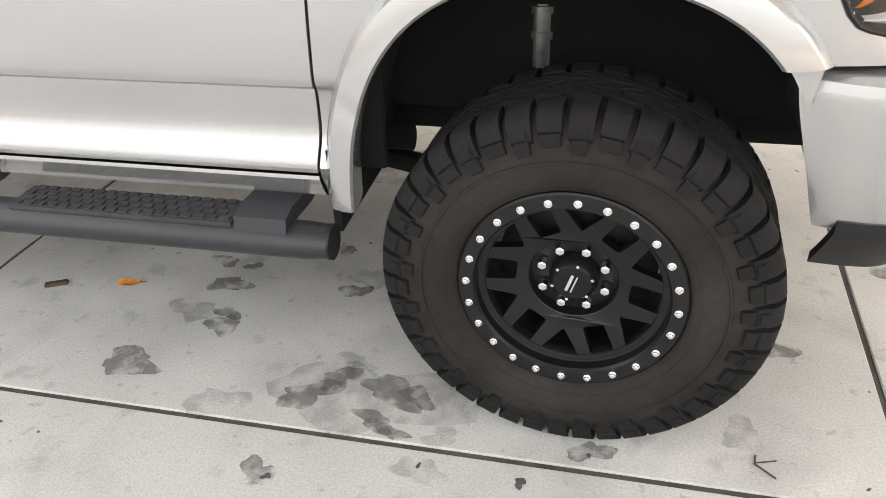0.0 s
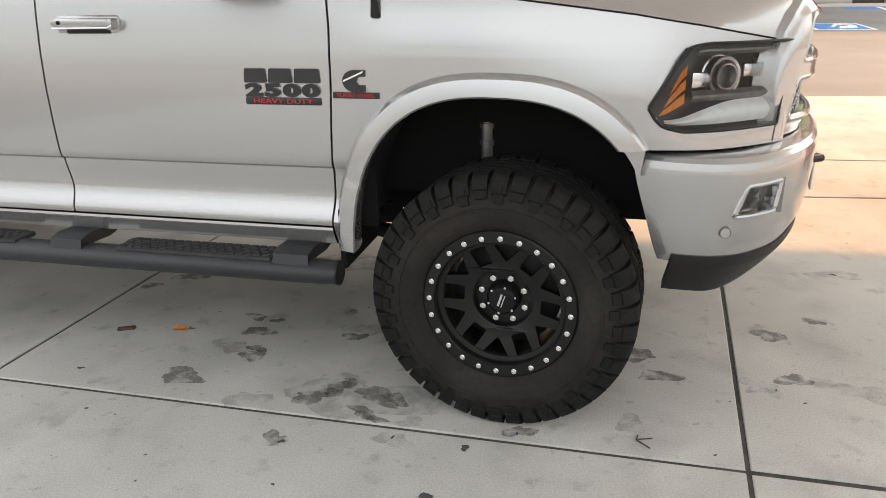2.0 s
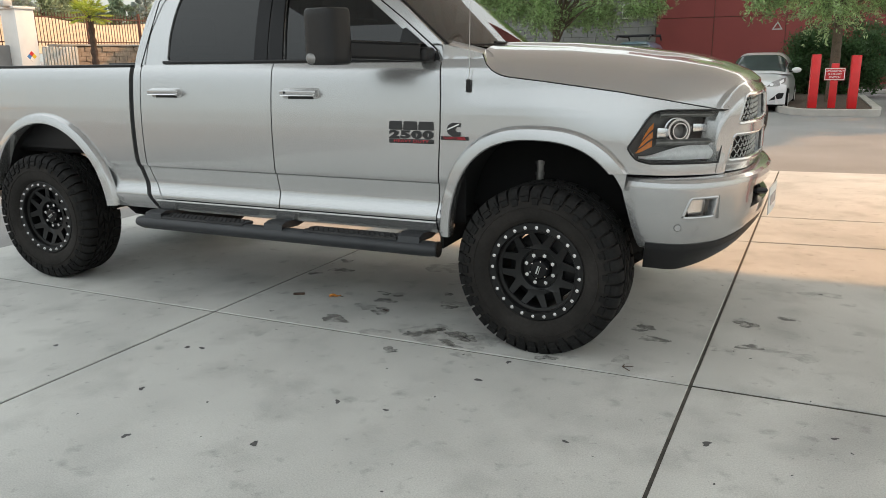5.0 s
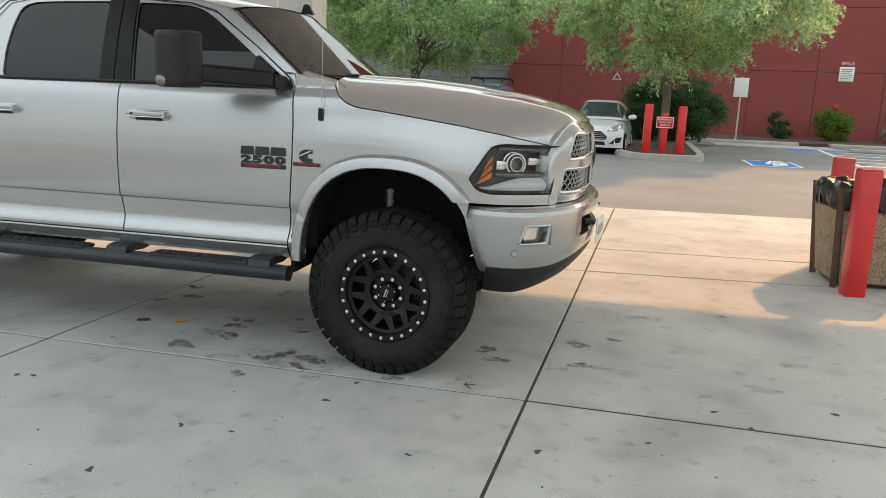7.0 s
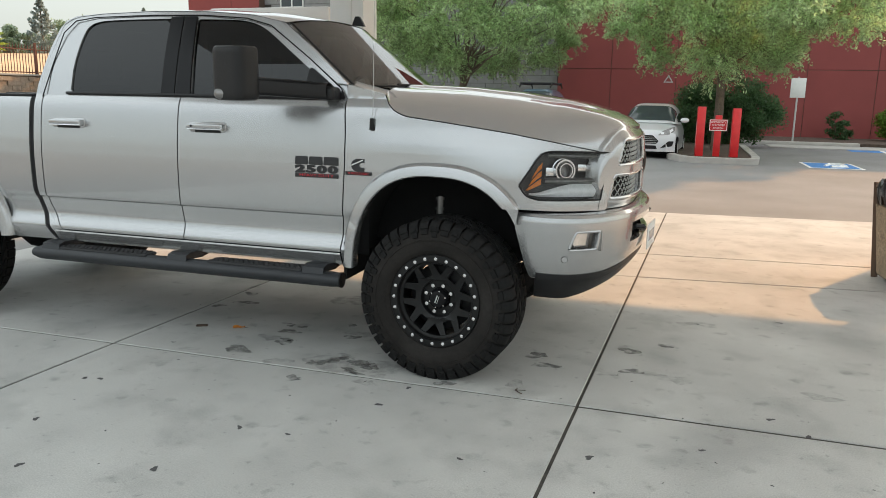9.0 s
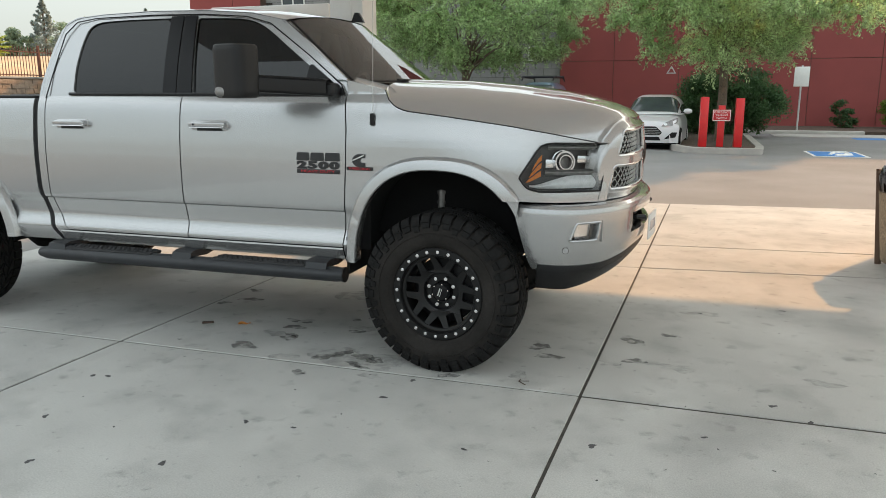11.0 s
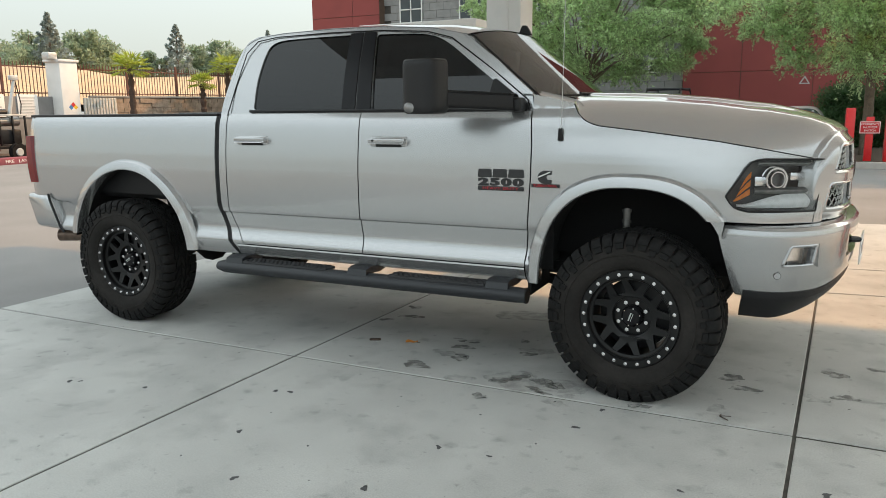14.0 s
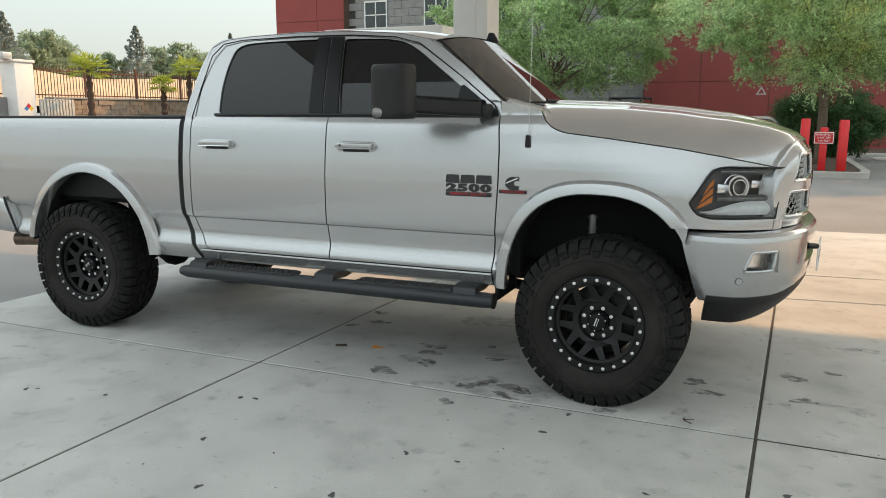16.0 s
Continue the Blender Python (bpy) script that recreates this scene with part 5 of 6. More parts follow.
def tree(loc, label, radii, mid, n, count, size, seed, leaf, trunk_r, fork, group="", lean_to=(0, 0)):
    t = thing("tree", loc, label, "tree", group)
    boughs = crown_clumps((lean_to[0], lean_to[1], mid), radii, n, seed, radii[0] * 0.08, radii[0] * 0.18)
    bm = tube([(0, 0, -0.05), (0.03, 0.02, fork * 0.5), (0.0, 0.05, fork), (lean_to[0] * 0.4, lean_to[1] * 0.4, lerp(fork, mid, 0.7))], trunk_r, 12, None, 0.6)
    rng = random.Random(seed + 1)
    for p, r in boughs[::max(1, n // 26)]:
        s = Vector((0, 0.05, lerp(fork * 0.85, mid, 0.4 * rng.random())))
        k = s.lerp(p, 0.5) + Vector((rng.uniform(-0.3, 0.3), rng.uniform(-0.3, 0.3), 0.25))
        tube([s, s.lerp(k, 0.4) + Vector((rng.uniform(-0.15, 0.15), 0, 0.12)), k, p], trunk_r * 0.24, 6, bm, 0.15)
    part("trunk", bm, BARK, t)
    sprays("crown", boughs, size, count, leaf, t, seed + 2)
    return t


tree((2.36, 20.9, 0.12), "broad feathery green shade tree in a kerbed island", (4.5, 4.0, 2.7), 5.10, 105, 190000, 0.052, 11, LEAF, 0.15, 2.6, "shade trees", (0.3, 0))
tree((-7.4, 26.5, 0.0), "feathery green shade tree before the grey block wall", (4.9, 4.0, 3.1), 5.60, 120, 190000, 0.058, 23, LEAF, 0.20, 2.0, "shade trees", (0.5, 0))


def bush(loc, radii, label, leaf, seed, count, size, n=40):
    b = thing("shrub", loc, label, "shrub")
    clumps = crown_clumps((0, 0, radii[2] * 0.95), radii, n, seed, min(radii) * 0.25, min(radii) * 0.42)
    stems = bmesh.new()
    for p, r in clumps[::5]:
        tube([(p.x * 0.3, p.y * 0.3, -0.02), p * 0.6, p], 0.03, 5, stems, 0.3)
    part("stems", stems, BARK, b)
    leaves("foliage", clumps, size, count, 1.1, leaf, b, seed + 5, 0.0)
    return b


bush((2.72, 25.6, 0.10), (1.95, 1.3, 1.22), "dense dark green clipped shrub behind the island", SHRUBLEAF, 41, 30000, 0.055, 110)
bush((9.7, 31.3, 0.12), (0.80, 0.7, 0.70), "round lime-green shrub at the foot of a red wall", LIMELEAF, 43, 4000, 0.06)
bush((7.7, 31.6, 0.12), (0.55, 0.5, 0.60), "sparse green shrub at the foot of a red wall", SHRUBLEAF, 47, 1800, 0.06, 20)
bush((12.6, 31.2, 0.12), (1.0, 0.7, 0.85), "thin grey-green shrub at the foot of a red wall", HAZEDLEAF, 48, 2000, 0.07, 20)

# ---- red building ----
WALL_Y = 33.0
wall_red = structure("wall_north", box(-4.5, 16.0, WALL_Y + 0.03, WALL_Y + 6.0, -0.1, 13.6), BROWNFRAME, "tall red painted panel wall", "wall")


def panels(parent, xs, zs, y, material):
    for a, b in zip(xs, xs[1:]):
        for c, d in zip(zs, zs[1:]):
            part("panel", box(a + 0.012, b - 0.012, y, y + 0.06, c + 0.012, d - 0.012, 0.008, None, 1), material, parent)


panels(wall_red, [-4.5, -2.0, 0.95, 3.7, 6.44, 9.2, 11.95, 14.0, 16.0], [-0.1, 3.02, 5.75, 9.5, 13.6], WALL_Y, REDWALL)
wall_wing = structure("wall_north_wing", box(16.0, 30, WALL_Y + 0.03, WALL_Y + 0.5, -0.1, 5.75), BROWNFRAME, "lower red painted panel wall", "wall")
panels(wall_wing, [16.0, 19.0, 22.0, 26.0, 30.0], [-0.1, 3.02, 5.75], WALL_Y, REDWALL)
wall_grey = structure("wall_grey_block", box(-20.6, -4.5, WALL_Y + 0.62, WALL_Y + 1.0, -0.1, 9.0), JOINT, "grey concrete block wall with white-framed windows", "wall")
BLOCKS = bmesh.new()
WINS = [(-19.55, 6.15, 1.25, 1.35), (-16.0, 6.15, 1.25, 1.35), (-12.4, 6.15, 1.25, 1.35), (-13.4, 3.1, 0.66, 0.56), (-9.45, 5.0, 0.62, 0.75), (-7.98, 3.10, 0.66, 0.56), (-6.12, 3.15, 0.66, 0.56)]
row = 0
z = -0.1
while z < 8.9:
    x = -20.6 + (0.4 if row % 2 else 0)
    while x < -4.52:
        w = min(0.8, -4.52 - x)
        if w > 0.1:
            box(x + 0.008, x + w - 0.008, WALL_Y + 0.56, WALL_Y + 0.64, z + 0.008, z + 0.392, 0, BLOCKS)
        x += 0.8
    z += 0.4
    row += 1
tagged(part("block_courses", BLOCKS, BLOCK, wall_grey, "", 0), kind="stuff")
PANE = mat("dark_window_pane", (0.05, 0.06, 0.065), 0.12, vary=0.1, scale=3)
for a, b, c, d in WINS:
    win = part("window", box(a - 0.05, a + c + 0.05, WALL_Y + 0.52, WALL_Y + 0.60, b - 0.05, b + d + 0.05), PANE, wall_grey, "small window with white bars")
    bars = box(a - 0.06, a + c + 0.06, WALL_Y + 0.48, WALL_Y + 0.54, b - 0.06, b + 0.02)
    box(a - 0.06, a + c + 0.06, WALL_Y + 0.48, WALL_Y + 0.54, b + d - 0.02, b + d + 0.06, 0, bars)
    for x in (a - 0.06, a + c / 2 - 0.03, a + c):
        box(x, x + 0.06, WALL_Y + 0.485, WALL_Y + 0.535, b, b + d, 0, bars)
    box(a, a + c, WALL_Y + 0.485, WALL_Y + 0.535, b + d / 2 - 0.03, b + d / 2 + 0.03, 0, bars)
    part("window_frame", bars, WHITEPAINT, win)
tower = structure("wall_red_tower", box(-25.0, -20.6, WALL_Y + 0.03, WALL_Y + 4.0, -0.1, 11.0), BROWNFRAME, "red panelled corner tower of the building", "wall")
panels(tower, [-25.0, -22.3, -20.6], [-0.1, 3.0, 6.6, 8.4, 11.0], WALL_Y, REDWALL)

# sign and small fittings on the red wall
spill = thing("wall_sign", (10.40, WALL_Y - 0.01, 2.65), "white spill notice board on a red wall", "sign")
part("board", box(-0.30, 0.30, -0.02, 0.0, 0.0, 0.62, 0.005), SIGNWHITE, spill)
words("SPILLS", 0.20, SIGNWHITE, "heading", spill, pose(0.0, -0.012, 0.76, 90), 0.004, "white heading", 1.0)
for k in range(6):
    part("text_bar", box(-0.24, 0.24 - 0.05 * (k % 3), -0.024, -0.019, 0.50 - 0.08 * k, 0.53 - 0.08 * k), GREYWALL, spill)
bell = thing("fire_alarm", (10.15, WALL_Y, 1.55), "small red alarm box on the wall", "alarm")
part("body", box(-0.09, 0.09, -0.07, 0.0, -0.1, 0.1, 0.01), SIGNRED, bell)
tri = thing("warning_plate", (0.62, WALL_Y, 2.42), "small pale triangular plate on the red wall", "sign")
part("plate", plate([(-0.22, 0), (0.22, 0), (0.0, 0.36)], [[(-0.14, 0.045), (0.0, 0.27), (0.14, 0.045)]], lambda a, b: (a, -0.012, b), Vector((0, 0.01, 0))), PALEMETAL, tri)

# ---- planting strip, kerbs and island ----
verge = structure("verge", box(-30, 24, 28.2, WALL_Y + 0.02, -0.02, 0.115), MULCH, "dark mulch planting strip along the wall", "planting bed")
kerb = structure("kerb", box(-30, 7.8, 27.85, 28.2, -0.02, 0.14, 0.02), KERB, "pale concrete kerb before the planting strip", "kerb")
structure("kerb_east", box(8.9, 24, 27.7, 28.2, -0.02, 0.14, 0.02), KERB, "pale concrete kerb before the planting strip", "kerb")
footpath = structure("footpath", box(4.5, 8.8, 26.0, 27.85, -0.02, 0.02, 0.005), KERB, "pale concrete strip by the parking bays", "pavement")
island_line = rounded([(0.95, 18.4), (1.45, 17.2), (3.30, 17.2), (3.42, 18.2), (3.55, 28.0), (1.05, 28.0)], [0.5, 0.5, 0.3, 0.2, 0.1, 0.1], 6)
island_in = rounded([(1.15, 18.5), (1.57, 17.42), (3.12, 17.42), (3.22, 18.3), (3.35, 27.8), (1.25, 27.8)], [0.45, 0.45, 0.3, 0.2, 0.1, 0.1], 6)
island = structure("island_kerb", plate(island_line, [island_in], lambda a, b: (a, b, -0.01), Vector((0, 0, 0.16))), KERB, "rounded concrete kerb round a tree island", "kerb")
structure("island_bed", plate(island_in, [], lambda a, b: (a, b, -0.01), Vector((0, 0, 0.13))), MULCH, "brown mulch in the tree island", "planting bed")


def bollard(loc, h, turn, label, group, w=0.2):
    b = thing("bollard", loc, label, "bollard", group, turn)
    post = box(-w / 2, w / 2, -w / 2, w / 2, 0, h, 0.012)
    part("post", post, REDPAINT, b)
    part("cap", box(-w / 2 + 0.006, w / 2 - 0.006, -w / 2 + 0.006, w / 2 - 0.006, h - 0.002, h + 0.008, 0.004), REDPAINT, b)
    return b


for x, h, w in ((1.82, 1.34, 0.21), (2.73, 1.31, 0.21)):
    bollard((x, 18.15, 0.12), h, 6, "square red steel bollard in the tree island", "island bollards", w)
post = thing("shutoff_post", (2.28, 18.25, 0.12), "short red post with an emergency shut-off sign", "sign post")
part("post", box(-0.09, 0.09, -0.09, 0.09, 0, 1.12, 0.01), REDPAINT, post)
plate_ob = part("sign_plate", box(-0.235, 0.235, -0.115, -0.095, 0.70, 1.01, 0.004), SIGNRED, post, "red and white notice plate")
part("sign_border", plate([(-0.228, 0.707), (0.228, 0.707), (0.228, 1.003), (-0.228, 1.003)], [[(-0.212, 0.723), (0.212, 0.723), (0.212, 0.987), (-0.212, 0.987)]], lambda a, b: (a, -0.119, b), Vector((0, 0.003, 0))), SIGNWHITE, post)
for k, line in enumerate(("EMERGENCY", "SHUT-OFF", "SWITCH")):
    words(line, 0.070, SIGNWHITE, "sign_lettering", post, pose(0, -0.118, 0.935 - 0.080 * k, 90), 0.002, "", 1.0)
sp = thing("parking_sign", (5.55, 28.6, 0.1), "small white parking sign on a thin grey pole", "sign")
part("pole", cyl(0.035, 0.035, 2.5, 10), PALEMETAL, sp)
part("plate", box(-0.27, 0.27, -0.05, -0.03, 1.70, 2.45, 0.01), SIGNWHITE, sp)

# road markings
bay = structure("parking_symbol", box(4.6, 5.75, 17.3, 19.0, -0.012, -0.0085), BLUEPAINT, "worn blue accessible-parking symbol on asphalt", "road marking")
border = plate([(4.52, 17.2), (5.83, 17.2), (5.83, 19.1), (4.52, 19.1)], [[(4.6, 17.3), (5.75, 17.3), (5.75, 19.0), (4.6, 19.0)]], lambda a, b: (a, b, -0.012), Vector((0, 0, 0.004)))
tube([(5.0, 17.9, -0.009), (5.2, 18.5, -0.009), (5.5, 18.6, -0.009), (5.5, 17.8, -0.009), (5.1, 17.6, -0.009)], 0.05, 4, border)
structure("symbol_border", border, ROADWHITE, "worn white border of the parking symbol", "road marking")
lines = bmesh.new()
for k in range(6):
    plate([(7.6 + 0.1 * k, 19.0 + 1.5 * k), (13.5, 18.3 + 1.5 * k), (13.5, 18.45 + 1.5 * k), (7.6 + 0.1 * k, 19.15 + 1.5 * k)], [], lambda a, b: (a, b, -0.012), Vector((0, 0, 0.004)), lines)
plate([(7.5, 18.8), (7.65, 18.8), (8.25, 26.6), (8.1, 26.6)], [], lambda a, b: (a, b, -0.012), Vector((0, 0, 0.0045)), lines)
structure("bay_lines", lines, ROADWHITE, "white parking bay lines on asphalt", "road marking")
structure("ramp_paint", box(7.0, 8.6, 25.0, 26.0, -0.012, -0.008), BLUEPAINT, "worn blue paint at the ramp", "road marking")
stop = thing("wheel_stop", (9.9, 25.5, -0.01), "concrete parking wheel stop", "wheel stop")
part("block", box(-0.9, 0.9, -0.09, 0.09, 0, 0.13, 0.03), KERB, stop)


# ---- parked cars ----
def small_car(loc, turn, paint, label, rack=False, tall=1.0):
    c = thing("parked_car", loc, label, "car", "", turn)
    c.scale = (1.0, 1.0, tall)

    def shell(u, v):
        y = lerp(0, 4.0, u)
        top = curve([(0, 0.55), (0.08, 0.70), (0.25, 0.80), (0.9, 0.95), (1.1, 1.0), (3.6, 1.02), (3.9, 0.98), (4.0, 0.80)], y)
        w = curve([(0, 0.60), (0.12, 0.72), (0.4, 0.82), (0.9, 0.86), (3.2, 0.86), (3.8, 0.80), (4.0, 0.70)], y)
        a = v * math.pi
        cx, sx = math.cos(a), math.sin(a)
        return (w * math.copysign(abs(cx) ** 0.38, cx), y, 0.20 + (top - 0.20) * abs(sx) ** 0.42)
    part("body", grid(44, 44, shell), paint, c)
    nose_y = lambda a, b: 0.02 - 0.05 * math.sin(math.pi * min(1, max(0, (b - 0.2) / 0.65))) + 0.34 * max(0.0, abs(a) - 0.25) ** 2 + 0.10 * max(0.0, b - 0.62)
    part("front", grid(30, 12, lambda u, v: (lambda a, b: (a, nose_y(a, b), b))(lerp(-0.84, 0.84, u), lerp(0.20, 0.80, v) - 0.10 * abs(2 * u - 1) ** 3 * v)), paint, c)

    def cabin(u, v, o=0.0):
        y = lerp(0.95, 3.85, u)
        top = curve([(0.95, 0.98), (1.35, 1.24), (1.75, 1.45), (2.1, 1.53), (2.6, 1.54), (3.2, 1.50), (3.6, 1.38), (3.85, 1.0)], y)
        a = v * math.pi
        cx, sx = math.cos(a), math.sin(a)
        h = abs(sx) ** 0.5
        w = lerp(0.82, 0.62, h) + o
        return (w * math.copysign(abs(cx) ** 0.3, cx), y - o, 0.95 + (top - 0.95) * h + o)
    part("cabin", grid(40, 44, cabin), paint, c)
    part("windscreen", grid(16, 20, lambda u, v: cabin(lerp(0.035, 0.285, u), lerp(0.10, 0.90, v), 0.012)), PANE, c)
    for s in (-1, 1):
        part("side_glass", grid(20, 4, lambda u, v: (lambda p: (p[0] * s, p[1], p[2]))(cabin(lerp(0.17, 0.80, u), lerp(0.008, 0.075, v), 0.010))), PANE, c)
        lamp = rounded([(0.36, 0.66), (0.66, 0.68), (0.80, 0.78), (0.80, 0.90), (0.70, 0.88), (0.48, 0.78)], 0.03)
        lit = part("headlamp", plate(lamp, [], lambda a, b: (s * a, nose_y(a, b) - 0.02 + 0.25 * max(0.0, a - 0.6), b), Vector((0, 0.05, 0))), GREYMETAL, c, "clear swept headlamp")
        part("lamp_bulb", plate([(0.48 + 0.05 * math.cos(q), 0.72 + 0.035 * math.sin(q)) for q in [k * math.tau / 14 for k in range(14)]], [], lambda a, b: (s * a, nose_y(a, b) - 0.026, b), Vector((0, 0.01, 0))), LIGHTBAR, lit)
        part("lamp_bulb", plate([(0.68, 0.73), (0.76, 0.79), (0.75, 0.86), (0.66, 0.80)], [], lambda a, b: (s * a, nose_y(a, b) - 0.026 + 0.25 * max(0.0, a - 0.6), b), Vector((0, 0.01, 0))), LIGHTBAR, lit)
        part("fog_recess", plate(rounded([(0.44, 0.30), (0.76, 0.36), (0.80, 0.50), (0.66, 0.50)], 0.02), [], lambda a, b: (s * a, nose_y(a, b) - 0.012, b), Vector((0, 0.05, 0))), BLACKPLASTIC, c)
        part("door_mirror", moved(ball(1, Matrix.Diagonal((0.13, 0.07, 0.08, 1))), Matrix.Translation((s * 0.97, 1.35, 1.06))), paint, c)
        part("mirror_stalk", box(min(s * 0.78, s * 0.90), max(s * 0.78, s * 0.90), 1.32, 1.38, 1.00, 1.04, 0.01), BLACKPLASTIC, c)
        for y in (0.72, 3.2):
            wbm = cyl(0.31, 0.31, 0.2, 28, Matrix.Translation((s * 0.87 - 0.1 * s - 0.1, y, 0.30)) @ pose(0, 0, 0, 0, 90, 0), None, 0.02)
            tyre = part("wheel", wbm, RUBBER, c)
            part("hubcap", cyl(0.19, 0.17, 0.02, 20, Matrix.Translation((s * 0.875 - (0.02 if s > 0 else 0), y, 0.30)) @ pose(0, 0, 0, 0, 90, 0)), PALEMETAL, tyre)
    g = part("grille", plate(rounded([(-0.40, 0.50), (-0.34, 0.42), (0.34, 0.42), (0.40, 0.50), (0.22, 0.66), (-0.22, 0.66)], 0.03), [], lambda a, b: (a, nose_y(a, b) - 0.012, b), Vector((0, 0.05, 0))), BLACKPLASTIC, c)
    for k in range(4):
        half = curve([(0.42, 0.34), (0.50, 0.38), (0.66, 0.22)], 0.455 + 0.05 * k) - 0.02
        part("grille_bar", box(-half, half, -0.052, -0.035, 0.450 + 0.05 * k, 0.460 + 0.05 * k), PALEMETAL, g)
    part("lower_grille", plate(rounded([(-0.36, 0.27), (0.36, 0.27), (0.32, 0.37), (-0.32, 0.37)], 0.02), [], lambda a, b: (a, nose_y(a, b) - 0.012, b), Vector((0, 0.05, 0))), BLACKPLASTIC, c)
    part("underside", box(-0.78, 0.78, 0.15, 3.85, 0.14, 0.25), BLACKBODY, c)
    if rack:
        for s in (-1, 1):
            part("roof_rail", tube([(s * 0.55, 1.7, 1.58), (s * 0.55, 1.85, 1.66), (s * 0.55, 3.2, 1.66), (s * 0.55, 3.35, 1.56)], 0.025, 6), BLACKPLASTIC, c)
        for y in (2.0, 3.0):
            part("roof_bar", tube([(-0.62, y, 1.68), (0.62, y, 1.68)], 0.03, 6), BLACKPLASTIC, c)
    return c


small_car((0.34, 18.3, -0.012), -4, CARWHITE, "white parked hatchback facing the forecourt")
small_car((-3.75, 20.6, -0.012), -5, CARBLUE, "dark blue parked car with a black roof rack", True, 1.27)

# ---- bin and bollards by the pavement ----
bin_ob = thing("litter_bin", (3.47, 3.62, 0), "square pebble-sided litter bin with a black bag", "litter bin", "", 4)
lower, upper = 0.30, 0.36
core = bmesh.new()
grid(4, 1, lambda u, v: (lambda k, s: (s * (1 if k in (0, 3) else -1), s * (1 if k in (0, 1) else -1), lerp(0.03, 0.88, v)))(round(u * 4) % 4, lerp(lower, upper, v) - 0.02), None, core, True)
part("liner", core, BROWNFRAME, bin_ob)
for k in range(4):
    m = pose(0, 0, 0, 0, 0, 90 * k)
    pan = grid(6, 8, lambda u, v: (lerp(-1, 1, u) * (lerp(lower, upper, v) - 0.04), -lerp(lower, upper, v), lerp(0.05, 0.70, v)))
    fold(pan, Vector((0, 0.03, 0)))
    part("pebble_panel", pan, PEBBLE, bin_ob, "", 30, m)
    post_bm = tube([(-lower, -lower, 0.0), (-upper, -upper, 0.90)], 0.030, 4)
    part("corner_post", post_bm, BROWNFRAME, bin_ob, "", 0, m)
    part("rim_rail", box(-upper, upper, -upper - 0.015, -upper + 0.03, 0.86, 0.90, 0.006), BROWNFRAME, bin_ob, "", 30, m)
rng = random.Random(5)
ruff = [0.03 * rng.uniform(-1, 1) for _ in range(64)]


def bag(u, v):
    a = u * math.tau
    c, s = math.cos(a), math.sin(a)
    k = (abs(c) ** 6 + abs(s) ** 6) ** (-1 / 6)
    w = ruff[round(u * 64) % 64]
    r, z = [(0.25, 0.80), (0.33, 0.93 + w), (0.375, 0.935 + w * 0.6), (0.395, 0.87 + w), (0.385 + w * 0.5, 0.74 + 2.2 * w)][round(v * 4)]
    return (r * k * c, r * k * s, z)


part("bin_bag", grid(64, 4, bag, None, None, True), BAG, bin_ob, "crumpled black bin bag", 60)
part("bag_bottom", cyl(0.27, 0.27, 0.01, 20, Matrix.Translation((0, 0, 0.79))), BAG, bin_ob)
bollard((3.275, 3.03, 0), 1.09, 8, "square red steel bollard beside a litter bin", "bin bollards", 0.165)
bollard((3.42, 4.40, 0), 1.09, 8, "square red steel bollard beside a litter bin", "bin bollards", 0.165)
pail = thing("squeegee_bucket", (4.02, 3.75, 0), "yellow plastic windscreen-wash bucket stand", "bucket stand")
part("stand", box(-0.13, 0.13, -0.13, 0.13, 0, 0.62, 0.03), YELLOW, pail)
part("bucket", cyl(0.12, 0.15, 0.26, 20, Matrix.Translation((0, 0, 0.62)), None, 0.01), YELLOW, pail)
part("wash_water", cyl(0.13, 0.13, 0.01, 20, Matrix.Translation((0, 0, 0.84))), BLACKPLASTIC, pail)

# ---- fuel dispenser behind the cab ----
pump = thing("fuel_dispenser", (-3.55, 4.75, 0), "pale fuel dispenser with an overhanging white top", "fuel pump")
part("plinth", box(-0.75, 0.75, -0.38, 0.38, 0, 0.15, 0.02), KERB, pump)
part("cabinet", box(-0.5, 0.5, -0.25, 0.25, 0.15, 2.0, 0.02), PALEMETAL, pump)
part("front_panel", box(-0.46, 0.46, -0.27, -0.25, 0.5, 1.7, 0.01), SIGNRED, pump)
part("screen", box(-0.2, 0.2, -0.28, -0.27, 1.3, 1.55, 0.005), BLACKPLASTIC, pump)
for s in (-1, 1):
    part("top_support", box(s * 0.45 - 0.05, s * 0.45 + 0.05, -0.2, 0.2, 2.0, 2.45), PALEMETAL, pump)
part("top", box(-0.80, 0.80, -0.42, 0.42, 2.43, 2.63, 0.015), WHITEPAINT, pump)

# ---- yard behind the bed: low wall, fence, palms and dry slope ----
WX = -26.0
low_wall = structure("wall_low_grey", box(WX, WX + 0.25, 6.0, 16.4, -0.1, 2.20, 0.01), GREYWALL, "low grey block yard wall", "wall")
retaining = structure("wall_retaining", box(WX - 0.4, WX, 18.6, 46.0, -0.1, 2.18, 0.02), TANBLOCK, "tan split-face retaining wall", "wall")
stones = bmesh.new()
rng = random.Random(9)
for k in range(11):
    y = 18.65 + (0.22 if k % 2 else 0)
    while y < 45.8:
        d = rng.uniform(0.0, 0.05)
        box(WX - 0.02, WX + 0.03 + d, y, y + 0.43, 0.2 * k - 0.04, 0.2 * k + 0.15, 0, stones)
        y += 0.45
tagged(part("split_blocks", stones, TANBLOCK, retaining, "", 0), kind="stuff")
capping = structure("wall_capping", box(WX - 0.45, WX + 0.10, 18.6, 46.0, 2.18, 2.26, 0.01), KERB, "pale capping on the retaining wall", "trim")
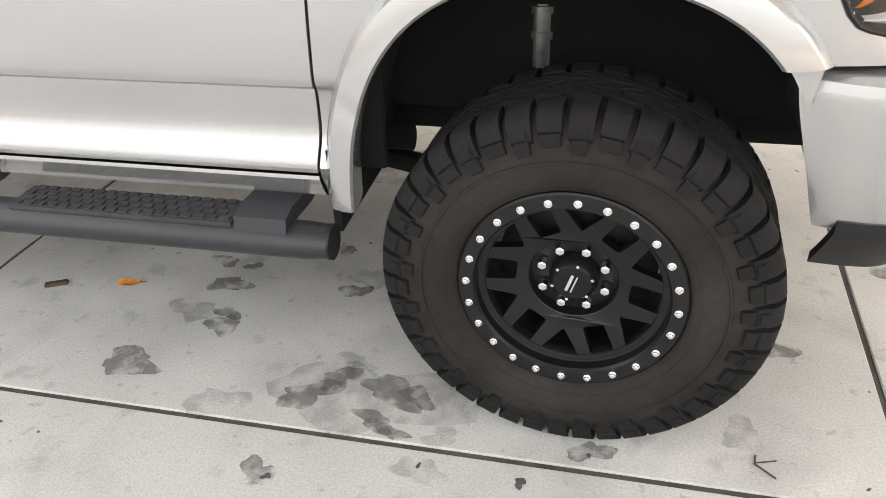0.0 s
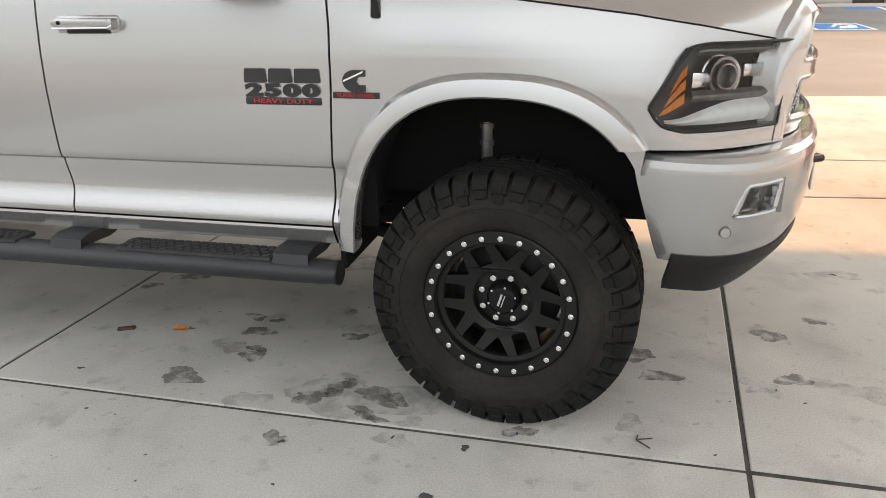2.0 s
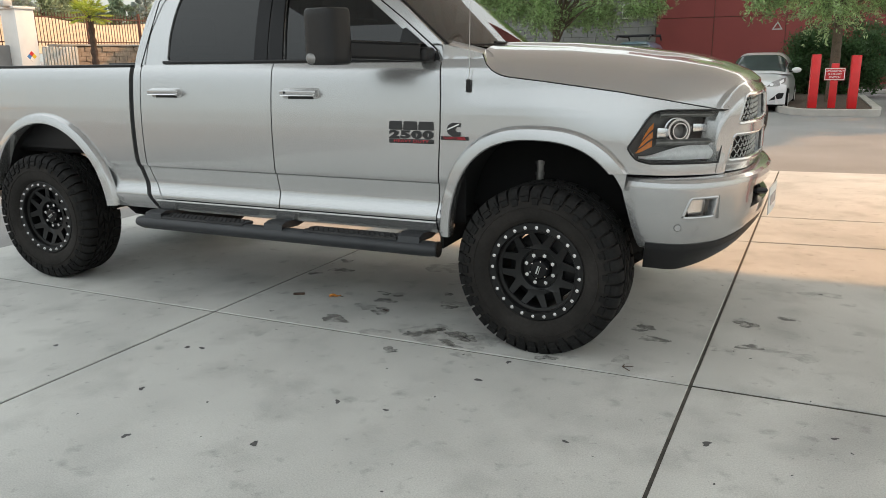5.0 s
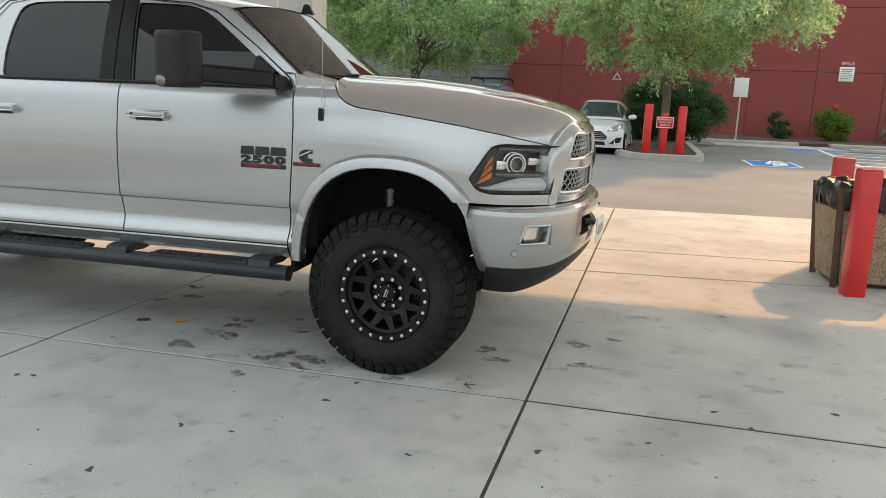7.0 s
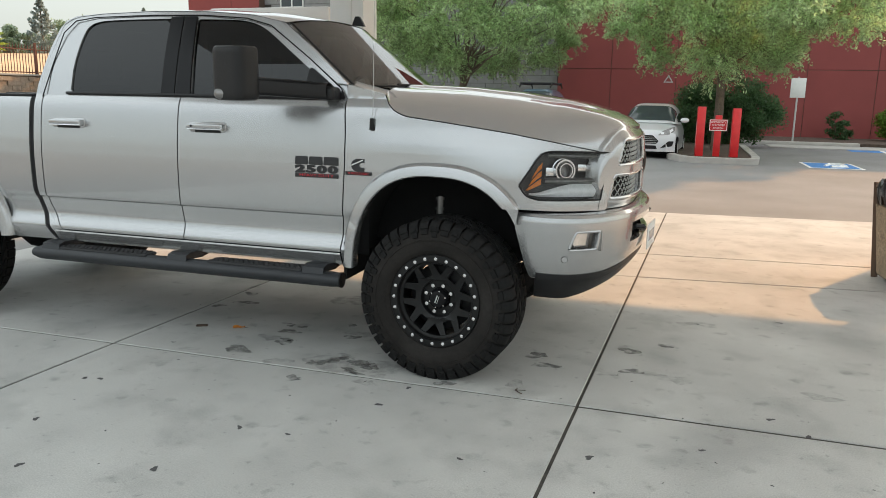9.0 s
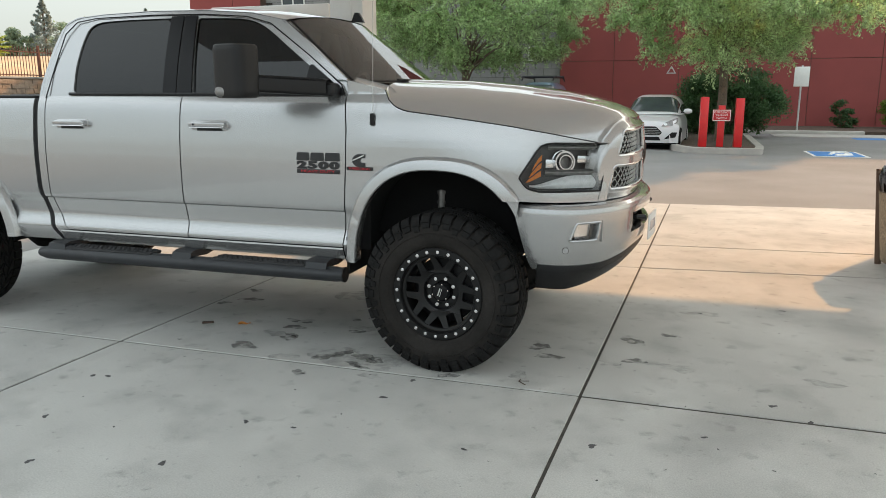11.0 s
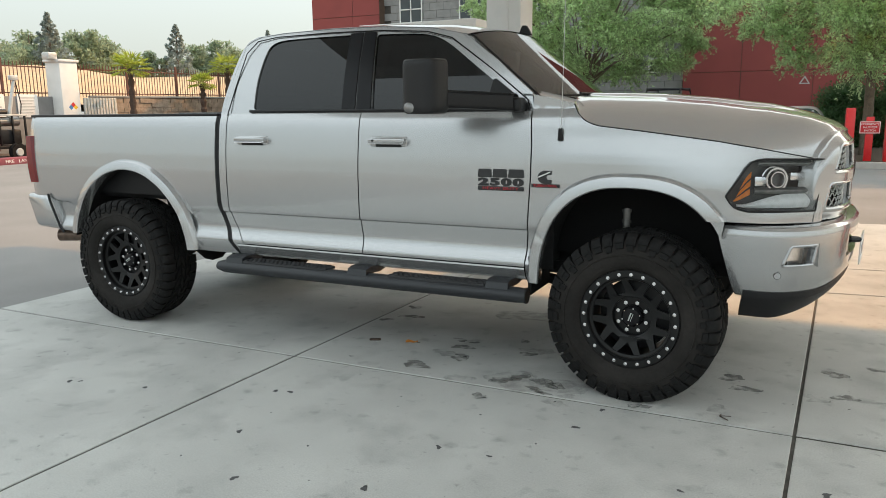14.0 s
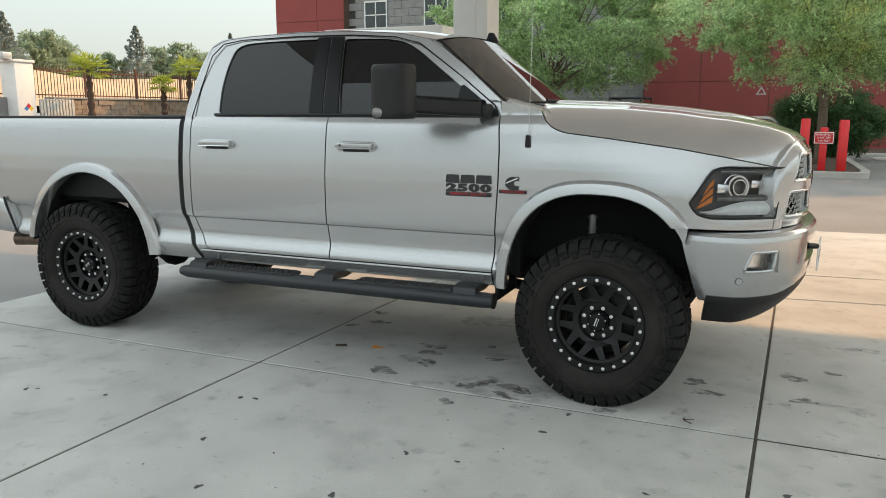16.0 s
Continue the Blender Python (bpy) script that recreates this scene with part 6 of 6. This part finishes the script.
for notice_y in (13.95, 15.30):
    notice = thing("notice_board", (WX + 0.27, notice_y, 1.42), "faded white notice on a grey wall", "sign", "yard notices")
    part("board", box(0, 0.02, -0.42, 0.42, 0.0, 0.85, 0.005), SIGNWHITE, notice)
    for k in range(6):
        part("text_bar", box(0.02, 0.024, -0.34, 0.30 - 0.06 * (k % 3), 0.70 - 0.11 * k, 0.74 - 0.11 * k), PALEMETAL, notice)
stack = thing("vent_pillar", (WX + 0.4, 16.8, 0), "tall white square pillar with a hazard diamond", "pillar")
part("shaft", box(-0.4, 0.4, -0.40, 0.40, 0, 3.50, 0.015), WHITEPAINT, stack)
part("cap", box(-0.45, 0.45, -0.46, 0.46, 3.50, 3.60, 0.015), WHITEPAINT, stack)
part("cap_lamp", box(-0.1, 0.3, -0.75, -0.35, 3.58, 3.85, 0.05), PALEMETAL, stack)
D = 0.10
for k, (dy, dz, material) in enumerate(((0, D, SIGNRED), (-D, 0, BLUEPAINT), (D, 0, YELLOW), (0, -D, SIGNWHITE))):
    m_ = material
    part("diamond_quarter", plate([(dy, dz + D), (dy - D, dz), (dy, dz - D), (dy + D, dz)], [], lambda a, b: (0.402, a + 0.05, b + 1.78), Vector((0.008, 0, 0))), m_, stack)
gate = thing("yard_gate", (WX + 0.2, 17.9, 0), "pale corrugated metal yard gate", "gate")
for k in range(11):
    part("corrugation", box(-0.03, 0.03, -0.05 + 0.15 * k, 0.06 + 0.15 * k, 0.05, 2.16, 0.012), PALEMETAL, gate)
part("gate_rail", box(-0.05, -0.03, -0.05, 1.62, 0.05, 2.14), PALEMETAL, gate)
trailer = thing("equipment_trailer", (WX + 2.2, 12.45, -0.012), "dull red tow trailer with dark machinery and a pale boom", "trailer", "", 0)
FADEDRED = mat("faded_red_paint", (0.26, 0.07, 0.09), 0.8, vary=0.2, scale=3, grain=0.1)
part("side_panel", box(-0.25, 0.25, -1.4, 0.10, 0.35, 1.35, 0.03), FADEDRED, trailer)
part("deck", box(-0.45, 0.45, -1.4, 1.15, 0.42, 0.52, 0.01), BLACKPLASTIC, trailer)
for y_ in (0.15, 0.62, 1.08):
    part("upright", box(0.22, 0.28, y_ - 0.03, y_ + 0.03, 0.5, 1.55, 0.01), BLACKPLASTIC, trailer)
part("top_rail", box(0.20, 0.30, 0.1, 1.15, 1.50, 1.56, 0.01), PALEMETAL, trailer)
part("engine_block", box(-0.2, 0.2, 0.2, 0.95, 0.55, 1.05, 0.05), BLACKPLASTIC, trailer)
part("cylinder", moved(cyl(0.16, 0.16, 0.75, 20, None, None, 0.02), pose(0.05, 0.95, 1.32, 90)), GREYMETAL, trailer)
part("motor", moved(cyl(0.12, 0.12, 0.4, 20, None, None, 0.02), pose(0.05, 0.55, 1.62, 90)), BLACKPLASTIC, trailer)
part("boom", tube([(0.1, 0.62, 1.45), (0.1, 0.78, 2.1), (0.1, 0.95, 2.75)], 0.065, 10, None, 0.8), PALEMETAL, trailer)
part("boom_head", box(0.02, 0.18, 0.78, 1.08, 2.70, 2.86, 0.02), PALEMETAL, trailer)
part("stay", tube([(0.1, 0.98, 2.72), (0.1, 1.12, 1.9), (0.1, 1.05, 1.5)], 0.02, 6), BLACKPLASTIC, trailer)
for y_ in (-0.6, 0.5):
    wheel_ob = part("trailer_wheel", moved(cyl(0.30, 0.30, 0.18, 24, None, None, 0.03), pose(0.46, y_, 0.30, 0, 90, 0)), RUBBER, trailer)
    part("trailer_hub", moved(cyl(0.14, 0.12, 0.03, 16), pose(0.64, y_, 0.30, 0, 90, 0)), PALEMETAL, wheel_ob)
structure("kerb_red", box(-22.2, -21.8, 4.0, 30.0, -0.02, 0.20, 0.02), FADEDRED, "red painted fire-lane kerb", "kerb")
for text, y_ in (("PARKING", 10.85), ("FIRE", 11.60), ("LANE", 12.10)):
    tagged(words(text, 0.15, SIGNWHITE, "kerb_letters", None, pose(-21.797, y_, 0.085, 90, 0, 90), 0.002, "", 1.1), "white stencilled lettering on the faded red kerb", "road marking", "", "structure")
structure("yard_strip", box(WX + 0.25, -22.2, 4.0, 30.0, -0.02, 0.12), MULCH, "bare planting strip behind the red kerb", "planting bed")

fence = thing("iron_fence", (WX - 0.2, 6.0, 2.2), "rust-brown iron picket fence on a wall", "fence")
picket = None
for k in range(250):
    y = 0.156 * k
    m = Matrix.Translation((0, y, 0))
    if picket is None:
        bm_ = box(-0.011, 0.011, -0.011, 0.011, 0, 1.30)
        cyl(0.020, 0.0, 0.10, 4, Matrix.Translation((0, 0, 1.28)), bm_)
        picket = part("picket", bm_, IRON, fence, "", 0, m)
    else:
        again(picket, m)
for z_ in (0.12, 1.10):
    part("rail", box(-0.022, 0.022, 0, 39, z_, z_ + 0.045), IRON, fence)
fp = None
for k in range(14):
    m = Matrix.Translation((0, 2.9 * k, 0))
    fp = part("fence_post", box(-0.04, 0.04, -0.04, 0.04, -0.02, 1.42), IRON, fence, "", 0, m) if fp is None else again(fp, m)


def palm(loc, h, seed, spread):
    p = thing("palm_tree", loc, "small fan palm with yellow-green fronds and a dark trunk", "palm", "palms by the wall")
    rng = random.Random(seed)
    tr = bmesh.new()
    grid(14, 24, lambda u, v: (lambda r: (r * math.cos(u * math.tau), r * math.sin(u * math.tau), lerp(-0.05, h, v)))(0.115 - 0.025 * v + 0.025 * ((round(v * 24) * 7 + round(u * 14) * 3) % 3)), None, tr, True)
    part("trunk", tr, DARKBARK, p)
    fr = bmesh.new()
    for k in range(30):
        a = k * 2.4
        el = rng.uniform(-0.35, 1.1)
        d = Vector((math.cos(a) * math.cos(el), math.sin(a) * math.cos(el), math.sin(el)))
        stem = Vector((0, 0, h)) + d * spread * 0.45
        tube([(0, 0, h - 0.05), stem], 0.012, 4, fr)
        sidev = d.cross(Vector((0, 0, 1))).normalized()
        upv = sidev.cross(d)
        for j in range(13):
            b = lerp(-1.25, 1.25, j / 12)
            tip = stem + (d * math.cos(b) + sidev * math.sin(b) + upv * 0.05).normalized() * spread * 0.55 - Vector((0, 0, 0.10 * spread))
            q = sidev * 0.034 * math.cos(b) + d * 0.034 * math.sin(b)
            mid_ = stem.lerp(tip, 0.5) + upv * 0.02
            vs = [fr.verts.new(w) for w in (stem, mid_ + q, tip, mid_ - q)]
            fr.faces.new(vs)
    part("crown", fr, PALMLEAF, p, "", 0)
    return p


palm((WX + 1.3, 19.35, 0.1), 3.25, 3, 0.98)
palm((WX + 1.3, 23.5, 0.1), 2.70, 5, 0.75)
palm((WX + 1.3, 25.25, 0.1), 3.50, 7, 1.0)

hill = structure("dry_slope", grid(60, 30, lambda u, v: (lambda x, y: (x, y, 1.9 + 2.2 * smooth(-27, -42, x) + 0.45 * noise.noise(Vector((x * 0.10, y * 0.16, 0))) * smooth(-28, -34, x) + 0.35 * smooth(-42, -90, x)))(lerp(-26.4, -120, v ** 1.5), lerp(-20, 90, u))), DRYHILL, "dry sandy grass slope beyond the fence", "hillside")


def far_tree(loc, h, w, label, leaf, seed, conifer=False, count=8000):
    t = thing("tree", loc, label, "tree", "distant trees")
    part("trunk", tube([(0, 0, -1.0), (0, 0, h * 0.6), (0, 0, h * 0.97)], h * 0.022 + 0.05, 7, None, 0.15), BARK, t)
    rng = random.Random(seed)
    if conifer:
        clumps = []
        for k in range(150):
            f = k / 149
            z = h * (0.10 + 0.90 * f)
            a = k * 2.4 + rng.uniform(-0.4, 0.4)
            rr = (w * 0.5 * (1 - f) ** 0.85 + 0.04) * (0.35 + 0.65 * rng.random())
            clumps.append((Vector((rr * math.cos(a), rr * math.sin(a), z - 0.2 * rr)), 0.075 * w * (1.1 - f) + 0.05))
    else:
        clumps = crown_clumps((0, 0, h * 0.60), (w * 0.5, w * 0.5, h * 0.40), 55, seed, w * 0.08, w * 0.15)
    leaves("crown", clumps, (0.009 if conifer else 0.014) * (w + h), count, 1.1, leaf, t, seed + 3, 0.2)


# far trees look hazy only through their paled leaf colours
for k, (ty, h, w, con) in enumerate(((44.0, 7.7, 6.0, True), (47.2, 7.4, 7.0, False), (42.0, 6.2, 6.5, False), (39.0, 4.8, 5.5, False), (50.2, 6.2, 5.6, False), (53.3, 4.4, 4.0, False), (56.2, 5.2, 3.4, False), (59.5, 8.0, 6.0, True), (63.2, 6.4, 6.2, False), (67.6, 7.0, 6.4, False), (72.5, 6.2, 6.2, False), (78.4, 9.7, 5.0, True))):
    far_tree((-61.25 - (k * 5) % 7, ty + ((k * 5) % 7) * 0.74, 2.6), h, w, "distant fir with haze painted into its grey-green needles" if con else "distant tree with haze painted into its soft green leaves", HAZEDFIR if con else HAZEDLEAF, 100 + 7 * k, con)

# ---- marks and litter on the concrete ----
def blot(bm, x, y, r, seed, stretch=1.0, turn=0.0, z=0.0006, n=26):
    """A thin ragged patch lying on the slab."""
    rng = random.Random(seed)
    ph = [rng.uniform(0, math.tau) for _ in range(4)]
    vs = []
    for k in range(n):
        a = k * math.tau / n
        rr = r * (1 + 0.28 * math.sin(2 * a + ph[0]) + 0.18 * math.sin(3 * a + ph[1]) + 0.12 * math.sin(5 * a + ph[2]) + 0.07 * math.sin(9 * a + ph[3]))
        p, q = rr * stretch * math.cos(a), rr * math.sin(a)
        vs.append(bm.verts.new((x + p * math.cos(turn) - q * math.sin(turn), y + p * math.sin(turn) + q * math.cos(turn), z)))
    bm.faces.new(vs)


dark = bmesh.new()
for k, (x, y, r, st, tn) in enumerate(((-0.77, -0.32, 0.045, 1.0, 0.3), (-0.74, -0.02, 0.05, 1.8, 0.3), (-0.67, 0.06, 0.045, 1.2, 0.5), (-0.50, 0.03, 0.05, 2.0, -0.2), (-0.42, 0.02, 0.035, 1.6, -0.2), (-0.52, -0.09, 0.03, 2.2, -0.3), (-0.47, -0.12, 0.025, 2.2, -0.3),
                                       (-1.14, 0.24, 0.045, 1.4, 0.7), (-1.35, 0.015, 0.055, 1.9, 0.1), (-1.22, 0.46, 0.05, 1.3, 0), (-1.30, 0.60, 0.035, 1.4, 0), (-0.76, 0.49, 0.04, 1.2, 0.4), (-0.87, 0.74, 0.03, 1.4, 0), (-1.18, 0.58, 0.025, 1.3, 0), (-1.15, 0.30, 0.03, 1.5, 0),
                                       (0.08, -0.10, 0.035, 1.5, 0.3), (0.50, 0.56, 0.05, 1.5, 0.2), (0.58, 0.40, 0.05, 1.4, 0.2), (1.06, 0.86, 0.055, 1.4, 0.1), (1.10, 0.47, 0.05, 1.2, -0.2), (1.28, 1.04, 0.03, 1.6, 0), (-1.9, 1.0, 0.05, 1.7, 0.2), (-2.05, 0.85, 0.035, 1.4, 0), (-2.0, 1.25, 0.04, 1.7, 0))):
    blot(dark, x, y, r, 30 + k, st, tn, 0.0006 + 0.00004 * k)
tagged(part("oil_stains", dark, STAIN, None, "", 0), "dark oil drip stains on pale concrete", "stain", "", "stuff")
faint = bmesh.new()
for k, (x, y, r, st, tn) in enumerate(((-0.55, 0.0, 0.16, 1.6, 0.0), (-1.0, -0.10, 0.06, 1.4, 0), (-0.35, -0.24, 0.05, 1.3, 0), (-0.32, -0.12, 0.035, 1.3, 0), (-0.64, 0.12, 0.05, 1.2, 0), (0.47, 0.03, 0.05, 1.2, 0), (-1.28, 0.30, 0.06, 1.3, 0), (-0.72, 0.58, 0.07, 1.4, 0), (1.35, 0.42, 0.07, 1.3, 0), (2.14, 0.41, 0.06, 1.4, 0), (1.5, 1.65, 0.08, 1.4, 0), (0.96, 0.40, 0.05, 1.5, 0), (-0.9, 1.4, 0.2, 1.6, 0))):
    blot(faint, x, y, r, 90 + k, st, tn, 0.0004 + 0.000006 * k)
tagged(part("faint_stains", faint, FAINT, None, "", 0), "faint grey damp stains on pale concrete", "stain", "", "stuff")
gum = bmesh.new()
rng = random.Random(77)
spots = [(-1.40, -1.65), (-1.71, -1.25), (-1.89, -0.72), (-1.80, -0.70), (-1.82, -0.01), (-3.15, -1.10), (-3.09, -1.07), (-0.16, -0.51), (-0.74, -0.33), (-0.09, -0.235), (0.42, -0.96), (-0.82, -1.49), (-0.44, -0.99), (1.83, -0.01), (1.99, -0.17), (1.48, -0.50), (2.46, 0.16), (0.98, -0.75), (-0.70, -1.0), (-2.64, -0.99), (1.50, 1.65), (2.09, 1.9)]
for k, (x, y) in enumerate(spots):
    blot(gum, x, y, rng.uniform(0.010, 0.018), 200 + k, rng.uniform(1.0, 1.5), rng.uniform(0, 3), 0.0016, 12)
for k in range(160):
    blot(gum, rng.uniform(-4.8, 3.4), rng.uniform(-2.4, 2.2), rng.uniform(0.002, 0.0065), 300 + k, rng.uniform(1, 1.8), rng.uniform(0, 3), 0.0017, 8)
tagged(part("gum_spots", gum, GUM, None, "", 0), "old dark gum spots and grit on concrete", "gum spot", "", "stuff")

LEAFDRY = mat("dry_orange_leaf", (0.62, 0.24, 0.04), 0.7, vary=0.35, scale=60)
leaf = thing("fallen_leaf", (-1.585, 0.398, 0), "curled orange fallen leaf on concrete", "leaf", "", 20)
part("blade", grid(8, 4, lambda u, v: (lerp(-0.04, 0.045, u), lerp(-0.022, 0.022, v) * math.sin(math.pi * (0.1 + 0.85 * u)), 0.004 + 0.016 * abs(2 * v - 1) * math.sin(3 * u + 1) ** 2 + 0.006 * u)), LEAFDRY, leaf)
part("stalk", tube([(0.04, 0, 0.006), (0.06, 0.006, 0.003)], 0.0015, 5), BROWNFRAME, leaf)
scrap = thing("dark_scrap", (-1.852, 0.355, 0), "small dark bark-like scrap on concrete", "scrap", "", 25)
part("chip", box(-0.04, 0.04, -0.013, 0.013, 0.0, 0.014, 0.005), DARKBARK, scrap)
twig = thing("bent_twig", (0.526, -0.07, 0), "small bent dark twig on concrete", "twig")
part("stick", tube([(-0.03, 0.03, 0.003), (-0.035, 0.0, 0.003), (0.01, -0.04, 0.003)], 0.0028, 5), DARKBARK, twig)
part("spur", tube([(-0.033, 0.004, 0.003), (0.02, 0.02, 0.003)], 0.002, 5), DARKBARK, twig)
